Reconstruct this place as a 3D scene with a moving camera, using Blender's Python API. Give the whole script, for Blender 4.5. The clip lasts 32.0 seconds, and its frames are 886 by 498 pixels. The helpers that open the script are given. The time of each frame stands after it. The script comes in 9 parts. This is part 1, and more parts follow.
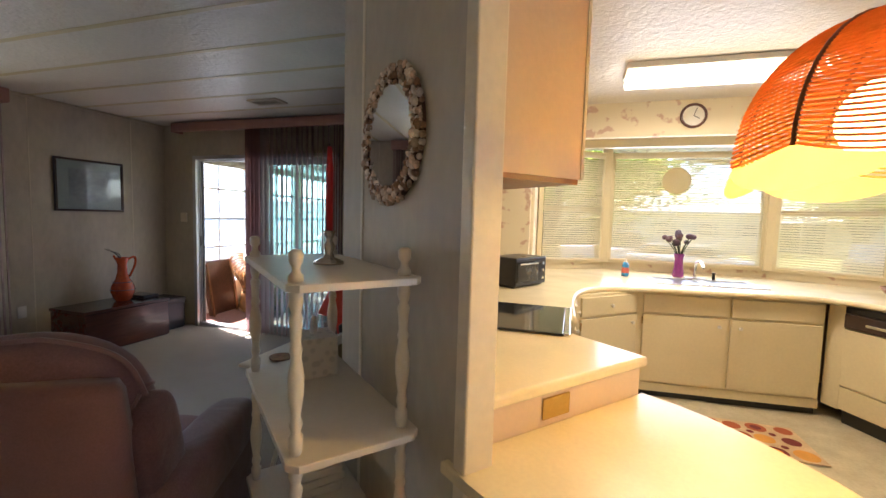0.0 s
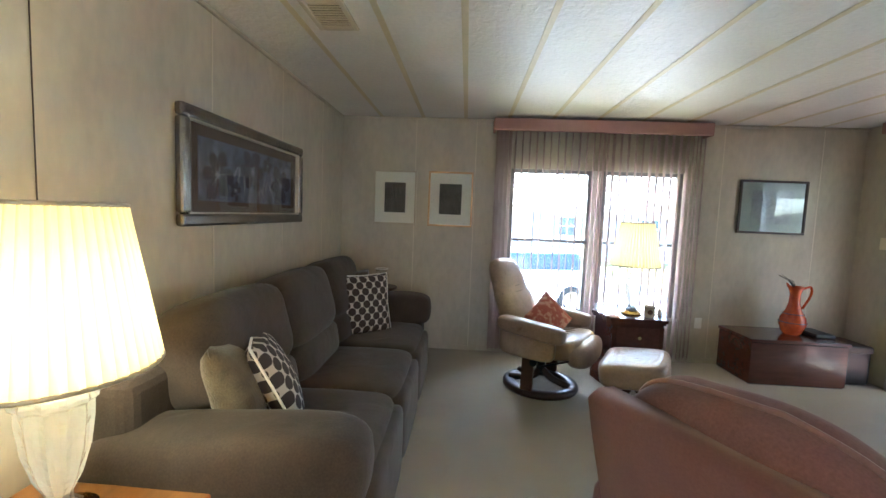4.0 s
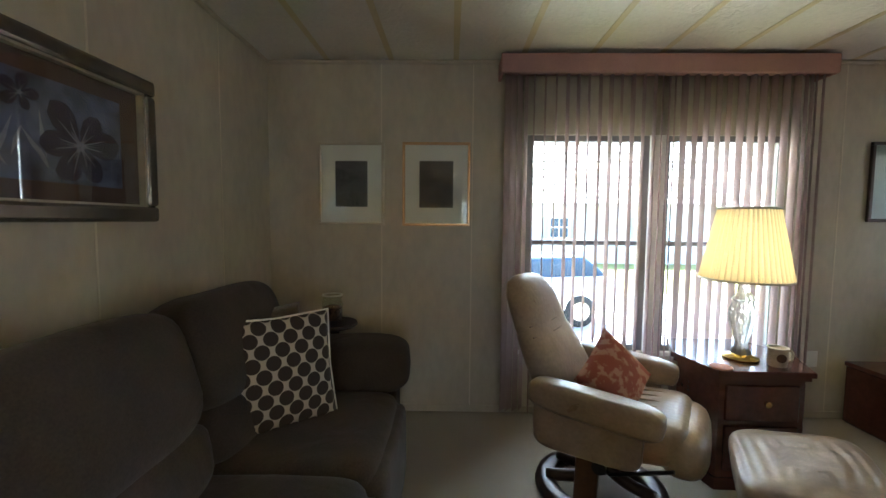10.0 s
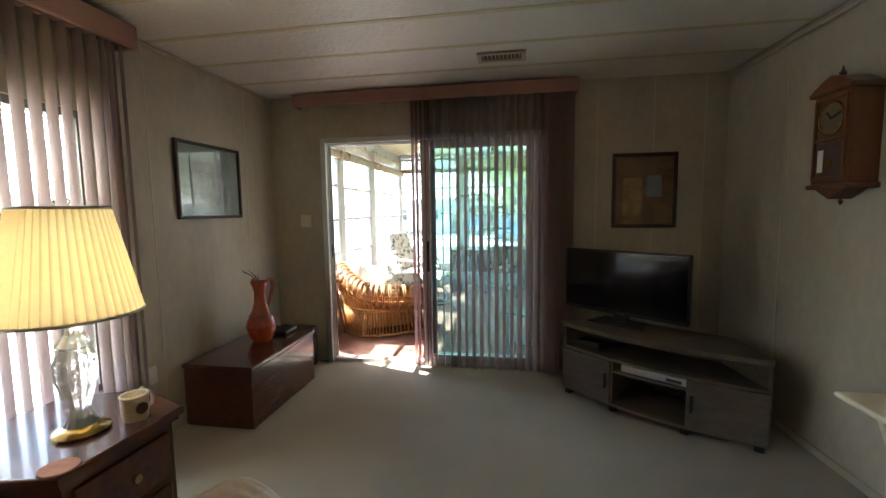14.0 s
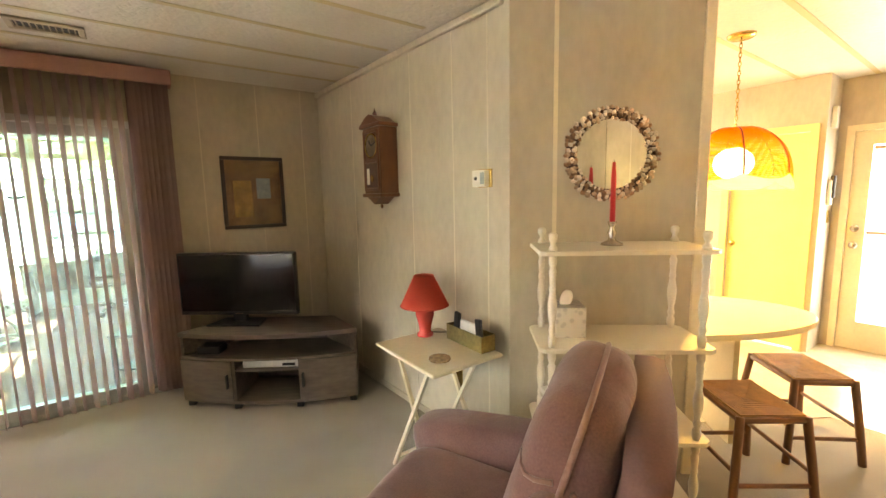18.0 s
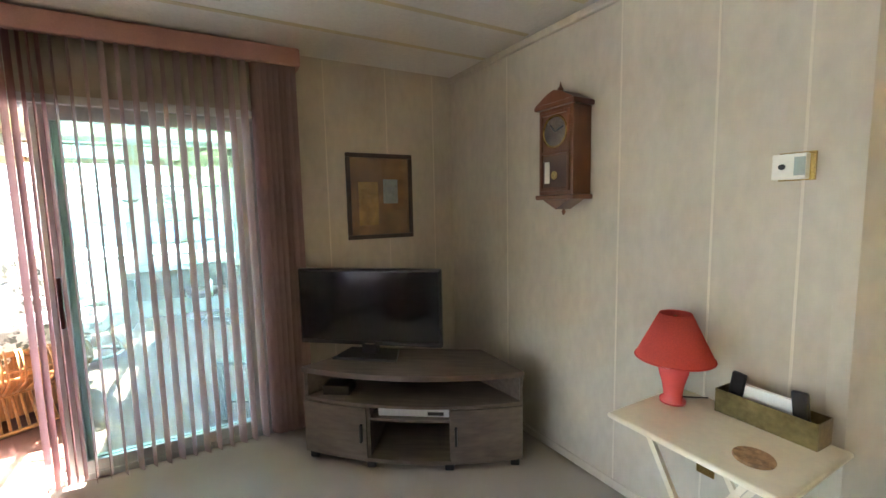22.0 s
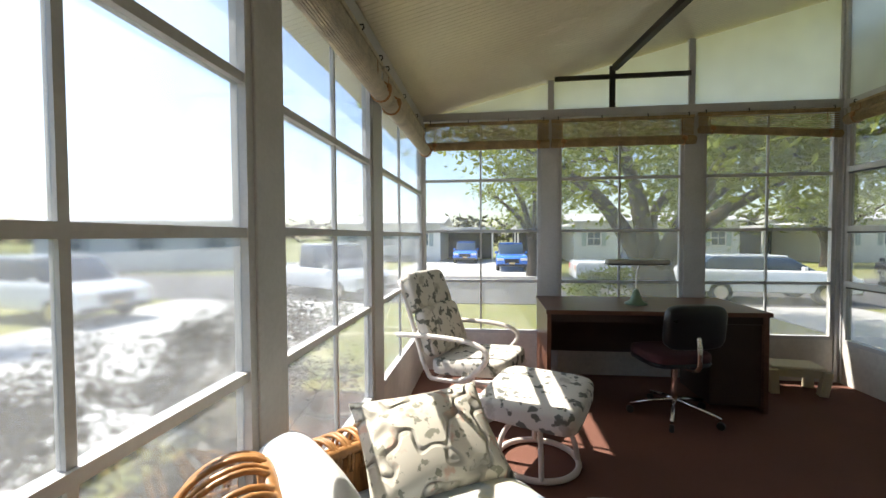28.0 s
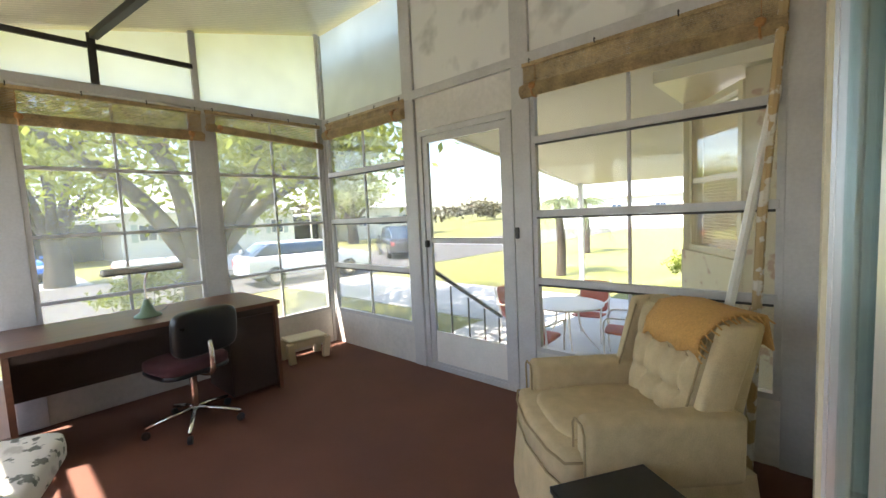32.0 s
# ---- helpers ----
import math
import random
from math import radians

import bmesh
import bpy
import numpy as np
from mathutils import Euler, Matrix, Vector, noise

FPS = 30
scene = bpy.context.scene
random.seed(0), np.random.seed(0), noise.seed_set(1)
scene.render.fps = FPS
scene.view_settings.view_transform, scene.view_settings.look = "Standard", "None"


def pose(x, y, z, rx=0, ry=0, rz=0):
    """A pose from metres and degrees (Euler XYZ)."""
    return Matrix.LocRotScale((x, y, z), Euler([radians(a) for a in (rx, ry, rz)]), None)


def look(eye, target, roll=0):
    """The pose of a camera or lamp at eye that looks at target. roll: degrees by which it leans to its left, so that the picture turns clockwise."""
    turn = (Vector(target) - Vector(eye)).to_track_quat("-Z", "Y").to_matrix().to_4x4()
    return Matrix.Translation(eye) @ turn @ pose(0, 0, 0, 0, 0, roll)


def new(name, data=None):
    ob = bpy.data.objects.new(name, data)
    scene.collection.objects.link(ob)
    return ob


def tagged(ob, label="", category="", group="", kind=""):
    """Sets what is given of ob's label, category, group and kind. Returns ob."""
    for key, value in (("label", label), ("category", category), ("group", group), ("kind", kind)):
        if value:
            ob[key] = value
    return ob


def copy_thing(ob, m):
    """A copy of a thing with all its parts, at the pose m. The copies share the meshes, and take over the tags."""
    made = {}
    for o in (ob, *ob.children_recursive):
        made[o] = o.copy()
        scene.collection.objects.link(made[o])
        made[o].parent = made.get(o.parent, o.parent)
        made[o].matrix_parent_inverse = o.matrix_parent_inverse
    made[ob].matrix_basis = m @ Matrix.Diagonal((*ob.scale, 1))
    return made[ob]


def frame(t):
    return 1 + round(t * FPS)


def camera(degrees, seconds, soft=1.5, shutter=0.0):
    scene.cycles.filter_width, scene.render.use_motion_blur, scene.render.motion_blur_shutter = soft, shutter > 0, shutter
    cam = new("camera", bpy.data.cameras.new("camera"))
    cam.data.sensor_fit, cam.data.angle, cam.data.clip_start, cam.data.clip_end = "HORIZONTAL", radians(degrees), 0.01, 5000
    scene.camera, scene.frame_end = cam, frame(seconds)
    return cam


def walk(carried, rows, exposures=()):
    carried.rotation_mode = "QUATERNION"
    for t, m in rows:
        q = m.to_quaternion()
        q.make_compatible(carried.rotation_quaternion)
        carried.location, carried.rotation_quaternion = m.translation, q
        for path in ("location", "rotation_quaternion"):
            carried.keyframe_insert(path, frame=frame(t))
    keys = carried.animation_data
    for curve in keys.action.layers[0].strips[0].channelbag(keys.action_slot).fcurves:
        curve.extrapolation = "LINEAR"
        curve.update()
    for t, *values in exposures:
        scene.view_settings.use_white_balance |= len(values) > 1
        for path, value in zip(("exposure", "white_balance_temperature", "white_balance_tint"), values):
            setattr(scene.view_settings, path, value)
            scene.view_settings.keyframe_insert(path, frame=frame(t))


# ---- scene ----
cam = camera(93.6, 32.0)
METRES, EYE, TILT, LEAN, TURN = 8.0, 1.5, 0.0, 0.0, 12.4
PATH = [
    (0, (1.140, 0.091, 1.395), (0.546, 1.995, 1.246), 1.6),
    (0.5, (0.944, 0.118, 1.404), (0.064, 1.907, 1.239), 1.3),
    (1, (0.794, 0.171, 1.409), (-0.349, 1.804, 1.240), 1.2),
    (1.5, (0.705, 0.217, 1.410), (-0.665, 1.664, 1.244), 1.1),
    (2, (0.626, 0.254, 1.414), (-0.956, 1.466, 1.249), 2.2),
    (2.5, (0.598, 0.261, 1.422), (-1.190, 1.143, 1.261), 1.8),
    (3, (0.605, 0.237, 1.430), (-1.321, 0.753, 1.267), 1.9),
    (3.5, (0.639, 0.196, 1.433), (-1.346, 0.372, 1.265), 2.2),
    (4, (0.657, 0.132, 1.432), (-1.333, 0.025, 1.266), 2.2),
    (4.5, (0.637, 0.034, 1.423), (-1.327, -0.306, 1.254), 2.4),
    (6.5, (0.535, -0.235, 1.371), (-1.392, -0.752, 1.226), 1.9),
    (7, (0.462, -0.259, 1.358), (-1.486, -0.689, 1.219), 1.5),
    (7.5, (0.274, -0.225, 1.348), (-1.695, -0.552, 1.219), 1.3),
    (8, (0.093, -0.136, 1.332), (-1.89, -0.361, 1.209), 0.9),
    (8.5, (-0.156, -0.107, 1.346), (-2.143, -0.291, 1.208), 1.1),
    (9, (-0.404, -0.107, 1.336), (-2.397, -0.207, 1.203), 0.9),
    (9.5, (-0.617, -0.029, 1.334), (-2.61, -0.14, 1.202), 0.6),
    (10, (-0.835, 0.062, 1.345), (-2.83, 0.022, 1.209), 0.5),
    (10.5, (-0.973, 0.132, 1.425), (-2.95, 0.374, 1.237), 0.6),
    (11, (-1.134, 0.192, 1.387), (-3.029, 0.81, 1.221), 0.3),
    (11.5, (-1.256, 0.21, 1.368), (-3.002, 1.174, 1.216), -0.1),
    (12, (-1.373, 0.279, 1.383), (-2.945, 1.504, 1.214), -0.3),
    (12.5, (-1.437, 0.392, 1.361), (-2.812, 1.835, 1.199), -0.4),
    (13, (-1.474, 0.452, 1.382), (-2.582, 2.109, 1.215), -0.5),
    (13.5, (-1.518, 0.454, 1.395), (-2.194, 2.328, 1.219), -0.7),
    (14, (-1.536, 0.416, 1.396), (-1.858, 2.381, 1.211), -0.8),
    (14.5, (-1.487, 0.401, 1.398), (-1.567, 2.39, 1.205), -1.1),
    (16.5, (-1.41, 0.312, 1.465), (-0.632, 2.138, 1.219), -1.2),
    (17, (-1.378, 0.27, 1.467), (-0.443, 2.02, 1.217), -1.2),
    (17.5, (-1.35, 0.22, 1.473), (-0.289, 1.897, 1.221), -1.2),
    (18, (-1.3, 0.183, 1.476), (-0.131, 1.785, 1.221), -1.2),
    (18.5, (-1.287, 0.161, 1.48), (-0.03, 1.695, 1.224), -1.2),
    (19, (-1.287, 0.15, 1.487), (0.008, 1.652, 1.231), -1.2),
    (19.5, (-1.318, 0.178, 1.487), (-0.014, 1.673, 1.237), -1.2),
    (20, (-1.366, 0.241, 1.478), (-0.055, 1.732, 1.233), -1.3),
    (20.5, (-1.398, 0.368, 1.472), (-0.214, 1.963, 1.232), -1.5),
    (21, (-1.372, 0.597, 1.453), (-0.272, 2.252, 1.226), -1.4),
    (21.5, (-1.386, 0.855, 1.456), (-0.353, 2.553, 1.236), -1.4),
    (22, (-1.536, 1.173, 1.453), (-0.578, 2.917, 1.249), -1.2),
    (22.5, (-1.638, 1.489, 1.428), (-0.87, 3.326, 1.244), -1.4),
    (23, (-1.77, 1.876, 1.396), (-1.367, 3.829, 1.247), -1.2),
    (23.5, (-1.952, 2.182, 1.412), (-1.84, 4.174, 1.275), -1.0),
    (24, (-2.15, 2.485, 1.415), (-2.151, 4.481, 1.29), -0.9),
    (24.5, (-2.313, 2.802, 1.43), (-2.512, 4.788, 1.303), -0.2),
    (25, (-2.418, 3.118, 1.414), (-2.84, 5.07, 1.302), -0.4),
    (25.5, (-2.607, 3.359, 1.323), (-3.07, 5.304, 1.255), 0.0),
    (27.5, (-2.987, 4.118, 1.287), (-3.429, 6.068, 1.232), 0.0),
    (28, (-2.953, 4.164, 1.288), (-3.18, 6.15, 1.226), -0.3),
    (28.5, (-2.795, 4.169, 1.309), (-2.813, 6.167, 1.227), -0.8),
    (29, (-2.723, 4.199, 1.319), (-2.467, 6.181, 1.234), -1.3),
    (29.5, (-2.659, 4.208, 1.337), (-2.1, 6.125, 1.231), -1.7),
    (30, (-2.631, 4.222, 1.347), (-1.77, 6.022, 1.216), -2.1),
    (30.5, (-2.615, 4.208, 1.34), (-1.57, 5.908, 1.201), -2.3),
    (31, (-2.581, 4.173, 1.344), (-1.365, 5.754, 1.195), -2.5),
    (31.5, (-2.563, 4.142, 1.352), (-1.192, 5.589, 1.193), -2.6),
    (32, (-2.539, 4.101, 1.36), (-1.06, 5.438, 1.193), -2.7),
]
EXPOSURES = [(0.0, 3.25, 5800, 20), (1.0, 4.0, 5250, 21), (2.0, 4.05, 5600, 20), (3.0, 4.15, 5300, 18), (4.0, 4.55, 5300, 9), (7.0, 3.3, 4950, -3), (9.0, 4.1, 5450, 6), (11.0, 3.45, 5800, 7), (12.0, 3.5, 5850, 8), (13.0, 3.15, 5800, 9), (14.5, 3.8, 6500, 12), (16.5, 4.8, 7100, 14), (19.0, 5.2, 8600, 16), (20.0, 4.95, 8000, 14), (21.0, 5.0, 6500, 13), (22.0, 5.05, 6100, 14), (23.0, 4.45, 6000, 12), (24.5, 3.15, 6200, 10), (25.5, 3.05, 6500, 10), (27.5, 1.2, 6500, 10), (28.0, 1.2, 6500, 10), (30.0, 1.9, 6900, 13), (32.0, 2.45, 6600, 13)]
walk(cam, [(t, look(eye, target, roll)) for t, eye, target, roll in PATH], EXPOSURES)

# ---- world and daylight ----
world = bpy.data.worlds.new("sky")
scene.world = world
world.use_nodes = True
wn = world.node_tree.nodes
sky = wn.new("ShaderNodeTexSky")
sky.sky_type, sky.sun_disc = "NISHITA", False
SUN_ELEV, SUN_AZ = radians(52), radians(-72)  # azimuth from north, towards west
sky.sun_elevation, sky.sun_rotation = SUN_ELEV, SUN_AZ
wn["Background"].inputs["Strength"].default_value = 0.15
world.node_tree.links.new(sky.outputs["Color"], wn["Background"].inputs["Color"])

sun_way = Vector((math.sin(SUN_AZ) * math.cos(SUN_ELEV), math.cos(SUN_AZ) * math.cos(SUN_ELEV), math.sin(SUN_ELEV)))
sun_data = bpy.data.lights.new("sun", "SUN")
sun_data.energy, sun_data.angle, sun_data.color = 5.0, radians(0.5), (1.0, 0.95, 0.87)
sun = new("sun", sun_data)
sun.matrix_world = look(sun_way * 30, (0, 0, 0))


def lamp_light(name, kind, m, watts, color, size=0.1, size_y=None):
    d = bpy.data.lights.new(name, kind)
    d.energy, d.color = watts, color
    if kind == "AREA":
        d.size = size
        if size_y:
            d.shape, d.size_y = "RECTANGLE", size_y
    else:
        d.shadow_soft_size = size
    ob = new(name, d)
    ob.matrix_world = m
    return ob


# ---- mesh helpers ----
def thing(name, label, category, m=None, group="", kind=""):
    ob = new(name)
    ob.empty_display_size = 0.1
    if m is not None:
        ob.matrix_world = m
    return tagged(ob, label, category, group, kind)


def mesh_of(name, bm, material, smooth=False):
    me = bpy.data.meshes.new(name)
    bm.normal_update()
    bm.to_mesh(me)
    bm.free()
    if material is not None:
        me.materials.append(material)
    if smooth:
        me.polygons.foreach_set("use_smooth", [True] * len(me.polygons))
    return me


def part(name, bm, material, parent=None, label="", smooth=False, m=None, kind=""):
    me = bm if isinstance(bm, bpy.types.Mesh) else mesh_of(name, bm, material, smooth)
    ob = new(name, me)
    if parent is not None:
        ob.parent = parent
    if m is not None:
        ob.matrix_basis = m
    return tagged(ob, label, kind=kind)


def solid(name, bm, material, label, category, kind="", group="", smooth=False, m=None):
    return tagged(part(name, bm, material, None, label, smooth, m), label, category, group, kind)


def box(x0, x1, y0, y1, z0, z1, bevel=0.0, seg=2, bm=None, m=None):
    bm = bm or bmesh.new()
    geom = bmesh.ops.create_cube(bm, size=1.0, matrix=Matrix.LocRotScale(((x0 + x1) / 2, (y0 + y1) / 2, (z0 + z1) / 2), None, (abs(x1 - x0), abs(y1 - y0), abs(z1 - z0))))
    vs = geom["verts"]
    if bevel:
        es = list({e for v in vs for e in v.link_edges})
        out = bmesh.ops.bevel(bm, geom=es, offset=bevel, segments=seg, affect="EDGES", profile=0.5)
        vs = list({v for f in out["faces"] for v in f.verts} | {v for v in vs if v.is_valid})
    if m is not None:
        bmesh.ops.transform(bm, matrix=m, verts=[v for v in vs if v.is_valid])
    return bm


def lathe(profile, seg=24, bm=None, m=None, cap=True, ripple=0.0, waves=0):
    """Turns (radius, z) pairs about the z axis."""
    bm = bm or bmesh.new()
    rings = []
    for r, z in profile:
        ring = []
        for k in range(seg):
            a = 2 * math.pi * k / seg
            rr = r * (1 + ripple * math.cos(waves * a)) if waves else r
            p = Vector((rr * math.cos(a), rr * math.sin(a), z))
            ring.append(bm.verts.new(m @ p if m is not None else p))
        rings.append(ring)
    for a, b in zip(rings, rings[1:]):
        for k in range(seg):
            bm.faces.new((a[k], a[(k + 1) % seg], b[(k + 1) % seg], b[k]))
    if cap:
        bm.faces.new(rings[0][::-1])
        bm.faces.new(rings[-1])
    return bm


def tube(points, r, seg=8, bm=None, closed=False, taper=None):
    """A round bar along points."""
    bm = bm or bmesh.new()
    pts = [Vector(p) for p in points]
    n = len(pts)
    rings, side = [], None
    for i, p in enumerate(pts):
        if closed:
            way = pts[(i + 1) % n] - pts[i - 1]
        else:
            way = pts[min(i + 1, n - 1)] - pts[max(i - 1, 0)]
        way.normalize()
        if side is None:
            side = way.orthogonal().normalized()
        side = (side - way * side.dot(way)).normalized()
        up = way.cross(side)
        rr = r if taper is None else r + (taper - r) * i / max(n - 1, 1)
        rings.append([bm.verts.new(p + rr * (math.cos(2 * math.pi * k / seg) * side + math.sin(2 * math.pi * k / seg) * up)) for k in range(seg)])
    pairs = list(zip(rings, rings[1:])) + ([(rings[-1], rings[0])] if closed else [])
    for a, b in pairs:
        for k in range(seg):
            bm.faces.new((a[k], a[(k + 1) % seg], b[(k + 1) % seg], b[k]))
    if not closed:
        bm.faces.new(rings[0][::-1])
        bm.faces.new(rings[-1])
    return bm


def arc(cx, cy, z, r, a0, a1, n=16, ry=None):
    return [(cx + r * math.cos(a0 + (a1 - a0) * k / n), cy + (ry or r) * math.sin(a0 + (a1 - a0) * k / n), z) for k in range(n + 1)]


def smoothline(points, n=8):
    """A Catmull-Rom curve through points."""
    p = [Vector(q) for q in points]
    p = [2 * p[0] - p[1]] + p + [2 * p[-1] - p[-2]]
    out = []
    for i in range(1, len(p) - 2):
        a, b, c, d = p[i - 1 : i + 3]
        for k in range(n):
            t = k / n
            out.append(0.5 * ((2 * b) + (c - a) * t + (2 * a - 5 * b + 4 * c - d) * t * t + (3 * b - a - 3 * c + d) * t**3))
    return out + [p[-2]]


def prism(outline, z0, z1, bevel=0.0, bm=None, m=None):
    """An upright prism over an outline of (x, y), anticlockwise."""
    bm = bm or bmesh.new()
    lo = [bm.verts.new((x, y, z0)) for x, y in outline]
    hi = [bm.verts.new((x, y, z1)) for x, y in outline]
    n = len(outline)
    faces = [bm.faces.new(lo[::-1]), bm.faces.new(hi)]
    faces += [bm.faces.new((lo[k], lo[(k + 1) % n], hi[(k + 1) % n], hi[k])) for k in range(n)]
    vs = lo + hi
    if bevel:
        es = [e for e in faces[1].edges]
        out = bmesh.ops.bevel(bm, geom=es, offset=bevel, segments=3, affect="EDGES", profile=0.5)
        vs = list({v for f in out["faces"] for v in f.verts} | {v for v in vs if v.is_valid})
    if m is not None:
        bmesh.ops.transform(bm, matrix=m, verts=[v for v in vs if v.is_valid])
    return bm


def blob(sx, sy, sz, e=0.35, n=14, m=None, bm=None, wob=0.0, seed=0, lean=0.0):
    """A soft padded block: a superellipsoid of full sizes sx, sy, sz; e near 0 is boxy, 1 round."""
    bm = bm or bmesh.new()
    f = lambda c, p: math.copysign(abs(c) ** p, c)
    rows = []
    for i in range(1, n):
        v = -math.pi / 2 + math.pi * i / n
        ring = []
        for k in range(2 * n):
            u = 2 * math.pi * k / (2 * n)
            p = Vector((f(math.cos(v), e) * f(math.cos(u), e) * sx / 2, f(math.cos(v), e) * f(math.sin(u), e) * sy / 2, f(math.sin(v), e) * sz / 2))
            if wob:
                q = p * 5 + Vector((seed * 7.3, seed * 3.1, 0))
                p = p * (1 + wob * noise.noise(q))
            ring.append(bm.verts.new(m @ p if m is not None else p))
        rows.append(ring)
    for a, b in zip(rows, rows[1:]):
        for k in range(2 * n):
            bm.faces.new((a[k], a[(k + 1) % (2 * n)], b[(k + 1) % (2 * n)], b[k]))
    bm.faces.new(rows[0][::-1])
    bm.faces.new(rows[-1])
    return bm


def pillow(w, h, t, n=14, m=None, bm=None, pinch=0.06):
    """A square scatter cushion standing in xz, thickness along y, with pointed corners."""
    bm = bm or bmesh.new()
    side = {}
    for s in (1, -1):
        for i in range(n + 1):
            for k in range(n + 1):
                u, v = 2 * i / n - 1, 2 * k / n - 1
                edge = (1 - u * u) * (1 - v * v)
                puff = t / 2 * max(edge, 0) ** 0.42
                cu, cv = u * (1 - pinch * (1 - v * v)), v * (1 - pinch * (1 - u * u))
                rim = i in (0, n) or k in (0, n)
                if rim and s == -1:
                    side[s, i, k] = side[1, i, k]
                    continue
                p = Vector((cu * w / 2, s * puff, cv * h / 2))
                side[s, i, k] = bm.verts.new(m @ p if m is not None else p)
        for i in range(n):
            for k in range(n):
                q = (side[s, i, k], side[s, i + 1, k], side[s, i + 1, k + 1], side[s, i, k + 1])
                bm.faces.new(q if s == -1 else q[::-1])
    return bm


# ---- materials ----
def shader(name):
    mat = bpy.data.materials.new(name)
    mat.use_nodes = True
    return mat, mat.node_tree.nodes, mat.node_tree.links, mat.node_tree.nodes["Principled BSDF"]


def material(name, color, rough=0.6, metal=0.0, var=0.12, scale=6.0, fine=60.0, bump=0.15, stretch=(1, 1, 1), color2=None, coat=0.0, sheen=0.0, rand=0.0, spec=None, folds=0.0, fold_scale=7.0, fold_stretch=(1, 1, 1)):
    """A painted, woven or grained surface: broad blotches, fine grain, and relief from the grain."""
    mat, nodes, links, bsdf = shader(name)
    coords = nodes.new("ShaderNodeTexCoord")
    mapping = nodes.new("ShaderNodeMapping")
    mapping.inputs["Scale"].default_value = stretch
    links.new(coords.outputs["Object"], mapping.inputs["Vector"])
    broad, grain = nodes.new("ShaderNodeTexNoise"), nodes.new("ShaderNodeTexNoise")
    for tex, s, d in ((broad, scale, 4), (grain, fine, 6)):
        tex.inputs["Scale"].default_value, tex.inputs["Detail"].default_value = s, d
        links.new(mapping.outputs["Vector"], tex.inputs["Vector"])
    both = nodes.new("ShaderNodeMath")
    both.operation = "MULTIPLY_ADD"
    both.inputs[1].default_value = 0.6
    half = nodes.new("ShaderNodeMath")
    half.operation, half.inputs[1].default_value = "MULTIPLY", 0.4
    links.new(grain.outputs["Fac"], half.inputs[0])
    links.new(broad.outputs["Fac"], both.inputs[0])
    links.new(half.outputs[0], both.inputs[2])
    ramp = nodes.new("ShaderNodeValToRGB")
    c = Vector(color)
    lo = Vector(color2) if color2 else c * (1 - 2 * var)
    hi = c if color2 else c * (1 + var)
    ramp.color_ramp.elements[0].position, ramp.color_ramp.elements[1].position = 0.3, 0.7
    ramp.color_ramp.elements[0].color = (*[min(max(v, 0), 1) for v in lo], 1)
    ramp.color_ramp.elements[1].color = (*[min(max(v, 0), 1) for v in hi], 1)
    links.new(both.outputs[0], ramp.inputs["Fac"])
    last = ramp.outputs["Color"]
    if rand:
        info = nodes.new("ShaderNodeObjectInfo")
        hsv = nodes.new("ShaderNodeHueSaturation")
        rng = nodes.new("ShaderNodeMapRange")
        rng.inputs["To Min"].default_value, rng.inputs["To Max"].default_value = 1 - rand, 1 + rand
        links.new(info.outputs["Random"], rng.inputs["Value"])
        links.new(rng.outputs["Result"], hsv.inputs["Value"])
        links.new(last, hsv.inputs["Color"])
        last = hsv.outputs["Color"]
    links.new(last, bsdf.inputs["Base Color"])
    rr = nodes.new("ShaderNodeMapRange")
    rr.inputs["To Min"].default_value, rr.inputs["To Max"].default_value = max(rough - 0.08, 0.02), min(rough + 0.1, 1)
    links.new(broad.outputs["Fac"], rr.inputs["Value"])
    links.new(rr.outputs["Result"], bsdf.inputs["Roughness"])
    bsdf.inputs["Metallic"].default_value = metal
    bsdf.inputs["Coat Weight"].default_value = coat
    bsdf.inputs["Sheen Weight"].default_value = sheen
    if spec is not None:
        bsdf.inputs["Specular IOR Level"].default_value = spec
    if bump:
        b = nodes.new("ShaderNodeBump")
        b.inputs["Strength"].default_value, b.inputs["Distance"].default_value = bump, 0.004
        links.new(grain.outputs["Fac"], b.inputs["Height"])
        links.new(b.outputs["Normal"], bsdf.inputs["Normal"])
        if folds:  # soft creases and dents, larger than the grain
            crease, way = nodes.new("ShaderNodeTexNoise"), nodes.new("ShaderNodeMapping")
            crease.inputs["Scale"].default_value, crease.inputs["Detail"].default_value, crease.inputs["Distortion"].default_value = fold_scale, 2.5, 0.8
            way.inputs["Scale"].default_value = fold_stretch
            links.new(coords.outputs["Object"], way.inputs["Vector"])
            links.new(way.outputs["Vector"], crease.inputs["Vector"])
            deep = nodes.new("ShaderNodeBump")
            deep.inputs["Strength"].default_value, deep.inputs["Distance"].default_value = folds, 0.03
            links.new(crease.outputs["Fac"], deep.inputs["Height"])
            links.new(deep.outputs["Normal"], b.inputs["Normal"])
    return mat


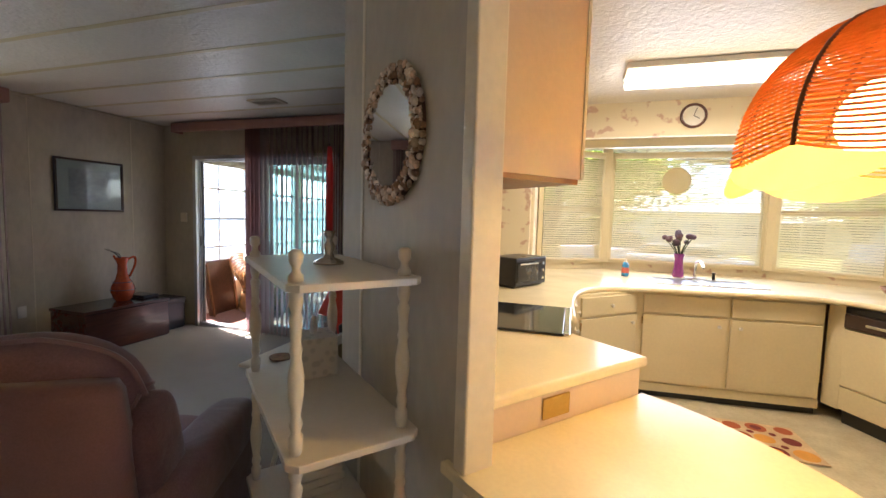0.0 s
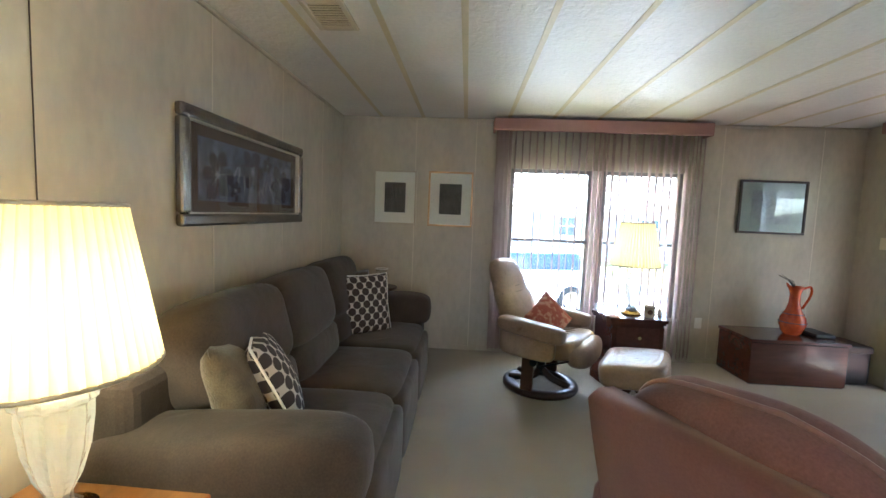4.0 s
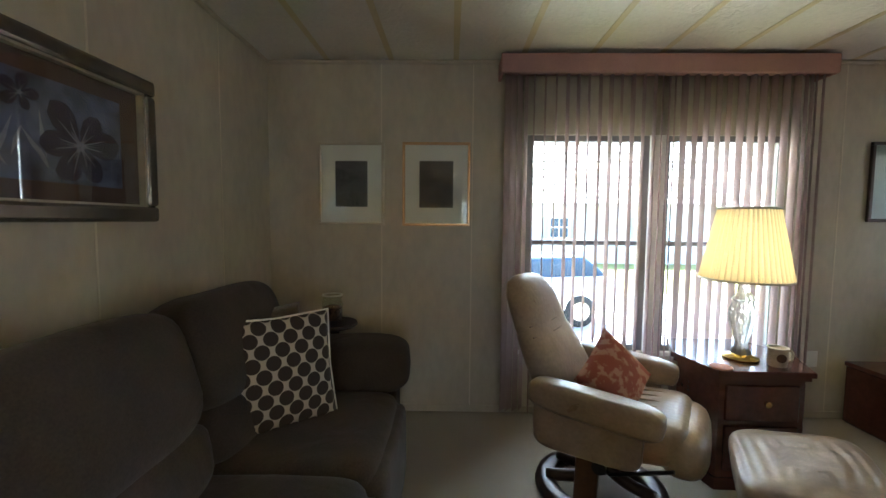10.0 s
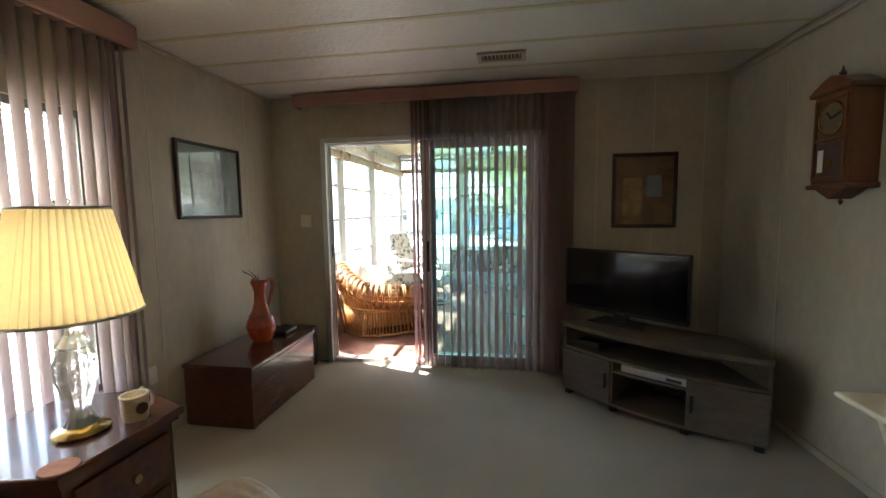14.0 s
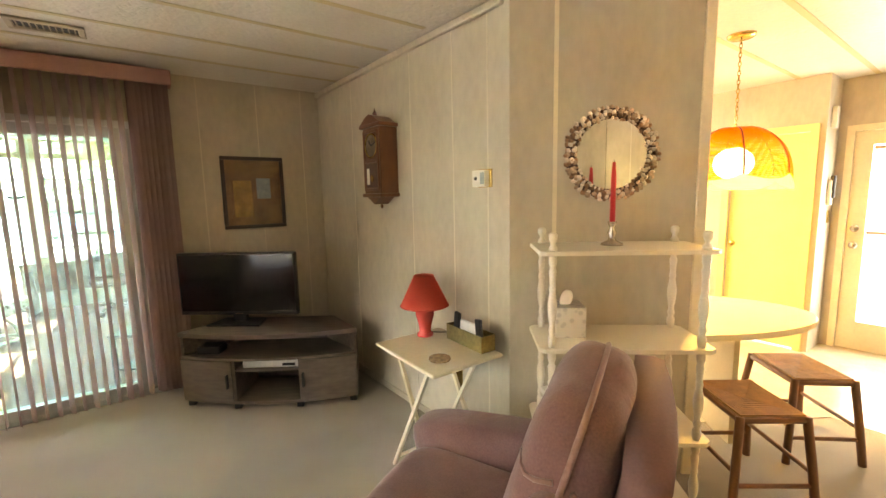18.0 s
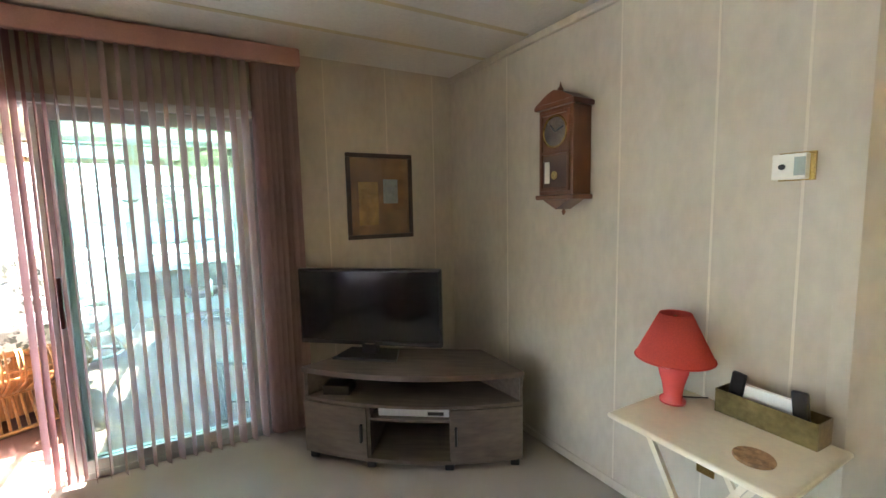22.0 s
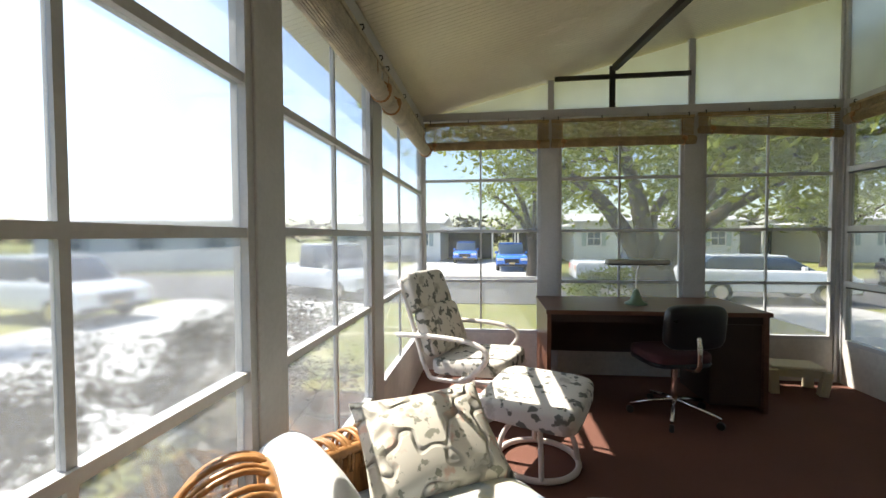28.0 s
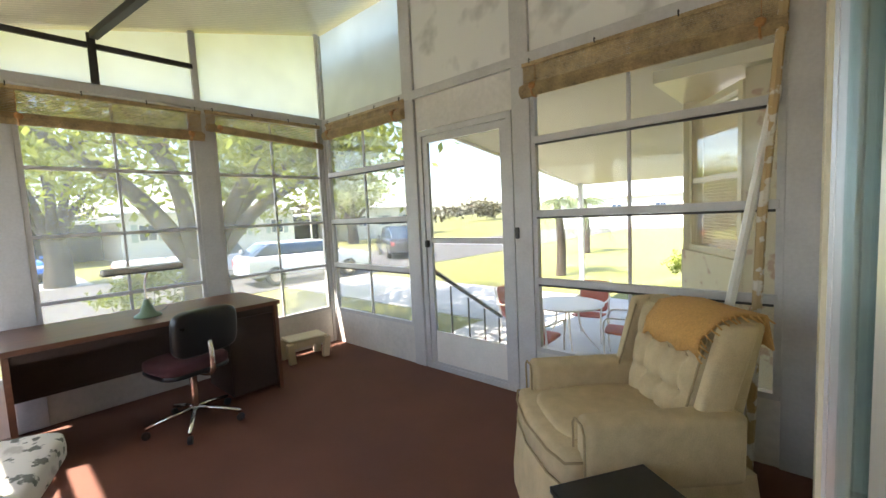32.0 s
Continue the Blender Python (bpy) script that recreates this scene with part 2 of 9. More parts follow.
def glass(name, tint=(1, 1, 1), haze=0.0, rough=0.0, blur=0.0, bend=1.01):
    """A thin pane: see-through, with a mirror gloss, and haze for dusty vinyl."""
    mat, nodes, links, bsdf = shader(name)
    nodes.remove(bsdf)
    out = nodes["Material Output"]
    clear, shine, scatter = nodes.new("ShaderNodeBsdfTransparent"), nodes.new("ShaderNodeBsdfGlossy"), nodes.new("ShaderNodeBsdfTranslucent")
    if blur:  # old vinyl blurs what lies behind it
        clear = nodes.new("ShaderNodeBsdfRefraction")
        clear.inputs["IOR"].default_value, clear.inputs["Roughness"].default_value = bend, blur
    clear.inputs["Color"].default_value = (*tint, 1)
    shine.inputs["Roughness"].default_value = 0.02 + rough
    scatter.inputs["Color"].default_value = (0.9, 0.9, 0.9, 1)
    facing, fresnel = nodes.new("ShaderNodeLayerWeight"), nodes.new("ShaderNodeMath")
    facing.inputs["Blend"].default_value = 0.12
    fresnel.operation, fresnel.inputs[1].default_value, fresnel.inputs[2].default_value = "MULTIPLY_ADD", 0.6, 0.02
    links.new(facing.outputs["Facing"], fresnel.inputs[0])
    first, second = nodes.new("ShaderNodeMixShader"), nodes.new("ShaderNodeMixShader")
    dirt = nodes.new("ShaderNodeTexNoise")
    dirt.inputs["Scale"].default_value, dirt.inputs["Detail"].default_value = 2.5, 5
    amount = nodes.new("ShaderNodeMapRange")
    amount.inputs["From Min"].default_value, amount.inputs["From Max"].default_value = 0.3, 0.7
    amount.inputs["To Min"].default_value, amount.inputs["To Max"].default_value = haze * 0.5, haze * 1.5
    links.new(dirt.outputs["Fac"], amount.inputs["Value"])
    links.new(amount.outputs["Result"], first.inputs["Fac"])
    links.new(clear.outputs[0], first.inputs[1])
    links.new(scatter.outputs[0], first.inputs[2])
    links.new(fresnel.outputs[0], second.inputs["Fac"])
    links.new(first.outputs[0], second.inputs[1])
    links.new(shine.outputs[0], second.inputs[2])
    links.new(second.outputs[0], out.inputs["Surface"])
    return mat


def cloth(name, color, through_light=0.5, var=0.1, fine=200, stretch=(1, 1, 1)):
    """Thin cloth that lets light through."""
    mat, nodes, links, bsdf = shader(name)
    nodes.remove(bsdf)
    a, b, mix = nodes.new("ShaderNodeBsdfDiffuse"), nodes.new("ShaderNodeBsdfTranslucent"), nodes.new("ShaderNodeMixShader")
    coords, mapping = nodes.new("ShaderNodeTexCoord"), nodes.new("ShaderNodeMapping")
    mapping.inputs["Scale"].default_value = stretch
    tex, ramp = nodes.new("ShaderNodeTexNoise"), nodes.new("ShaderNodeValToRGB")
    tex.inputs["Scale"].default_value = fine
    links.new(coords.outputs["Object"], mapping.inputs["Vector"])
    links.new(mapping.outputs["Vector"], tex.inputs["Vector"])
    links.new(tex.outputs["Fac"], ramp.inputs["Fac"])
    ramp.color_ramp.elements[0].color = (*[v * (1 - 2 * var) for v in color], 1)
    ramp.color_ramp.elements[1].color = (*[min(1, v * (1 + var)) for v in color], 1)
    for s in (a, b):
        links.new(ramp.outputs["Color"], s.inputs["Color"])
    mix.inputs["Fac"].default_value = through_light
    links.new(a.outputs[0], mix.inputs[1])
    links.new(b.outputs[0], mix.inputs[2])
    links.new(mix.outputs[0], nodes["Material Output"].inputs["Surface"])
    return mat


def glow(name, color, strength):
    mat, nodes, links, bsdf = shader(name)
    bsdf.inputs["Base Color"].default_value = (*color, 1)
    bsdf.inputs["Emission Color"].default_value = (*color, 1)
    bsdf.inputs["Emission Strength"].default_value = strength
    return mat


def patterned(name, base, ink, scale, kind="voronoi", edge=(0.3, 0.36), rough=0.9, ink2=None, bump=0.1, coord="Object", quilt=0):
    """Printed cloth: spots or sprigs of ink on a base colour."""
    mat, nodes, links, bsdf = shader(name)
    coords = nodes.new("ShaderNodeTexCoord")
    if kind == "voronoi":
        tex = nodes.new("ShaderNodeTexVoronoi")
        fac = tex.outputs["Distance"]
    else:
        tex = nodes.new("ShaderNodeTexNoise")
        tex.inputs["Detail"].default_value = 3
        fac = tex.outputs["Fac"]
    tex.inputs["Scale"].default_value = scale
    links.new(coords.outputs[coord], tex.inputs["Vector"])
    ramp = nodes.new("ShaderNodeValToRGB")
    e = ramp.color_ramp.elements
    e[0].position, e[0].color = edge[0], (*ink, 1)
    e[1].position, e[1].color = edge[1], (*base, 1)
    links.new(fac, ramp.inputs["Fac"])
    last = ramp.outputs["Color"]
    if ink2:
        t2 = nodes.new("ShaderNodeTexNoise")
        t2.inputs["Scale"].default_value, t2.inputs["Detail"].default_value = scale * 0.45, 4
        links.new(coords.outputs[coord], t2.inputs["Vector"])
        r2 = nodes.new("ShaderNodeValToRGB")
        r2.color_ramp.elements[0].position, r2.color_ramp.elements[1].position = 0.58, 0.63
        mix = nodes.new("ShaderNodeMix")
        mix.data_type = "RGBA"
        links.new(t2.outputs["Fac"], r2.inputs["Fac"])
        links.new(r2.outputs["Color"], mix.inputs["Factor"])
        links.new(last, mix.inputs[6])
        mix.inputs[7].default_value = (*ink2, 1)
        last = mix.outputs[2]
    links.new(last, bsdf.inputs["Base Color"])
    bsdf.inputs["Roughness"].default_value = rough
    fine = nodes.new("ShaderNodeTexNoise")
    fine.inputs["Scale"].default_value = 350
    b = nodes.new("ShaderNodeBump")
    b.inputs["Strength"].default_value, b.inputs["Distance"].default_value = bump, 0.003
    links.new(coords.outputs["Object"], fine.inputs["Vector"])
    links.new(fine.outputs["Fac"], b.inputs["Height"])
    links.new(b.outputs["Normal"], bsdf.inputs["Normal"])
    if quilt:  # winding stitched lines with padding between
        vine, off, dist, line, puff = nodes.new("ShaderNodeTexNoise"), nodes.new("ShaderNodeMath"), nodes.new("ShaderNodeMath"), nodes.new("ShaderNodeMapRange"), nodes.new("ShaderNodeBump")
        vine.inputs["Scale"].default_value, vine.inputs["Detail"].default_value = quilt, 1.0
        off.operation, off.inputs[1].default_value = "SUBTRACT", 0.5
        dist.operation = "ABSOLUTE"
        line.inputs["From Max"].default_value = 0.05
        puff.inputs["Strength"].default_value, puff.inputs["Distance"].default_value = 0.9, 0.012
        stitch = nodes.new("ShaderNodeMix")
        stitch.data_type = "RGBA"
        stitch.inputs[6].default_value = (*[0.55 * c for c in base], 1)
        links.new(coords.outputs["Object"], vine.inputs["Vector"])
        links.new(vine.outputs["Fac"], off.inputs[0])
        links.new(off.outputs[0], dist.inputs[0])
        links.new(dist.outputs[0], line.inputs["Value"])
        links.new(line.outputs["Result"], puff.inputs["Height"])
        links.new(line.outputs["Result"], stitch.inputs["Factor"])
        links.new(last, stitch.inputs[7])
        links.new(stitch.outputs[2], bsdf.inputs["Base Color"])
        links.new(puff.outputs["Normal"], b.inputs["Normal"])
    return mat


PANEL = material("beige_wall_panel", (0.52, 0.46, 0.36), 0.5, var=0.10, scale=3.2, fine=22, bump=0.05, stretch=(1, 1, 0.5))
PALEJOINT = material("pale_panel_joint", (0.64, 0.57, 0.45), 0.5, var=0.05, scale=1.5)
CEILING = material("white_ceiling_board", (0.70, 0.66, 0.60), 0.42, var=0.07, scale=2, fine=45, bump=0.5, folds=0.25, fold_scale=22)
BATTEN = material("yellowed_ceiling_batten", (0.60, 0.51, 0.31), 0.45, var=0.06)
CARPET = material("beige_carpet", (0.355, 0.305, 0.235), 0.95, var=0.2, scale=0.9, fine=260, bump=0.8, sheen=0.3)
LINO = material("cream_linoleum", (0.56, 0.50, 0.36), 0.22, var=0.10, scale=7, fine=50, bump=0.05)
PORCHRUG = material("brown_outdoor_carpet", (0.16, 0.066, 0.043), 0.95, var=0.12, scale=2.2, fine=240, bump=0.7)
MAUVE = material("mauve_valance_cloth", (0.42, 0.235, 0.205), 0.8, var=0.08, fine=150)
SHEER = cloth("mauve_sheer_vane", (0.43, 0.33, 0.31), 0.36, stretch=(1, 1, 0.1))
WHITEPAINT = material("cream_painted_wood", (0.76, 0.68, 0.52), 0.4, var=0.06, scale=3, fine=40, bump=0.08)
TRIM = material("white_trim_paint", (0.75, 0.72, 0.66), 0.4, var=0.05)
ALU = material("mill_aluminium", (0.62, 0.62, 0.62), 0.38, metal=0.85, var=0.08, scale=4, fine=80, bump=0.04, stretch=(1, 1, 0.1))
ALUWHITE = material("white_enamelled_aluminium", (0.53, 0.52, 0.51), 0.35, var=0.08, scale=5, fine=60, bump=0.05)
DARKBAR = material("black_iron_bar", (0.03, 0.028, 0.026), 0.45, var=0.15)
GLASS = glass("window_glass", (0.97, 0.985, 0.975))
GREENGLASS = glass("tinted_slider_glass", (0.84, 0.97, 0.955), haze=0.05)
VINYL = glass("hazy_vinyl_pane", (0.84, 0.845, 0.84), haze=0.10, rough=0.05)
FOGVINYL = glass("fogged_vinyl_pane", (0.86, 0.88, 0.89), haze=0.06, rough=0.06, blur=0.20, bend=1.06)
DULLVINYL = glass("dulled_vinyl_pane", (0.84, 0.86, 0.87), haze=0.08, rough=0.06, blur=0.12, bend=1.025)
CLEARVINYL = glass("clear_vinyl_pane", (0.98, 0.985, 0.98), haze=0.03, rough=0.02)
FROST = cloth("milky_plastic_panel", (0.86, 0.90, 0.88), 0.8, var=0.12, fine=2.0)
MILDEW = patterned("mildewed_white_panel", (0.72, 0.715, 0.68), (0.50, 0.50, 0.47), 3.6, "noise", (0.33, 0.47), 0.7)
SIDING = material("cream_siding", (0.66, 0.60, 0.42), 0.55, var=0.06)
KICK = material("white_kick_panel", (0.66, 0.63, 0.58), 0.55, var=0.10, scale=2, fine=30)
MAHOG = material("dark_red_mahogany", (0.10, 0.032, 0.020), 0.22, var=0.25, scale=2, fine=30, bump=0.03, stretch=(1, 0.15, 1), coat=0.3)
CHERRY = material("cherry_clock_wood", (0.16, 0.055, 0.022), 0.3, var=0.25, fine=30, stretch=(1, 1, 0.15), coat=0.2)
GREYWOOD = material("greyed_oak_veneer", (0.165, 0.125, 0.095), 0.5, var=0.3, scale=3, fine=40, stretch=(0.15, 1, 1), bump=0.1)
OAK = material("brown_turned_wood", (0.22, 0.095, 0.035), 0.38, var=0.2, fine=40, stretch=(1, 1, 0.2))
BLACK = material("black_plastic", (0.012, 0.012, 0.013), 0.3, var=0.1, bump=0.03)
CHROME = material("chrome", (0.75, 0.75, 0.75), 0.12, metal=1.0, var=0.03, bump=0.0)
BRASS = material("polished_brass", (0.62, 0.45, 0.16), 0.2, metal=1.0, var=0.1, bump=0.02)
SILVER = material("tarnished_silver", (0.55, 0.50, 0.44), 0.22, metal=1.0, var=0.15, bump=0.03)
TAUPE = material("taupe_microsuede", (0.056, 0.040, 0.030), 0.9, var=0.28, scale=5, fine=140, bump=0.25, sheen=0.1, folds=0.3, fold_scale=5)
OLIVE = material("olive_chenille", (0.115, 0.088, 0.048), 0.95, var=0.3, scale=16, fine=150, bump=0.7, sheen=0.4)
MAUVEVEL = material("dusty_mauve_velour", (0.20, 0.095, 0.085), 0.85, var=0.22, scale=4, fine=160, bump=0.2, sheen=0.25, folds=0.35, fold_scale=5)
# Paler copy of the velour: the ridges' highlight is in its colour.
MAUVERIDGE = material("mauve_velour_lit_ridge", (0.27, 0.145, 0.125), 0.8, var=0.14, scale=6, fine=160, bump=0.2, sheen=0.3)
MAUVEVEL2 = material("mauve_velour_rear", (0.19, 0.09, 0.08), 0.85, var=0.14, scale=4, fine=160, bump=0.2, sheen=0.15)
LEATHER = material("taupe_leather", (0.33, 0.245, 0.178), 0.3, var=0.14, scale=8, fine=60, bump=0.3, folds=0.12, fold_scale=7, fold_stretch=(1.4, 1, 0.8))
LEATHERSEAM = material("dark_leather_seam", (0.17, 0.12, 0.085), 0.45, var=0.1)
ROSEPILLOW = patterned("rose_print_cushion", (0.35, 0.10, 0.065), (0.50, 0.26, 0.18), 24, "noise", (0.42, 0.5))
RATTAN = material("honey_rattan", (0.42, 0.20, 0.065), 0.38, var=0.25, scale=12, fine=60, bump=0.1)
REDLAMP = material("coral_red_ceramic", (0.62, 0.075, 0.065), 0.25, var=0.05)
REDSHADE = cloth("coral_red_shade", (0.72, 0.12, 0.09), 0.4)
CANDLERED = material("red_wax", (0.52, 0.02, 0.025), 0.35, var=0.08)
IVORYSHADE = cloth("pleated_ivory_shade", (0.86, 0.74, 0.46), 0.5, var=0.03, fine=30)
pn_, pl_ = IVORYSHADE.node_tree.nodes, IVORYSHADE.node_tree.links
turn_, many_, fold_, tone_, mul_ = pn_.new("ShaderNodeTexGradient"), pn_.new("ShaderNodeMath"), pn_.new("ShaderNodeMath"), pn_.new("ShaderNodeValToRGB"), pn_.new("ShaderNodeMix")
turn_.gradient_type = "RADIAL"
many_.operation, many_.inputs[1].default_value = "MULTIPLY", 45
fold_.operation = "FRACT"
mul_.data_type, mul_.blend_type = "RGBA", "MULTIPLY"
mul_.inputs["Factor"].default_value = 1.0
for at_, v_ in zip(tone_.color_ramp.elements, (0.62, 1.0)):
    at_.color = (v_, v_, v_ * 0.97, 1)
tone_.color_ramp.elements[1].position = 0.45  # less light through doubled cloth at each fold, painted as a darker stripe
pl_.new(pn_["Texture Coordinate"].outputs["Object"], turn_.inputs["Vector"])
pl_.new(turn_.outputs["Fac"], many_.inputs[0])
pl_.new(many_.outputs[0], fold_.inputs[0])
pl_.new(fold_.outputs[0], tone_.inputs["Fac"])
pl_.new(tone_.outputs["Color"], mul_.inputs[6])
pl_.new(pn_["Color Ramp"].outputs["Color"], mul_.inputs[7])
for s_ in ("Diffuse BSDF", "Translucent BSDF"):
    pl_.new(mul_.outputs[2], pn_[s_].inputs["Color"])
CRYSTAL, cn, cl, cb = shader("cut_crystal")
cb.inputs["Base Color"].default_value = (0.96, 0.97, 0.95, 1)
cb.inputs["Transmission Weight"].default_value, cb.inputs["Roughness"].default_value, cb.inputs["IOR"].default_value = 0.7, 0.05, 1.3
cuts, facet = cn.new("ShaderNodeTexVoronoi"), cn.new("ShaderNodeBump")
cuts.feature, cuts.inputs["Scale"].default_value = "DISTANCE_TO_EDGE", 34
facet.inputs["Strength"].default_value, facet.inputs["Distance"].default_value = 0.7, 0.006
where = cn.new("ShaderNodeTexCoord")
cl.new(where.outputs["Object"], cuts.inputs["Vector"])
cl.new(cuts.outputs["Distance"], facet.inputs["Height"])
cl.new(facet.outputs["Normal"], cb.inputs["Normal"])
ORANGE = material("orange_glaze", (0.62, 0.10, 0.02), 0.2, var=0.35, scale=8, fine=30, bump=0.05, color2=(0.25, 0.03, 0.015), coat=0.4)
LAMINATE = material("cream_laminate", (0.80, 0.70, 0.47), 0.22, var=0.05, scale=4, fine=70, bump=0.03)
CABINET = material("cream_cabinet_paint", (0.68, 0.60, 0.40), 0.4, var=0.05, scale=2, fine=50, bump=0.06)
CABPINK = material("beige_pink_end_panel", (0.72, 0.56, 0.40), 0.45, var=0.04, scale=2)
WALLPAPER = patterned("floral_wallpaper", (0.72, 0.64, 0.46), (0.55, 0.38, 0.28), 9, "noise", (0.36, 0.42), 0.7)
YELLOWDOOR = material("pale_yellow_door", (0.72, 0.62, 0.30), 0.45, var=0.04)
BAMBOO = material("bamboo_slat", (0.42, 0.30, 0.15), 0.6, var=0.3, scale=12, fine=80, bump=0.3, stretch=(1, 0.3, 1))
WALNUT = material("walnut_veneer", (0.145, 0.062, 0.035), 0.35, var=0.25, scale=3, fine=40, stretch=(0.15, 1, 1), bump=0.05)
DARKBOARD = material("dark_brown_board", (0.045, 0.026, 0.02), 0.5, var=0.2)
WHITETUBE = material("white_tube_enamel", (0.74, 0.68, 0.62), 0.35, var=0.05)
PALMCLOTH = patterned("palm_print_canvas", (0.66, 0.62, 0.55), (0.15, 0.15, 0.125), 15, "noise", (0.41, 0.45), 0.9, ink2=(0.46, 0.42, 0.36))
QUILT = patterned("quilted_floral_cotton", (0.68, 0.63, 0.52), (0.30, 0.29, 0.22), 26, "noise", (0.385, 0.42), 0.9, ink2=(0.64, 0.45, 0.34), quilt=7)
MAIZE = material("maize_tweed", (0.58, 0.45, 0.255), 0.95, var=0.10, scale=14, fine=220, bump=0.6, folds=0.2, fold_scale=6)
KNIT = material("orange_knit", (0.60, 0.33, 0.10), 0.95, var=0.10, scale=90, fine=120, bump=0.9)
ASPHALT = material("asphalt", (0.11, 0.105, 0.10), 0.9, var=0.15, scale=2, fine=120, bump=0.4)
GRASS = material("lawn_grass", (0.16, 0.19, 0.035), 0.95, var=0.3, scale=1.5, fine=90, bump=1.0, color2=(0.25, 0.22, 0.07))
CONCRETE = material("pale_concrete", (0.54, 0.52, 0.48), 0.85, var=0.12, scale=1.5, fine=60, bump=0.3)
BARK = material("grey_bark", (0.075, 0.056, 0.042), 0.95, var=0.35, scale=6, fine=40, bump=1.0, stretch=(1, 1, 0.2))
LEAF = cloth("oak_leaf", (0.31, 0.36, 0.06), 0.5, var=0.3, fine=1.2)
HEDGE = material("hedge_leaf", (0.075, 0.066, 0.032), 0.9, var=0.4, scale=2, fine=30, bump=0.1, spec=0.1)
PALMLEAF = material("palm_frond", (0.13, 0.17, 0.06), 0.55, var=0.3, scale=3)
BLUEPAINT = material("blue_car_paint", (0.05, 0.19, 0.70), 0.2, var=0.05, metal=0.0, coat=0.7, bump=0.0)
WHITECAR = material("white_car_paint", (0.75, 0.76, 0.77), 0.2, var=0.03, coat=0.6, bump=0.0)
DARKCAR = material("dark_car_paint", (0.03, 0.03, 0.04), 0.2, var=0.05, coat=0.6, bump=0.0)
DARKGLASS = material("dark_car_glass", (0.035, 0.06, 0.10), 0.08, var=0.05, bump=0.0)
RUBBER = material("tyre_rubber", (0.02, 0.02, 0.02), 0.8, var=0.1)
HOUSEWALL = material("pale_house_siding", (0.70, 0.69, 0.65), 0.7, var=0.06, scale=1)
ROOFSHEET = material("white_sheet_roof", (0.62, 0.61, 0.58), 0.6, var=0.08, scale=1)
REDSLING = material("red_sling_mesh", (0.42, 0.10, 0.07), 0.7, var=0.1, fine=300)
SHELLS = material("mixed_sea_shells", (0.60, 0.42, 0.29), 0.42, var=0.3, scale=30, fine=80, bump=0.2, rand=0.35)
SHELLPALE = material("cream_sea_shells", (0.80, 0.68, 0.56), 0.4, var=0.2, scale=30, fine=80, bump=0.2, rand=0.25)
SHELLDARK = material("russet_sea_shells", (0.36, 0.20, 0.11), 0.4, var=0.3, scale=30, fine=80, bump=0.2, rand=0.3)
MIRROR, _n, _l, _b = shader("mirror_silver")
_b.inputs["Metallic"].default_value, _b.inputs["Roughness"].default_value, _b.inputs["Base Color"].default_value = 1.0, 0.02, (0.86, 0.88, 0.88, 1)

# ---- lamps that are lit, and sky light at the large openings ----
WARM = (1.0, 0.84, 0.40)
lamp_light("kitchen_tube_light", "AREA", pose(1.98, 3.20, 2.315), 2.9, (1.0, 0.80, 0.48), 1.05, 0.22)
lamp_light("pendant_bulb", "POINT", pose(1.81, 1.27, 1.50), 2.3, (1.0, 0.58, 0.10), 0.05)
lamp_light("near_lamp_bulb", "POINT", pose(-0.355, -0.94, 1.13), 0.95, (1.0, 0.86, 0.47), 0.05)
lamp_light("window_lamp_bulb", "POINT", pose(-3.06, 1.62, 1.25), 0.21, (1.0, 0.91, 0.66), 0.04)
DAY = (0.90, 0.95, 1.0)
lamp_light("west_window_sky", "AREA", pose(-3.72, 1.435, 1.19, 0, -90, 0), 0.7, DAY, 1.45, 1.7)
lamp_light("slider_sky", "AREA", pose(-2.2, 3.985, 1.03, -90, 0, 0), 0.4, DAY, 1.85, 1.9)
lamp_light("kitchen_bay_sky", "AREA", pose(2.2, 4.72, 1.55, -90, 0, 0), 3.0, DAY, 1.5, 1.0)
lamp_light("back_door_sky", "AREA", pose(3.80, 0.63, 1.05, 0, 90, 0), 1.3, DAY, 1.5, 0.6)

# ---- the house: plan ----
WX, EX, SY, NY, TOP = -3.70, 0.11, -1.195, 4.0, 2.42  # living room: window wall, clock wall, sofa wall, slider wall, ceiling
PY = 0.08  # the porch stands this much further out
PW, PN, PE, NO = -3.62, 8.05 + PY, 0.07, 4.08  # porch: west, north and east walls, house wall's outer face
HX = 3.85  # wall with the glazed back door


def wall(name, axis, at, thick, a0, a1, z0, z1, mat, label, holes=(), category="wall"):
    """A wall along y (axis x) or along x (axis y), from at to at + thick, with openings (a0, a1, z0, z1)."""
    bm = bmesh.new()
    cuts = sorted({a0, a1, *[h[0] for h in holes], *[h[1] for h in holes]})
    for lo, hi in zip(cuts, cuts[1:]):
        here = [h for h in holes if h[0] <= lo + 1e-6 and h[1] >= hi - 1e-6]
        spans, z = [], z0
        for h in sorted(here, key=lambda q: q[2]):
            if h[2] > z:
                spans.append((z, h[2]))
            z = h[3]
        if z < z1:
            spans.append((z, z1))
        for b, t in spans:
            if axis == "x":
                box(at, at + thick, lo, hi, b, t, bm=bm)
            else:
                box(lo, hi, at, at + thick, b, t, bm=bm)
    bmesh.ops.remove_doubles(bm, verts=bm.verts, dist=1e-5)
    inner = [f for f in bm.faces if any(g is not f and (g.calc_center_median() - f.calc_center_median()).length < 1e-4 for e in f.edges for g in e.link_faces)]
    if inner:
        bmesh.ops.delete(bm, geom=list(set(inner)), context="FACES")
    return solid(name, bm, mat, label, category, "structure")


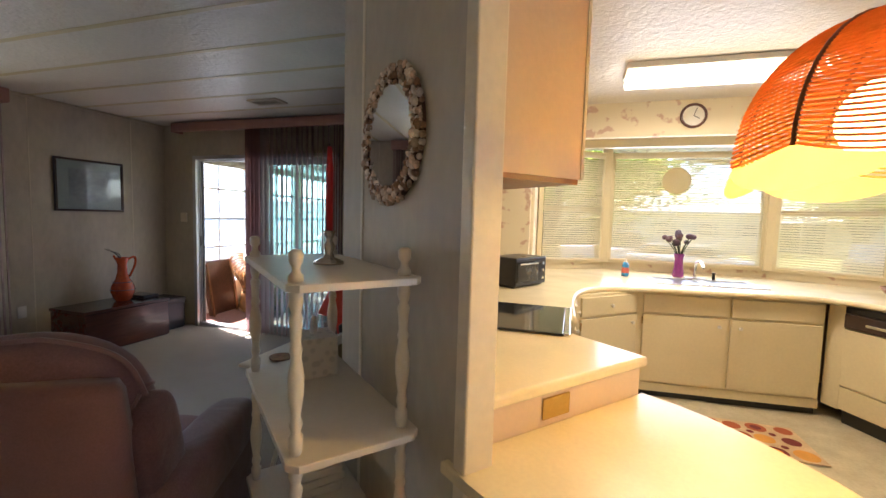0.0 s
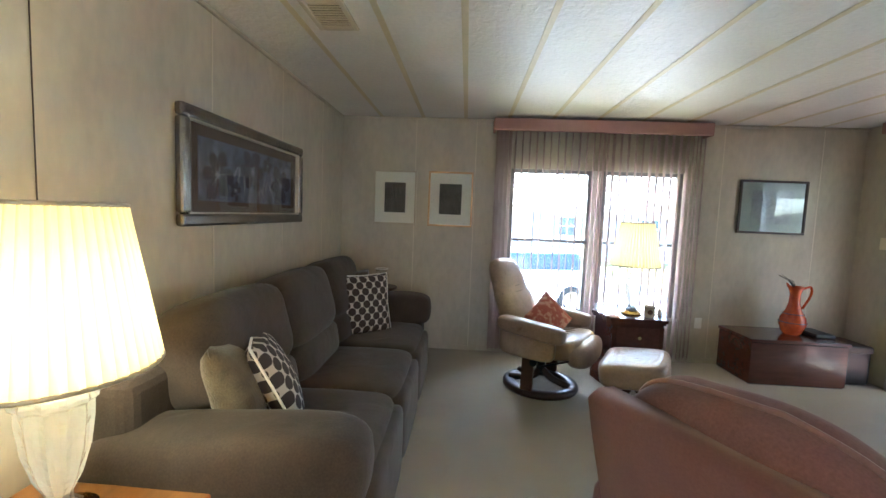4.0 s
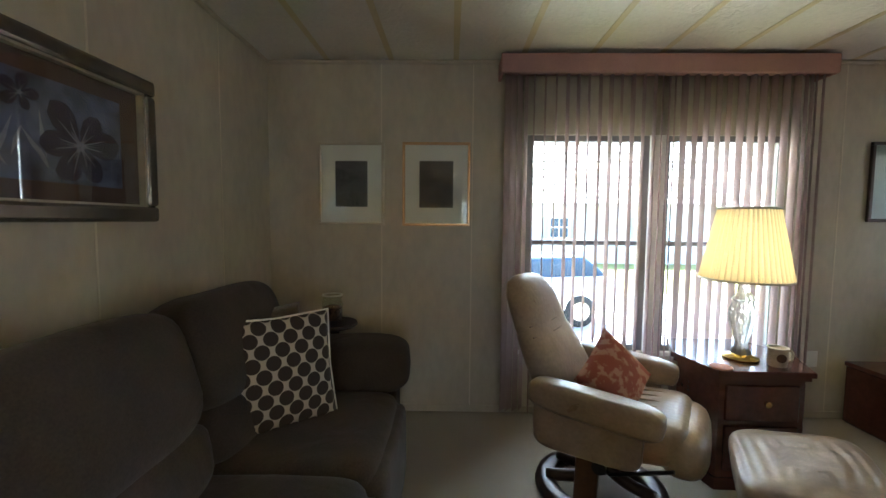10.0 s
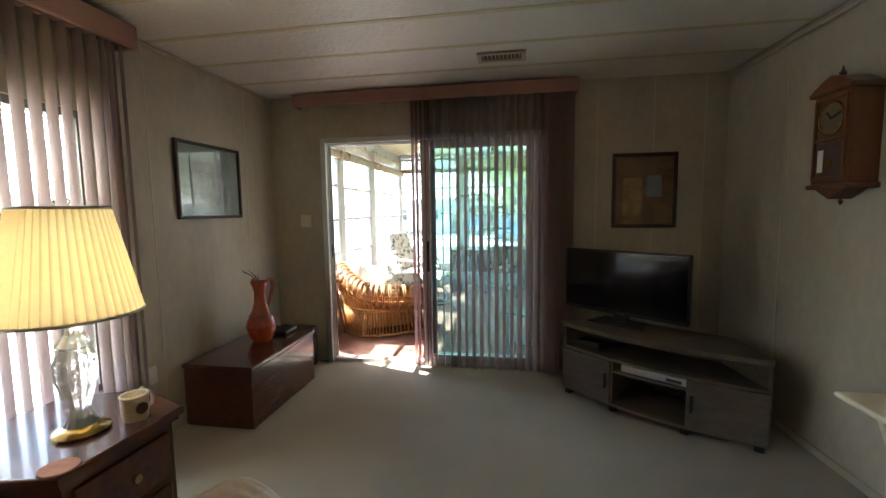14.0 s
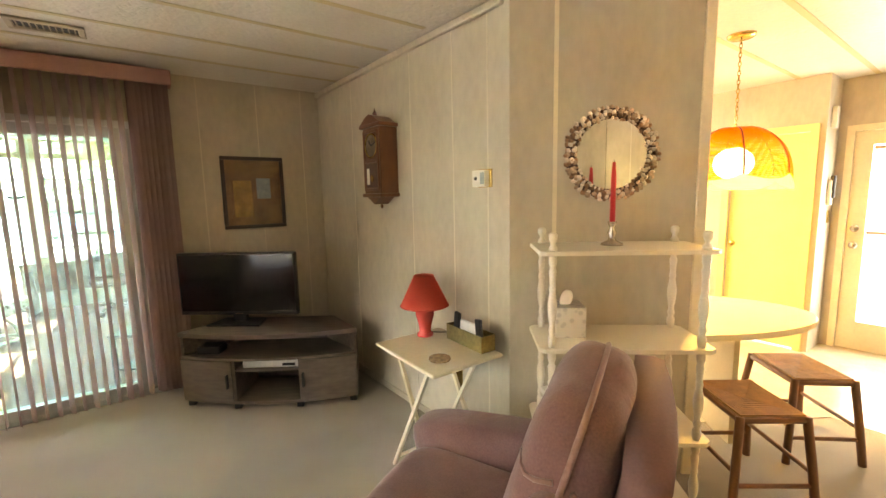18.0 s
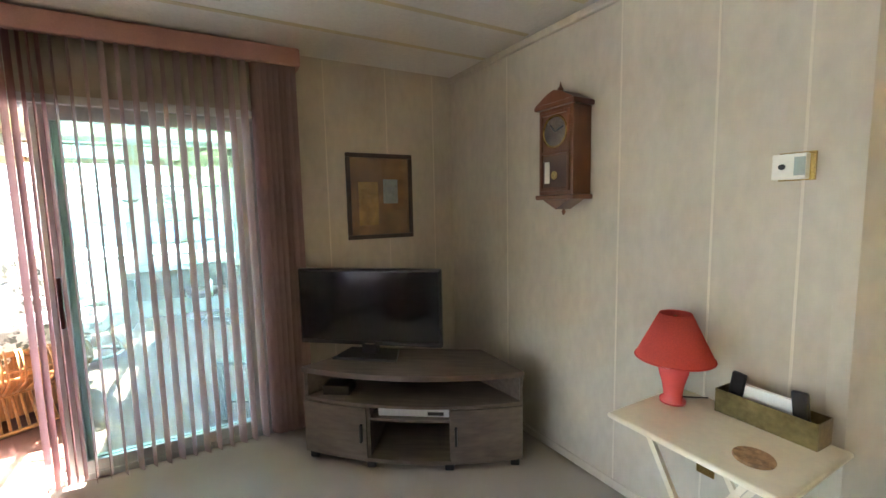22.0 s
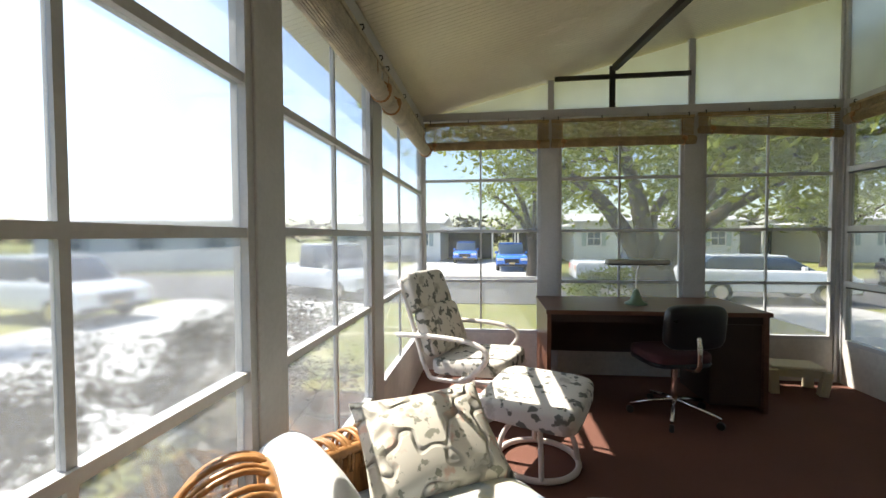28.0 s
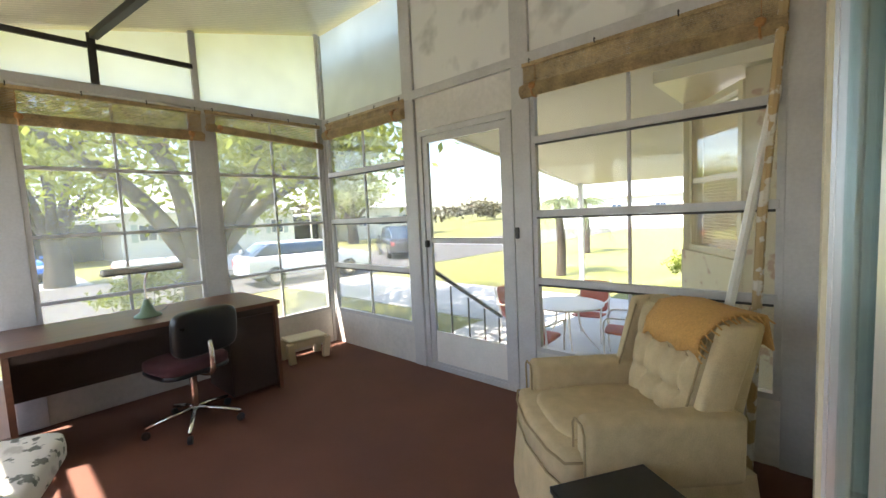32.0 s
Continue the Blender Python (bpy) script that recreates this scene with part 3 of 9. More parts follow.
# floors
solid("floor", box(WX - 0.1, 2.2, SY - 0.1, NO, -0.12, 0.0), CARPET, "beige cut-pile wall-to-wall carpet", "floor", "structure")
solid("floor_kitchen", box(2.2, 4.0, SY - 0.1, NO, -0.12, 0.001), LINO, "glossy cream linoleum kitchen floor", "floor", "structure")
solid("floor_kitchen_2", prism([(0.9, 1.72), (1.30, 1.36), (2.2, 0.75), (2.2, 4.08), (0.9, 4.08)], 0.002, 0.006), LINO, "cream linoleum floor by the kitchen counters", "floor", "structure")
solid("floor_porch", box(PW - 0.05, PE + 0.05, NO, PN + 0.05, -0.12, -0.002), PORCHRUG, "reddish brown outdoor carpet on the porch", "floor", "structure")
solid("threshold", box(-3.213, -1.252, NY, NO + 0.02, 0.0, 0.022, 0.004), ALU, "aluminium sliding door track", "threshold", "structure")

# outer and inner walls
wall("wall_west", "x", WX - 0.12, 0.12, SY - 0.12, NY, 0, TOP, PANEL, "beige panelled wall with the wide window", [(0.57, 2.30, 0.45, 1.93)])
wall("wall_south", "y", SY - 0.12, 0.12, WX, HX, 0, TOP, PANEL, "beige panelled wall behind the sofa")
wall("wall_north", "y", NY, 0.08, WX - 0.12, 0.22, 0, TOP, PANEL, "beige panelled wall with the sliding door", [(-3.215, -1.25, 0.0, 2.045)])
CW = Vector((0.11, NY, 0)) - Vector((0.20, 1.70, 0))
clock_wall_pose = pose(0.20, 1.70, 0, 0, 0, math.degrees(math.atan2(CW.y, CW.x)))  # x runs along the wall, y into the room
solid("wall_clock", box(-0.035, CW.length + 0.04, -0.10, 0.0, 0, TOP), PANEL, "beige panelled wall with the pendulum clock", "wall", "structure", m=clock_wall_pose)
wall("wall_east", "x", HX, 0.12, SY - 0.12, 1.29, 0, TOP, PANEL, "beige panelled wall with the glazed back door", [(0.20, 1.06, 0.0, 1.96)])
wall("wall_closet", "x", 3.45, 0.08, 1.17, 2.45, 0, TOP, PANEL, "yellow-lit wall with the closet door", [(1.27, 1.86, 0.0, 1.96)])
wall("wall_return", "y", 1.17, 0.10, 3.53, HX, 0, TOP, PANEL, "short panelled return wall beside the back door")
wall("wall_kitchen_east", "x", 3.80, 0.10, 2.45, 4.45, 0, TOP, WALLPAPER, "kitchen wall with floral paper")
wall("wall_closet_back", "y", 2.45, 0.08, 3.45, 3.90, 0, TOP, PANEL, "plain closet side wall")
wall("wall_kitchen_north", "y", NY, 0.10, 0.22, 0.75, 0, TOP, WALLPAPER, "kitchen wall with floral paper beside the bay")
# mirror wall at a slant, and its end post
MW = Vector((0.877, 1.091, 0)) - Vector((0.16, 1.699, 0))
MWL, MWA = MW.length, math.degrees(math.atan2(MW.y, MW.x))
mirror_wall_pose = pose(0.16, 1.699, 0, 0, 0, MWA)
solid("wall_mirror", box(0.05, MWL, 0, 0.07, 0, TOP), PANEL, "slanted beige panelled wall with the shell mirror", "wall", "structure", m=mirror_wall_pose)
solid("trim_post", box(MWL, MWL + 0.05, -0.008, 0.085, 0, TOP, 0.006), WHITEPAINT, "cream painted corner post at the wall's end", "trim", "structure", m=mirror_wall_pose)
solid("trim_corner", box(-0.034, 0.022, -0.002, 0.003, 0, TOP, 0.001), PANEL, "pale corner strip of the clock wall", "trim", "structure", m=clock_wall_pose)

solid("ceiling", box(WX - 0.12, 4.0, SY - 0.12, NO, TOP, TOP + 0.1), CEILING, "white textured ceiling boards", "ceiling", "structure")
solid("ceiling_bay", box(0.6, 3.9, NO, 4.95, 2.17, 2.25), CABINET, "low ceiling over the kitchen bay", "ceiling", "structure")
bm = bmesh.new()
for k in range(11):
    y = -0.785 + 0.4335 * k
    if y < NY - 0.1:
        box(WX, 0.11 if y > 1.6 else HX, y - 0.018, y + 0.018, TOP - 0.0035, TOP - 0.0005, 0.001, 1, bm)
solid("trim_ceiling", bm, BATTEN, "yellowed ceiling battens", "trim", "structure")
bm = bmesh.new()
box(WX, HX, SY, SY + 0.022, TOP - 0.03, TOP - 0.008, 0.006, 2, bm)
box(0, CW.length, 0, 0.03, TOP - 0.05, TOP - 0.008, 0.01, 2, bm, clock_wall_pose)
box(WX, WX + 0.02, SY, NY, TOP - 0.03, TOP - 0.008, 0.006, 2, bm)
solid("trim_cornice", bm, PANEL, "narrow ceiling cove moulding", "trim", "structure")
# vertical joint strips of the panelling
bm = bmesh.new()
for x in (-3.1, -2.28, -1.46, -0.30, 0.02, 0.18, 1.2, 2.0):
    box(x - 0.004, x + 0.004, SY, SY + 0.002, 0, TOP - 0.03, bm=bm)
for y in (-0.42, 0.20, 2.66, 3.60):
    box(WX, WX + 0.002, y - 0.004, y + 0.004, 0, TOP - 0.03, bm=bm)
for x in (-0.85, -0.42, -0.05):
    box(x - 0.004, x + 0.004, NY - 0.002, NY, 0, TOP - 0.01, bm=bm)
for u in (0.12, 0.40, 0.82, 1.64):
    box(u - 0.004, u + 0.004, 0, 0.002, 0, TOP - 0.05, bm=bm, m=clock_wall_pose)
for y in (0.02, -0.4):
    box(HX - 0.002, HX, y - 0.004, y + 0.004, 0, TOP, bm=bm)
solid("trim_panel_joints", bm, PALEJOINT, "narrow joint strips of the wall panels", "trim", "structure")
solid("trim_mirror_wall", box(0.26, 0.28, -0.004, 0, 0, TOP), WHITEPAINT, "pale joint strip of the slanted wall", "trim", "structure", m=mirror_wall_pose)
bm = bmesh.new()
box(0.06, CW.length, 0, 0.012, 0, 0.05, 0.004, 1, bm, clock_wall_pose)
box(WX, WX + 0.012, SY, NY, 0, 0.05, 0.004, 1, bm)
solid("baseboard", bm, PANEL, "low beige baseboard", "baseboard", "structure")


# ---- windows and doors ----
def frame_bars(u0, u1, z0, z1, w, us=(), zs=(), depth=0.05, bm=None, rim=True):
    """A window frame in the xz plane about y = 0 with inner bars at us and zs."""
    bm = bm or bmesh.new()
    d = depth / 2
    if rim:
        box(u0, u0 + w, -d, d, z0, z1, bm=bm)
        box(u1 - w, u1, -d, d, z0, z1, bm=bm)
        box(u0 + w, u1 - w, -d, d, z0, z0 + w, bm=bm)
        box(u0 + w, u1 - w, -d, d, z1 - w, z1, bm=bm)
    for u in us:
        box(u - w / 3.4, u + w / 3.4, -d * 0.4, d * 0.4, z0 + w, z1 - w, bm=bm)
    for z in zs:
        box(u0 + w, u1 - w, -d * 0.8, d * 0.8, z - w / 2.4, z + w / 2.4, bm=bm)
    return bm


def pane(u0, u1, z0, z1, mat, parent, t=0.004, y=0.0):
    ob = part("pane", box(u0, u1, y - t / 2, y + t / 2, z0, z1), mat, parent)
    ob.visible_shadow = False
    return ob


# wide window of the living room
# Light frame seen against bright panes: its shade is put into this dark grey.
SHADEDALU = material("shaded_frame_aluminium", (0.27, 0.255, 0.25), 0.4, metal=0.3, var=0.1, scale=4, fine=60, bump=0.04)
win = thing("window_1", "wide double-hung living room window in a white frame", "window", pose(WX - 0.06, 0, 0, 0, 0, 90), kind="structure")
for a, b in ((0.57, 1.40), (1.50, 2.30)):
    part("window_frame", frame_bars(a, b, 0.45, 1.93, 0.04, zs=(1.20,), depth=0.07), SHADEDALU, win)
    for z0, z1 in ((0.49, 1.18), (1.22, 1.89)):
        pane(a + 0.04, b - 0.04, z0, z1, GLASS, win)
part("mullion", box(1.40, 1.50, -0.06, 0.055, 0.45, 1.93, 0.004), TRIM, win, "broad mullion between the sashes")
part("window_sill", box(0.53, 2.34, -0.07, 0.0 - 0.062, 0.42, 0.45, 0.004), TRIM, win)

# sliding door: fixed pane and the open leaf slid behind it
slider = thing("door_1", "aluminium sliding patio door, one leaf slid open", "sliding door", pose(0, NY + 0.04, 0), kind="structure")
part("door_frame", frame_bars(-3.215, -1.25, 0.0, 2.045, 0.035, depth=0.084), ALU, slider)
for y0, y1 in ((-0.040, -0.031), (-0.008, -0.002), (0.030, 0.040)):
    part("jamb_fin", box(-3.181, -3.160, y0, y1, 0.03, 2.008, 0.001, 1), ALU, slider)
    part("head_fin", box(-3.16, -1.29, y0, y1, 1.985, 2.011), ALU, slider)
for y0, y1 in ((-0.029, -0.011), (0.001, 0.028)):
    part("jamb_groove", box(-3.181, -3.177, y0, y1, 0.03, 2.008), DARKBAR, slider, "dark strip at the bottom of the jamb groove")
part("frame_lip", box(-3.215, -3.168, -0.078, -0.043, 0.0, 2.045, 0.002, 1), ALU, slider)
part("frame_lip", box(-3.168, -1.25, -0.078, -0.043, 2.0, 2.045, 0.002, 1), ALU, slider)
part("latch_strike", box(-3.182, -3.156, -0.030, -0.012, 0.98, 1.10, 0.002), BLACK, slider)
for y, a, b, nm in ((0.02, -2.27, -1.285, "fixed_leaf"), (-0.02, -2.30, -1.315, "open_leaf")):
    leaf = part(nm, frame_bars(a, b, 0.03, 2.0, 0.072, depth=0.03), ALU, slider, m=pose(0, y, 0))
    pane(a + 0.072, b - 0.072, 0.102, 1.928, GREENGLASS, leaf)
handle = part("door_handle", box(-2.262, -2.238, -0.078, -0.036, 0.86, 1.13, 0.008), MAHOG, slider, "dark red and black pull handle")

# back door with its big glass
door = thing("door_2", "cream back door with a large curtained glass", "door", pose(HX - 0.005, 0, 0), kind="structure")
part("door_frame", frame_bars(0.15, 1.11, -0.05, 2.01, 0.05, depth=0.03), WHITEPAINT, door, m=pose(0, 0, 0, 0, 0, 90))
part("door_leaf", frame_bars(0.20, 1.06, 0.004, 1.955, 0.12, zs=(), depth=0.045), WHITEPAINT, door, m=pose(0.05, 0, 0, 0, 0, 90))
part("kick_rail", box(0.32, 0.94, -0.02, 0.02, 0.12, 0.26, 0.004), WHITEPAINT, door, m=pose(0.05, 0, 0, 0, 0, 90))
gp = part("pane", box(0.32, 0.94, -0.003, 0.003, 0.26, 1.84), GLASS, door, m=pose(0.05, 0, 0, 0, 0, 90))
gp.visible_shadow = False
for z in (1.11, 0.96):
    part("door_knob", lathe([(0.012, 0), (0.012, 0.03), (0.03, 0.035), (0.032, 0.05), (0.02, 0.065)], 16), SILVER, door, "brushed metal knob", True, pose(0.03, 1.0, z, 0, -90, 0))
curt = thing("door_curtain", "thin white door curtain with a rust-coloured band", "curtain", pose(HX + 0.02, 0, 0))
SHEERWHITE = cloth("white_voile", (0.86, 0.84, 0.80), 0.7)
RUSTBAND = cloth("rust_band", (0.62, 0.38, 0.25), 0.5)
bm = bmesh.new()
for k in range(40):
    y0, y1 = 0.33 + 0.60 * k / 40, 0.33 + 0.60 * (k + 1) / 40
    f = lambda q: 0.008 * math.sin(q * 90)
    bm.faces.new([bm.verts.new(p) for p in ((f(y0), y0, 0.28), (f(y1), y1, 0.28), (f(y1), y1, 1.83), (f(y0), y0, 1.83))])
part("voile", bm, SHEERWHITE, curt)
part("band", box(-0.014, -0.009, 0.33, 0.93, 1.06, 1.085), RUSTBAND, curt)
part("band", box(-0.014, -0.009, 0.33, 0.93, 1.795, 1.82), RUSTBAND, curt)

closet = thing("door_3", "flat pale yellow closet door", "door", pose(3.45, 0, 0), kind="structure")
part("door_leaf", box(0.02, 0.055, 1.275, 1.855, 0.01, 1.955, 0.003), YELLOWDOOR, closet)
part("door_frame", frame_bars(1.21, 1.92, -0.06, 2.02, 0.06, depth=0.024), YELLOWDOOR, closet, m=pose(-0.012, 0, 0, 0, 0, 90))
part("door_knob", lathe([(0.012, 0), (0.012, 0.03), (0.026, 0.035), (0.026, 0.05), (0.012, 0.06)], 16), BRASS, closet, "", True, pose(0.02, 1.80, 0.95, 0, -90, 0))

# ---- porch ----
ROWS_Z = (0.39, 0.86, 1.33, 1.81)
HEAD = 2.40


def roof_z(x):
    return 2.41 + (x - PW) * 0.2525


NB = ((PW + 0.02, -2.49), (-2.33, -1.24), (-1.08, 0.0))  # bays of the north side
porch_n = thing("window_2", "white-framed vinyl porch windows facing the street", "window", pose(0, PN, 0), kind="structure")
for x0, x1 in ((PW - 0.03, PW + 0.02), (-2.49, -2.33), (-1.24, -1.08), (0.0, PE + 0.05)):
    part("post", box(x0, x1, -0.03, 0.04, 0.0, HEAD, 0.004), ALUWHITE, porch_n)
clear_n = {(0, 1, 0), (0, 1, 1), (2, 1, 1)}
for i, (x0, x1) in enumerate(NB):
    sash = part("window_frame", frame_bars(x0, x1, 0.37, HEAD - 0.04, 0.03, us=((x0 + x1) / 2,), zs=ROWS_Z[1:], depth=0.04), ALUWHITE, porch_n)
    zs = (*ROWS_Z, HEAD - 0.06)
    mid = (x0 + x1) / 2
    for r, (za, zb) in enumerate(zip(zs, zs[1:])):
        for c, (ua, ub) in enumerate(((x0 + 0.03, mid - 0.01), (mid + 0.01, x1 - 0.03))):
            pane(ua, ub, za + 0.012, zb - 0.012, CLEARVINYL if (i, r, c) in clear_n else VINYL, sash, 0.002)
    part("kick_panel", box(x0, x1, -0.02, 0.02, 0.0, 0.37), KICK, porch_n)
part("header", box(PW, PE + 0.05, -0.035, 0.045, HEAD - 0.03, HEAD + 0.04, 0.004), ALUWHITE, porch_n)
# gable lights above the header
for x0, x1 in ((PW + 0.15, -2.425), (-2.37, -1.205), (-1.15, 0.02)):
    bm = bmesh.new()
    bm.faces.new([bm.verts.new(p) for p in ((x0, 0, HEAD + 0.04), (x1, 0, HEAD + 0.04), (x1, 0, roof_z(x1) - 0.02), (x0, 0, roof_z(x0) - 0.02))])
    part("gable_pane", bm, FROST, porch_n, "milky plastic gable light")
for x in (-2.40, -1.18, 0.045):
    part("gable_post", box(x - 0.025, x + 0.025, -0.025, 0.035, HEAD + 0.04, roof_z(x) - 0.01), ALUWHITE, porch_n)

porch_w = thing("window_3", "tall vinyl porch windows along the drive side", "window", pose(PW, 0, 0, 0, 0, 90), kind="structure")
WB = ((NO + 0.07, 5.245), (5.385, 6.40), (6.59, PN - 0.06))
for i, (a, b) in enumerate(WB):
    us = ((4.74,), (5.89,), (7.17,))[i]
    zs = (0.89, 1.305, 1.69) if i else (0.91, 1.30, 1.71)
    sash = part("window_frame", frame_bars(a, b, 0.37, 2.30, 0.032, us=us, zs=zs, depth=0.045), ALUWHITE, porch_w)
    rows = (0.39, *zs, 2.28)
    cols = (a + 0.03, us[0] - 0.01), (us[0] + 0.01, b - 0.03)
    for r, (za, zb) in enumerate(zip(rows, rows[1:])):
        for ua, ub in cols:
            pane(ua, ub, za + 0.012, zb - 0.012, DULLVINYL if i else FOGVINYL, sash, 0.002)
    part("kick_panel", box(a, b, -0.02, 0.02, 0.0, 0.37), KICK, porch_w)
for a, b in ((NO, NO + 0.07), (5.245, 5.385), (6.40, 6.59)):
    part("post", box(a, b, -0.03, 0.035, 0.0, 2.33, 0.004), ALUWHITE, porch_w)
part("header", box(NO, PN, -0.035, 0.06, 2.28, 2.40, 0.004), ALUWHITE, porch_w)

porch_e = thing("window_4", "vinyl porch windows on the carport side", "window", pose(PE, 0, 0, 0, 0, 90), kind="structure")
EB = ((NO + 0.14, 5.50 + PY), (6.75 + PY, PN - 0.05))
for i, (a, b) in enumerate(EB):
    mid = 4.86 + PY if i == 0 else (a + b) / 2
    sash = part("window_frame", frame_bars(a, b, 0.35, HEAD - 0.05, 0.032, us=(mid,), zs=(0.86, 1.33, 1.83), depth=0.045), ALUWHITE, porch_e)
    zs = (0.37, 0.86, 1.33, 1.83, HEAD - 0.06)
    for r, (za, zb) in enumerate(zip(zs, zs[1:])):
        for ua, ub in ((a + 0.03, mid - 0.01), (mid + 0.01, b - 0.03)):
            pane(ua, ub, za + 0.012, zb - 0.012, CLEARVINYL if i == 0 else VINYL, sash, 0.002)
    part("kick_panel", box(a, b, -0.02, 0.02, 0.0, 0.35), KICK, porch_e)
    for z in (0.86, 1.33, 1.83):
        part("sash_rail", box(a + 0.02, b - 0.02, 0.004, 0.034, z - 0.02, z + 0.026, 0.003), ALUWHITE, porch_e)
        part("rubber_seal", box(a + 0.034, b - 0.034, 0.012, 0.030, z - 0.034, z - 0.021), DARKBAR, porch_e, "black rubber seal")
for a, b in ((NO, NO + 0.14), (5.50 + PY, 5.64 + PY), (6.62 + PY, 6.75 + PY), (PN - 0.05, PN + 0.04)):
    part("post", box(a, b, -0.03, 0.035, 0.0, 3.30, 0.004), ALUWHITE, porch_e)
part("header", box(NO, PN, -0.036, 0.042, HEAD - 0.05, HEAD + 0.02, 0.004), ALUWHITE, porch_e)
for a, b in ((NO + 0.14, 5.50 + PY), (5.64 + PY, 6.62 + PY)):
    part("upper_panel", box(a, b, -0.006, 0.006, HEAD + 0.02, 3.30), MILDEW, porch_e, "white plastic panel with grey mildew")
part("upper_panel", box(6.75 + PY, PN - 0.05, -0.006, 0.006, HEAD + 0.02, 3.30), FROST, porch_e, "milky plastic panel")
part("door_head", box(5.64 + PY, 6.62 + PY, -0.006, 0.006, 2.08, HEAD - 0.05), KICK, porch_e)

pdoor = thing("door_4", "white aluminium screen door with a kick plate", "screen door", pose(PE, 0, 0, 0, 0, 90), kind="structure")
a, b = 5.655 + PY, 6.60 + PY
part("door_frame", frame_bars(a, b, 0.0, 2.07, 0.045, zs=(), depth=0.05), ALUWHITE, pdoor)
part("door_leaf", frame_bars(a + 0.05, b - 0.05, 0.01, 2.02, 0.055, zs=(1.14,), depth=0.03), ALUWHITE, pdoor)
pane(a + 0.10, b - 0.10, 0.34, 1.11, VINYL, pdoor, 0.002)
pane(a + 0.10, b - 0.10, 1.17, 1.97, VINYL, pdoor, 0.002)
part("kick_plate", box(a + 0.10, b - 0.10, -0.008, 0.008, 0.06, 0.34), TRIM, pdoor, "white kick plate")
part("latch", box(b - 0.085, b - 0.055, 0.012, 0.05, 1.08, 1.14, 0.005), DARKBAR, pdoor)
part("strike", box(a - 0.05, a - 0.02, 0.02, 0.045, 1.16, 1.24, 0.003), DARKBAR, pdoor)

# porch roof: one folded sheet with shallow ribs
bm = bmesh.new()
n = 230
x0, x1 = PW - 0.35, PE + 0.25
rows = []
for k in range(n + 1):
    y = NO + (PN + 0.5 - NO) * k / n
    for s, d in ((0.0, 0.002 * (k % 2)), (0.003, 0.002 * ((k + 1) % 2))):
        rows.append([bm.verts.new((x, y + s, roof_z(x) + d + t)) for x, t in ((x0, 0), (x1, 0), (x1, 0.06), (x0, 0.06))])
for r0, r1 in zip(rows, rows[1:]):
    for q in range(4):
        bm.faces.new((r0[q], r0[(q + 1) % 4], r1[(q + 1) % 4], r1[q]))
bm.faces.new(rows[0][::-1])
bm.faces.new(rows[-1])
bmesh.ops.recalc_face_normals(bm, faces=bm.faces)
ROOFIN = material("ribbed_white_roof_pan", (0.72, 0.65, 0.49), 0.2, var=0.05, scale=1.5, fine=30, bump=0.05)
solid("ceiling_porch", bm, ROOFIN, "cream ribbed aluminium pan roof over the porch", "ceiling", "structure")
solid("wall_gable_house", box(WX, 0.22, NY, NO + 0.002, TOP + 0.1, 3.45), SIDING, "cream siding above the sliding door", "wall", "structure")
solid("wall_siding_1", box(-1.25, PE - 0.03, NO, NO + 0.012, 0, TOP + 0.1), SIDING, "cream vinyl siding on the porch side", "wall", "structure")
solid("wall_siding_2", box(PW + 0.03, -3.215, NO, NO + 0.012, 0, TOP + 0.1), SIDING, "cream siding beside the sliding door", "wall", "structure")
solid("wall_siding_3", box(-3.215, -1.25, NO, NO + 0.012, 2.045, TOP + 0.1), SIDING, "cream siding over the sliding door", "wall", "structure")
# black iron roof brace
brace = thing("roof_brace", "black steel roof beam with a cross bar at the gable", "beam")
part("beam", tube([(-1.85, PN - 0.06, 2.78), (-1.20, NO + 0.2, 2.945)], 0.035, 4), DARKBAR, brace)
part("cross_bar", box(-2.37, -1.20, PN - 0.05, PN - 0.028, 2.69, 2.73), DARKBAR, brace)
part("strut", box(-1.89, -1.84, PN - 0.052, PN - 0.03, 2.44, 2.80), DARKBAR, brace)

# ---- living room: window dressing ----
def vane_row(name, label, m, spans, z0, z1, mats):
    """Vertical cloth vanes hanging in a row along x; spans: (from, to, count, turn in degrees, material index)."""
    top = thing(name, label, "vertical blind", m)
    meshes = {}
    for i, mat in enumerate(mats):
        bm = bmesh.new()
        n = 6
        prev = None
        for k in range(n + 1):
            u = -0.042 + 0.084 * k / n
            w = 0.008 * math.cos(math.pi * u / 0.084)
            row = [bm.verts.new((u, w, z0)), bm.verts.new((u, w, z1))]
            if prev:
                bm.faces.new((prev[0], row[0], row[1], prev[1]))
            prev = row
        meshes[i] = mesh_of("vane", bm, mat, True)
    rnd = random.Random(4)
    for a, b, count, turn, which in spans:
        for k in range(count):
            x = a + (b - a) * (k + 0.5) / count
            part("vane", meshes[which], None, top, m=pose(x, rnd.uniform(-0.006, 0.006), 0, 0, 0, turn + rnd.uniform(-7, 7)))
    part("head_rail", box(min(s[0] for s in spans), max(s[1] for s in spans), -0.02, 0.02, z1 - 0.01, z1 + 0.03), MAUVE, top)
    return top


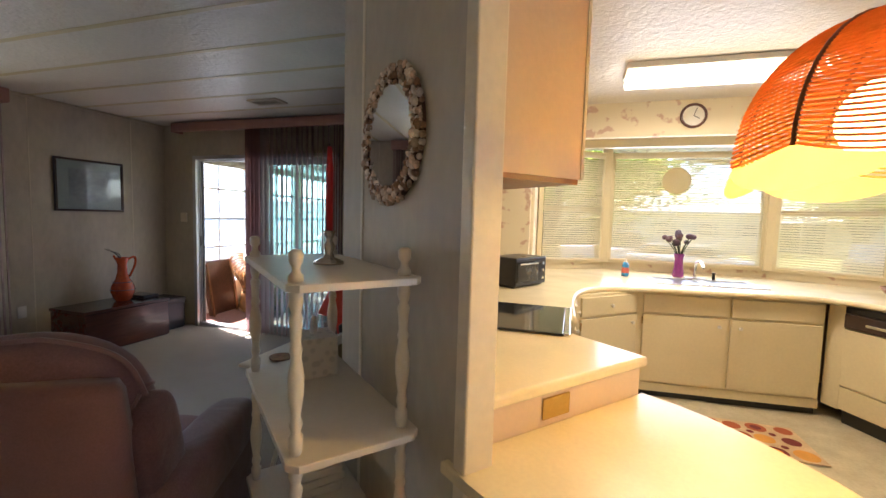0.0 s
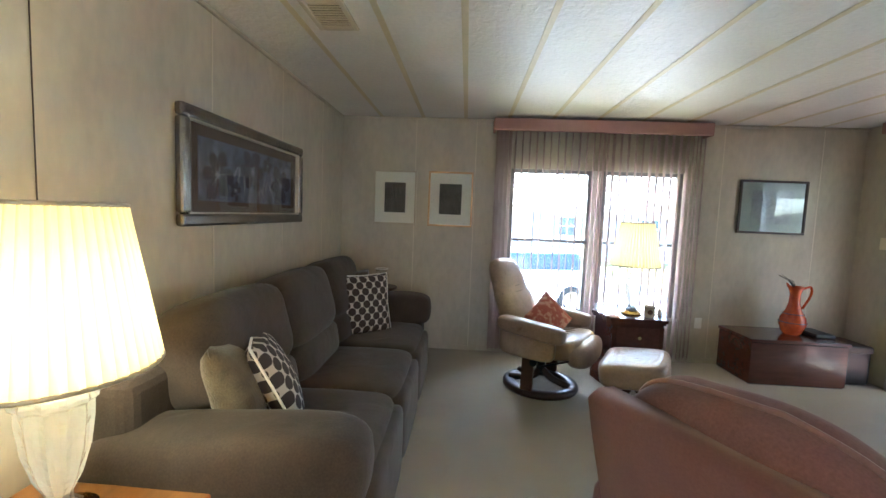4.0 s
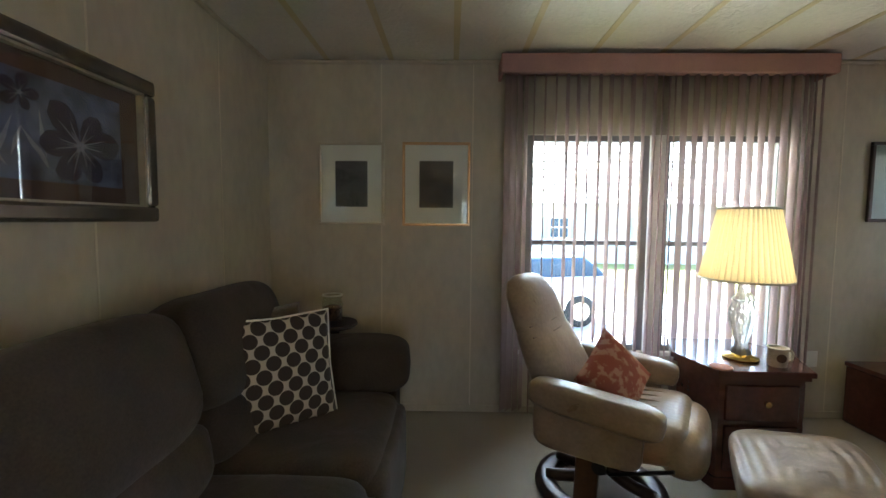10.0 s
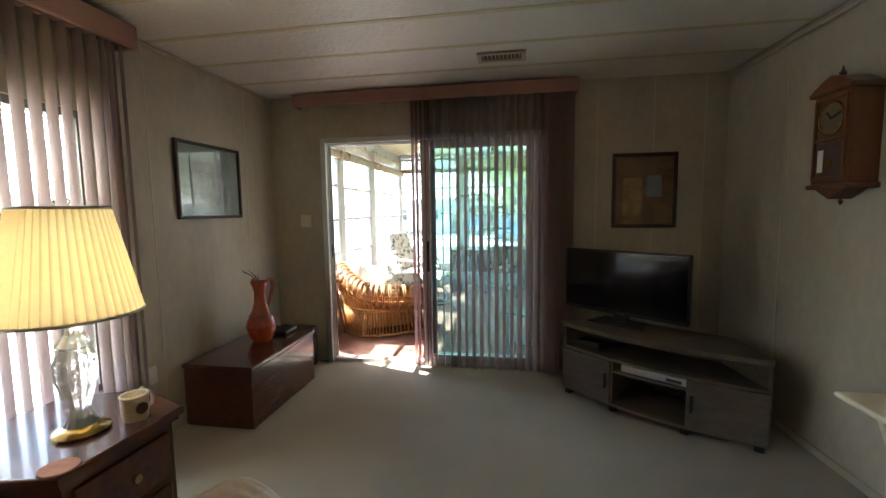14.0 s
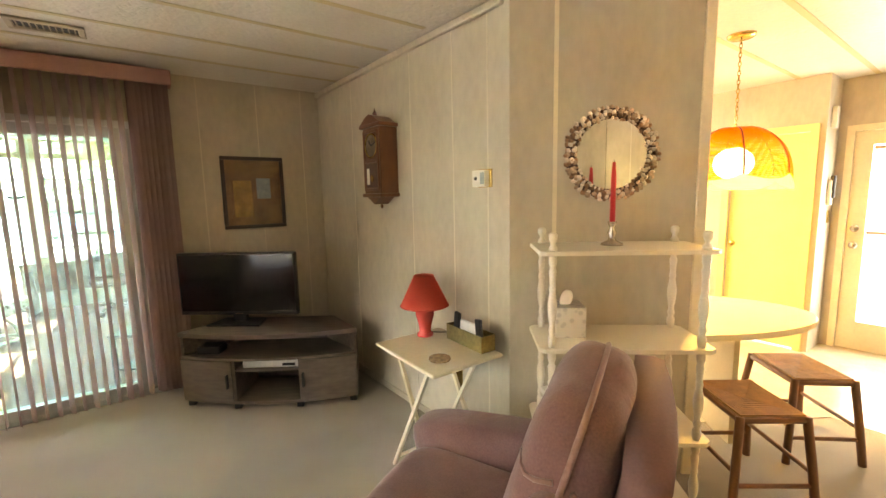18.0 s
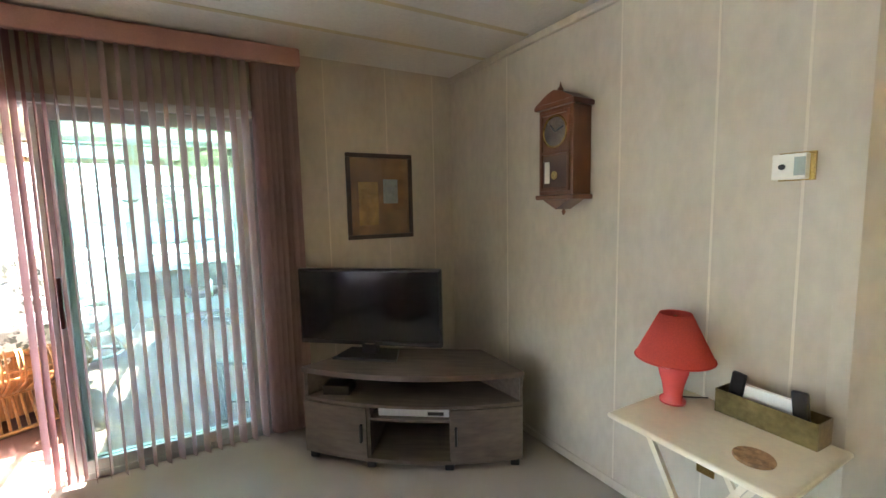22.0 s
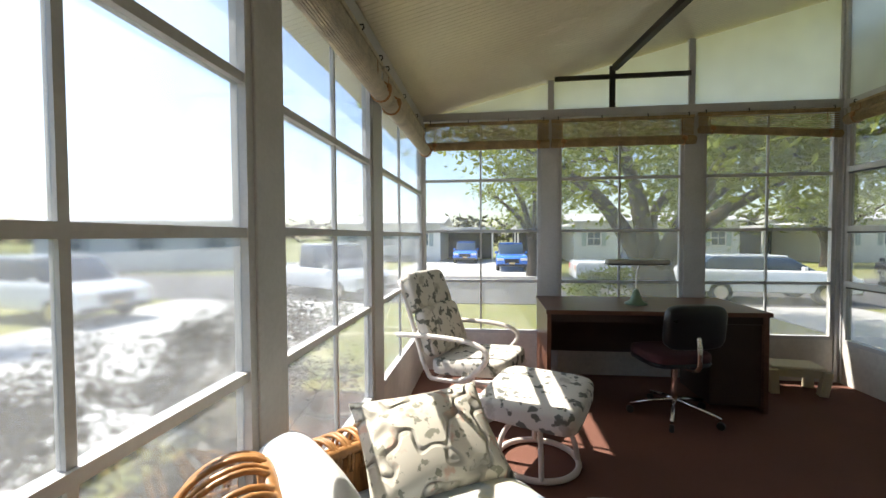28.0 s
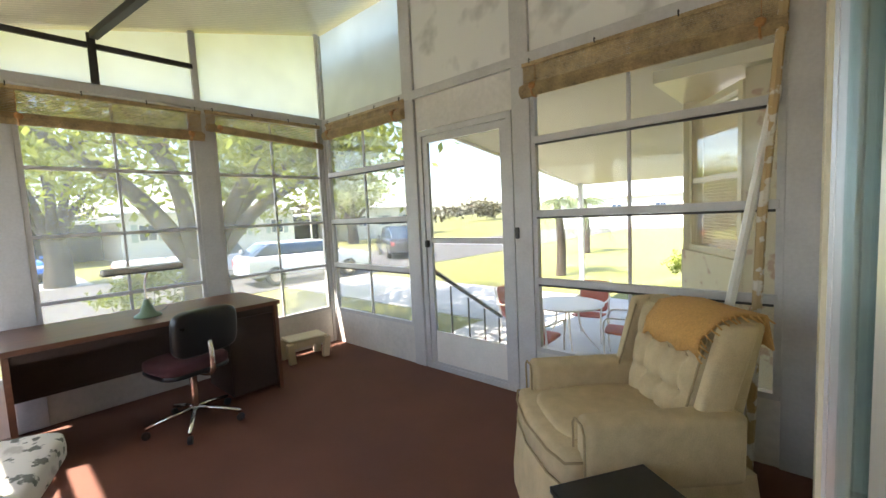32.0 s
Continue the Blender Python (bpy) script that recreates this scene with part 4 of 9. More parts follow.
DARKVANE = cloth("brown_mauve_vane", (0.30, 0.205, 0.19), 0.15, stretch=(1, 1, 0.1))
REDVANE = cloth("dusty_rose_drape", (0.42, 0.25, 0.235), 0.3, stretch=(1, 1, 0.1))
vane_row("vertical_blind", "open mauve cloth vertical blinds at the wide window", pose(WX + 0.10, 0, 0, 0, 0, 90), [(0.40, 0.56, 4, 60, 0), (0.56, 1.40, 12, 84, 0), (1.40, 1.52, 3, 60, 0), (1.52, 2.30, 11, 84, 0), (2.30, 2.44, 4, 60, 0)], 0.06, 2.30, [SHEER])
vane_row("vertical_blind", "mauve cloth vertical blinds half drawn over the sliding door", pose(0, NY - 0.08, 0), [(-2.375, -2.31, 2, 92, 1), (-2.30, -2.20, 3, 97, 1), (-2.20, -2.01, 3, 100, 0), (-2.01, -1.30, 11, 114, 0), (-1.28, -1.05, 7, 128, 2)], 0.03, 2.33, [SHEER, REDVANE, DARKVANE])
val = thing("valance", "padded mauve box valance over the wide window", "valance")
part("front_board", box(WX + 0.155, WX + 0.19, 0.364, 2.45, 2.275, 2.395, 0.01), MAUVE, val)
part("top_board", box(WX, WX + 0.158, 0.37, 2.444, 2.375, 2.393), MAUVE, val)
for y in (0.366, 2.43):
    part("end_board", box(WX, WX + 0.158, y, y + 0.018, 2.277, 2.374), MAUVE, val)
val = thing("valance", "padded mauve box valance over the sliding door", "valance")
part("front_board", box(-3.41, -1.015, NY - 0.15, NY - 0.12, 2.305, 2.41, 0.01), MAUVE, val)
part("top_board", box(-3.405, -1.02, NY - 0.122, NY, 2.392, 2.408), MAUVE, val)
for x in (-3.408, -1.035):
    part("end_board", box(x, x + 0.018, NY - 0.122, NY, 2.307, 2.391), MAUVE, val)


# ---- pictures ----
def picture(name, label, m, w, h, frame_mat, bar, mat_mat, art_mat, inset, depth=0.025, liner=None):
    """A framed picture in the xz plane, its face towards -y, the wall at y = 0."""
    top = thing(name, label, "picture", m)
    bm = bmesh.new()
    for x0, x1, z0, z1 in ((-w / 2, w / 2, h / 2 - bar, h / 2), (-w / 2, w / 2, -h / 2, -h / 2 + bar), (-w / 2, -w / 2 + bar, -h / 2 + bar, h / 2 - bar), (w / 2 - bar, w / 2, -h / 2 + bar, h / 2 - bar)):
        box(x0, x1, -depth, -0.001, z0, z1, bar * 0.22, 2, bm)
    part("frame", bm, frame_mat, top)
    if liner:
        li = bar * 0.9
        bm = bmesh.new()
        for x0, x1, z0, z1 in ((-w / 2 + li, w / 2 - li, h / 2 - li - 0.012, h / 2 - li), (-w / 2 + li, w / 2 - li, -h / 2 + li, -h / 2 + li + 0.012), (-w / 2 + li, -w / 2 + li + 0.012, -h / 2 + li, h / 2 - li), (w / 2 - li - 0.012, w / 2 - li, -h / 2 + li, h / 2 - li)):
            box(x0, x1, -depth * 0.8, -0.004, z0, z1, bm=bm)
        part("liner", bm, liner, top)
    part("mat_board", box(-w / 2 + bar * 0.7, w / 2 - bar * 0.7, -0.009, -0.004, -h / 2 + bar * 0.7, h / 2 - bar * 0.7), mat_mat, top)
    ix, iz = inset
    part("print", box(-w / 2 + ix, w / 2 - ix, -0.012, -0.0095, -h / 2 + iz, h / 2 - iz), art_mat, top)
    gl = part("pane", box(-w / 2 + bar * 0.8, w / 2 - bar * 0.8, -0.0165, -0.0145, -h / 2 + bar * 0.8, h / 2 - bar * 0.8), GLASS, top, "reflecting picture glass")
    gl.visible_shadow = False
    return top


FSILVER = material("antique_silver_frame", (0.24, 0.215, 0.19), 0.22, metal=0.75, var=0.2, fine=40)
FGOLD = material("copper_gold_frame", (0.55, 0.34, 0.17), 0.3, metal=0.8, var=0.15)
FPALE = material("champagne_frame", (0.52, 0.46, 0.36), 0.35, metal=0.6, var=0.12)
FDARK = material("dark_brown_frame", (0.05, 0.028, 0.02), 0.35, var=0.2)
MATWHITE = material("ivory_mat_board", (0.80, 0.77, 0.70), 0.9, var=0.03)
MATBROWN = material("brown_mat_board", (0.11, 0.065, 0.05), 0.9, var=0.08)
MATBLUE = material("grey_blue_mat", (0.36, 0.41, 0.40), 0.9, var=0.06)
ARTDARK = material("dark_etching", (0.11, 0.10, 0.09), 0.8, var=0.4, scale=6, fine=60)
ARTBLUE = material("violet_blue_painting", (0.16, 0.175, 0.27), 0.7, var=0.45, scale=7, fine=22)
ARTPALE = material("pale_grey_etching", (0.42, 0.46, 0.47), 0.8, var=0.35, scale=5, fine=40, color2=(0.20, 0.23, 0.25))
ARTAMBER = material("amber_reflection_print", (0.40, 0.21, 0.09), 0.6, var=0.3, scale=5, fine=14, color2=(0.10, 0.05, 0.03))
PETAL = material("painted_petals", (0.058, 0.045, 0.085), 0.7, var=0.4, scale=20, fine=30)
PALEPETAL = material("painted_pale_leaves", (0.36, 0.36, 0.42), 0.7, var=0.2)

big = picture("picture", "wide floral painting in a heavy antique silver frame", pose(-1.86, SY, 1.612, 0, 0, 180), 1.38, 0.565, FSILVER, 0.062, MATBROWN, ARTBLUE, (0.155, 0.125), 0.045, liner=FPALE)
rnd = random.Random(2)
for cx, cz, r, n in ((0.36, -0.03, 0.16, 6), (-0.02, 0.03, 0.15, 6), (-0.38, -0.02, 0.15, 6), (0.17, 0.09, 0.06, 5), (-0.21, -0.09, 0.06, 5)):
    bm, veins = bmesh.new(), bmesh.new()
    for k in range(n):
        a = 2 * math.pi * k / n + rnd.uniform(-0.15, 0.15)
        rr = r * rnd.uniform(0.8, 1.05)
        c, s = math.cos(a), math.sin(a)
        edge = [(0.06, 0.0), (0.30, 0.20), (0.60, 0.31), (0.85, 0.25), (1.0, 0.06), (0.97, -0.08), (0.80, -0.26), (0.55, -0.28), (0.28, -0.17)]
        place = lambda u, v, y: (cx + rr * (c * u - s * v), y, max(-0.148, min(0.148, cz + rr * (s * u + c * v))))
        bm.faces.new([bm.verts.new(place(u, v, -0.0135)) for u, v in edge])
        for bend, far in ((0.0, 0.34), (0.12, 0.62), (-0.10, 0.5)):
            veins.faces.new([veins.verts.new(place(u, v, -0.0142)) for u, v in ((0.05, bend * 0.1 - 0.012), (far, bend - 0.006), (far, bend + 0.006), (0.05, bend * 0.1 + 0.018))])
    part("painted_flower", bm, PETAL, big)
    part("flower_vein", veins, PALEPETAL, big)
    part("flower_heart", lathe([(r * 0.10, 0), (r * 0.08, 0.0006)], 10, m=pose(cx, -0.0146, cz, 90, 0, 0)), PALEPETAL, big)
bm = bmesh.new()
for k in range(16):
    x = rnd.uniform(-0.3, 0.3)
    z = rnd.uniform(-0.14, -0.04)
    a = math.radians(rnd.uniform(50, 130))
    l = rnd.uniform(0.07, 0.16)
    c, s = math.cos(a), math.sin(a)
    pts = [(0, -0.004), (l * 0.5, -0.008), (l, 0), (l * 0.5, 0.008)]
    bm.faces.new([bm.verts.new((x + c * u - s * v, -0.013, z + s * u + c * v)) for u, v in pts])
part("painted_leaves", bm, PALEPETAL, big)
picture("picture", "small dark etching with a wide ivory mat in a champagne frame", pose(WX, -0.625, 1.59, 0, 0, 90), 0.45, 0.56, FPALE, 0.018, MATWHITE, ARTDARK, (0.115, 0.125))
picture("picture", "small dark etching with a wide ivory mat in a copper frame", pose(WX, -0.045, 1.59, 0, 0, 90), 0.46, 0.565, FGOLD, 0.018, MATWHITE, ARTDARK, (0.115, 0.125))
picture("picture", "pale grey-blue print in a thin dark frame", pose(WX, 3.165, 1.625, 0, 0, 90), 0.65, 0.53, FDARK, 0.022, MATBLUE, ARTPALE, (0.13, 0.10))
# The glass's warm reflection is put into the print as amber and pale patches.
amber = picture("picture", "picture in a dark wooden frame, its warm reflection painted in amber", pose(-0.485, NY, 1.532, 0, 0, 0), 0.49, 0.595, FDARK, 0.03, ARTAMBER, ARTAMBER, (0.03, 0.03))
part("reflected_pale_patch", box(0.02, 0.13, -0.0145, -0.0125, -0.05, 0.12), ARTPALE, amber)
part("reflected_ochre_patch", box(-0.16, -0.02, -0.0142, -0.0124, -0.2, 0.1), material("ochre_paint", (0.50, 0.28, 0.08), 0.6, var=0.3, scale=12), amber)


VENTTAN = material("tan_vent_enamel", (0.52, 0.46, 0.35), 0.45, var=0.06)


def vent(name, label, m, w, d, n):
    top = thing(name, label, "air vent", m)
    part("backing", box(-w / 2 + 0.02, w / 2 - 0.02, -d / 2 + 0.02, d / 2 - 0.02, -0.004, -0.002), DARKBAR, top)
    bm = bmesh.new()
    for x0, x1, y0, y1 in ((-w / 2, w / 2, d / 2 - 0.03, d / 2), (-w / 2, w / 2, -d / 2, -d / 2 + 0.03), (-w / 2, -w / 2 + 0.03, -d / 2 + 0.03, d / 2 - 0.03), (w / 2 - 0.03, w / 2, -d / 2 + 0.03, d / 2 - 0.03)):
        box(x0, x1, y0, y1, -0.016, -0.001, 0.004, 1, bm)
    part("frame", bm, VENTTAN, top)
    sm = mesh_of("slat", box(-0.0022, 0.0022, -d / 2 + 0.03, d / 2 - 0.03, -0.013, -0.005), VENTTAN)
    for k in range(n):
        part("slat", sm, None, top, m=pose(-w / 2 + 0.03 + (w - 0.06) * (k + 0.5) / n, 0, 0))


vent("ceiling_vent", "cream louvred ceiling air vent near the sliding door", pose(-1.60, 3.33, TOP), 0.32, 0.17, 10)
vent("ceiling_vent", "cream louvred ceiling air vent near the sofa", pose(-1.50, -0.60, TOP), 0.32, 0.22, 10)


# ---- sofa ----
def sofa():
    x0, x1, yb, yf = -3.20, -0.50, SY + 0.05, -0.20
    top = thing("sofa", "taupe microsuede three-seat sofa with pillow arms", "sofa", pose(0, 0, 0))
    part("base", box(x0 + 0.12, x1 - 0.12, yb, yf - 0.05, 0.05, 0.30, 0.03, 3), TAUPE, top)
    part("back_frame", box(x0 + 0.1, x1 - 0.1, yb, yb + 0.20, 0.05, 0.84, 0.05, 3), TAUPE, top)
    w = (x1 - x0 - 0.56) / 3
    for k in range(3):
        cx = x0 + 0.28 + w * (k + 0.5)
        part("seat_cushion", blob(w * 1.02, 0.68, 0.24, 0.30, 14, pose(cx, yf - 0.33, 0.37), wob=0.02, seed=k), TAUPE, top, smooth=True)
        part("seat_front", blob(w * 1.0, 0.16, 0.40, 0.32, 12, pose(cx, yf - 0.03, 0.24), wob=0.02, seed=k + 9), TAUPE, top, smooth=True)
        part("back_cushion", blob(w * 1.03, 0.30, 0.44, 0.48, 16, pose(cx, yb + 0.24, 0.83, 14, 0, 0), wob=0.03, seed=k + 3), TAUPE, top, smooth=True)
        part("lumbar_cushion", blob(w * 1.02, 0.26, 0.24, 0.5, 14, pose(cx, yb + 0.31, 0.555, 10, 0, 0), wob=0.03, seed=k + 5), TAUPE, top, smooth=True)
    for cx in (x0 + 0.16, x1 - 0.16):
        part("arm_panel", box(cx - 0.13, cx + 0.13, yb + 0.02, yf - 0.02, 0.04, 0.50, 0.05, 3), TAUPE, top)
        part("arm_pillow", blob(0.34, 0.98, 0.30, 0.5, 16, pose(cx, (yb + yf) / 2 + 0.03, 0.55, 4, 0, 0), wob=0.03, seed=int(cx * 10)), TAUPE, top, smooth=True)
    for x in (x0 + 0.2, x1 - 0.2):
        for y in (yb + 0.1, yf - 0.15):
            part("foot", box(x - 0.03, x + 0.03, y - 0.03, y + 0.03, 0, 0.06), DARKBOARD, top)


sofa()


def dotted_pillow(label, m, s=0.46):
    """Cushion with dark ovals in a pale lattice on both faces."""
    top = thing("scatter_cushion", label, "cushion", m, "cushions on the sofa")
    part("cover", pillow(s, s, 0.16, 16), DOTCLOTH, top, smooth=True)
    bm = bmesh.new()
    e = s / 2 * 0.99
    tube([(-e, 0, -e), (0, 0, -e * 0.94), (e, 0, -e), (e * 0.94, 0, 0), (e, 0, e), (0, 0, e * 0.94), (-e, 0, e), (-e * 0.94, 0, 0)], 0.006, 6, bm, True)
    part("piping", bm, MATWHITE, top, "", True)
    return top


# dark ovals on an even diamond lattice
DOTCLOTH, dn, dl, db = shader("dotted_lattice_cloth")
dc, dm = dn.new("ShaderNodeTexCoord"), dn.new("ShaderNodeMapping")
dm.inputs["Scale"].default_value = (12.5, 0.001, 20.5)
dl.new(dc.outputs["Object"], dm.inputs["Vector"])
sep = dn.new("ShaderNodeSeparateXYZ")
dl.new(dm.outputs["Vector"], sep.inputs[0])


def calc(op, a, b=0.0, c=0.0):
    q = dn.new("ShaderNodeMath")
    q.operation = op
    for i, v in enumerate((a, b, c)):
        if isinstance(v, (int, float)):
            q.inputs[i].default_value = v
        else:
            dl.new(v, q.inputs[i])
    return q.outputs[0]


both_dots = None
for off in (0.0, 0.5):
    fx = calc("SUBTRACT", calc("FRACT", calc("ADD", sep.outputs[0], 40 + off)), 0.5)
    fz = calc("SUBTRACT", calc("FRACT", calc("ADD", calc("MULTIPLY", sep.outputs[2], 0.5), 40 + off)), 0.5)
    dd = calc("SQRT", calc("ADD", calc("POWER", fx, 2.0), calc("POWER", calc("MULTIPLY", fz, 1.22), 2.0)))
    both_dots = dd if both_dots is None else calc("MINIMUM", both_dots, dd)
dr = dn.new("ShaderNodeValToRGB")
dr.color_ramp.elements[0].position, dr.color_ramp.elements[0].color = 0.36, (0.045, 0.032, 0.028, 1)
dr.color_ramp.elements[1].position, dr.color_ramp.elements[1].color = 0.39, (0.52, 0.46, 0.38, 1)
dl.new(both_dots, dr.inputs["Fac"])
dl.new(dr.outputs["Color"], db.inputs["Base Color"])
db.inputs["Roughness"].default_value = 0.9
dotted_pillow("cream scatter cushion with dark brown dots, at the sofa's far end", pose(-2.54, -0.66, 0.70, 12, 0, -50), 0.48)
dotted_pillow("cream scatter cushion with dark brown dots, leaning on the near arm", pose(-1.12, -0.70, 0.68, 26, 0, 27), 0.46)
solid("scatter_cushion", pillow(0.42, 0.40, 0.14, m=pose(-2.70, -0.80, 0.74, 12, 0, -40)), OLIVE, "plain olive cushion tucked behind the dotted one", "cushion", group="cushions on the sofa", smooth=True)
solid("scatter_cushion", pillow(0.46, 0.46, 0.20, m=pose(-0.97, -0.80, 0.70, 20, 0, 27)), OLIVE, "plain olive cushion at the near arm", "cushion", group="cushions on the sofa", smooth=True)


ct = thing("corner_table", "small dark round table in the corner behind the sofa arm", "side table", pose(-3.47, -0.70, 0))
part("tabletop", lathe([(0.15, 0.66), (0.16, 0.67), (0.155, 0.685)], 28), DARKBOARD, ct)
part("stem", lathe([(0.03, 0.03), (0.02, 0.2), (0.025, 0.5), (0.05, 0.66)], 14), DARKBOARD, ct, "", True)
part("foot", lathe([(0.12, 0.0), (0.11, 0.02), (0.03, 0.035)], 20), DARKBOARD, ct)
jr = thing("glass_jar", "clear glass jar with a rolled rim on the corner table", "jar", pose(-3.47, -0.70, 0.686))
part("jar", lathe([(0.055, 0.0), (0.066, 0.012), (0.068, 0.12), (0.055, 0.15), (0.062, 0.175), (0.058, 0.176), (0.051, 0.15), (0.063, 0.12), (0.061, 0.016), (0.002, 0.012)], 28, cap=False), GLASS, jr, "", True)
part("filling", lathe([(0.058, 0.018), (0.06, 0.03), (0.059, 0.10), (0.02, 0.112)], 20), material("dried_potpourri", (0.16, 0.09, 0.05), 0.9, var=0.5, scale=60), jr, "dried brown potpourri")
part("rim", tube(arc(0, 0, 0.177, 0.061, 0, 2 * math.pi, 28)[:-1], 0.005, 6, closed=True), TRIM, jr, "pale rolled rim", True)

# ---- pleated lamps ----
def pleated_lamp(name, label, m, rb, rt, z0, z1, base, zb):
    top = thing(name, label, "table lamp", m)
    seg = 180
    bm = bmesh.new()
    for prof in ([(rb, z0), (rb * 0.6 + rt * 0.4, z0 + (z1 - z0) * 0.4), (rt, z1)],):
        lathe(prof, seg, bm, cap=False, ripple=0.026, waves=45)
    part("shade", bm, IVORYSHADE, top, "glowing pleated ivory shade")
    for r, z in ((rb, z0), (rt, z1)):
        part("shade_trim", tube(arc(0, 0, z, r + 0.002, 0, 2 * math.pi, 48)[:-1], 0.006, 6, closed=True), FPALE, top, "", True)
    h = zb - 0.0
    part("crystal_body", lathe(base, 36, ripple=0.05, waves=12), CRYSTAL, top, "cut crystal lamp body", False)
    part("stem", lathe([(0.010, zb), (0.010, z1 - 0.02)], 10), BRASS, top)
    part("foot", lathe([(0.085, 0.0), (0.085, 0.012), (0.055, 0.022), (0.05, 0.03)], 24), BRASS, top, "", True)
    part("bulb", lathe([(0.012, zb + 0.05), (0.03, zb + 0.10), (0.02, zb + 0.13), (0.004, zb + 0.14)], 12), glow("bulb_glass", (1.0, 0.8, 0.5), 4), top)
    part("spider", tube([(-rt, 0, z1), (0, 0, z1 - 0.01), (rt, 0, z1)], 0.003, 5), BRASS, top)
    return top


pleated_lamp("table_lamp", "lit crystal table lamp with a pleated ivory shade beside the sofa", pose(-0.355, -0.94, 0.57), 0.238, 0.163, 0.422, 0.853, [(0.05, 0.03), (0.03, 0.05), (0.028, 0.07), (0.05, 0.12), (0.07, 0.20), (0.079, 0.28), (0.08, 0.322), (0.088, 0.33), (0.09, 0.342), (0.086, 0.354), (0.066, 0.378), (0.046, 0.402), (0.034, 0.42)], 0.42)
pleated_lamp("table_lamp", "lit crystal table lamp with a pleated ivory shade at the window", pose(-3.06, 1.62, 0.622), 0.208, 0.135, 0.43, 0.80, [(0.05, 0.03), (0.035, 0.06), (0.03, 0.09), (0.06, 0.20), (0.062, 0.26), (0.045, 0.31), (0.055, 0.32), (0.03, 0.36), (0.02, 0.42)], 0.42)
st = thing("side_table", "orange-brown wooden lamp table beside the sofa", "side table", pose(-0.20, -0.88, 0.01))
HONEY = material("honey_oak_top", (0.34, 0.16, 0.05), 0.35, var=0.2, fine=40, stretch=(0.15, 1, 1))
part("tabletop", box(-0.30, 0.30, -0.28, 0.28, 0.53, 0.558, 0.008, 3), HONEY, st)
part("apron", box(-0.27, 0.27, -0.25, 0.25, 0.44, 0.53), HONEY, st)
for sx in (-0.25, 0.25):
    for sy in (-0.23, 0.23):
        part("leg", box(sx - 0.02, sx + 0.02, sy - 0.02, sy + 0.02, 0, 0.44, 0.004, 1), HONEY, st)
solid("lamp_cord", tube(smoothline([(-0.56, -1.15, 0.5), (-0.56, -1.188, 1.2), (-0.56, -1.19, 2.38)]), 0.0022, 6), DARKBOARD, "thin dark cord up the wall behind the lamp", "cord")


# ---- leather recliner and footstool ----
def ring_base(top, r, z):
    part("ring_base", lathe([(r - 0.045, 0.004), (r + 0.042, 0.0), (r + 0.052, 0.018), (r + 0.045, 0.042), (r + 0.02, 0.052), (r - 0.03, 0.052), (r - 0.05, 0.040), (r - 0.045, 0.004)], 48, cap=False), DARKRING, top, "dark stained wooden ring", True)


DARKRING = material("espresso_wood", (0.045, 0.022, 0.015), 0.3, var=0.25, fine=40)


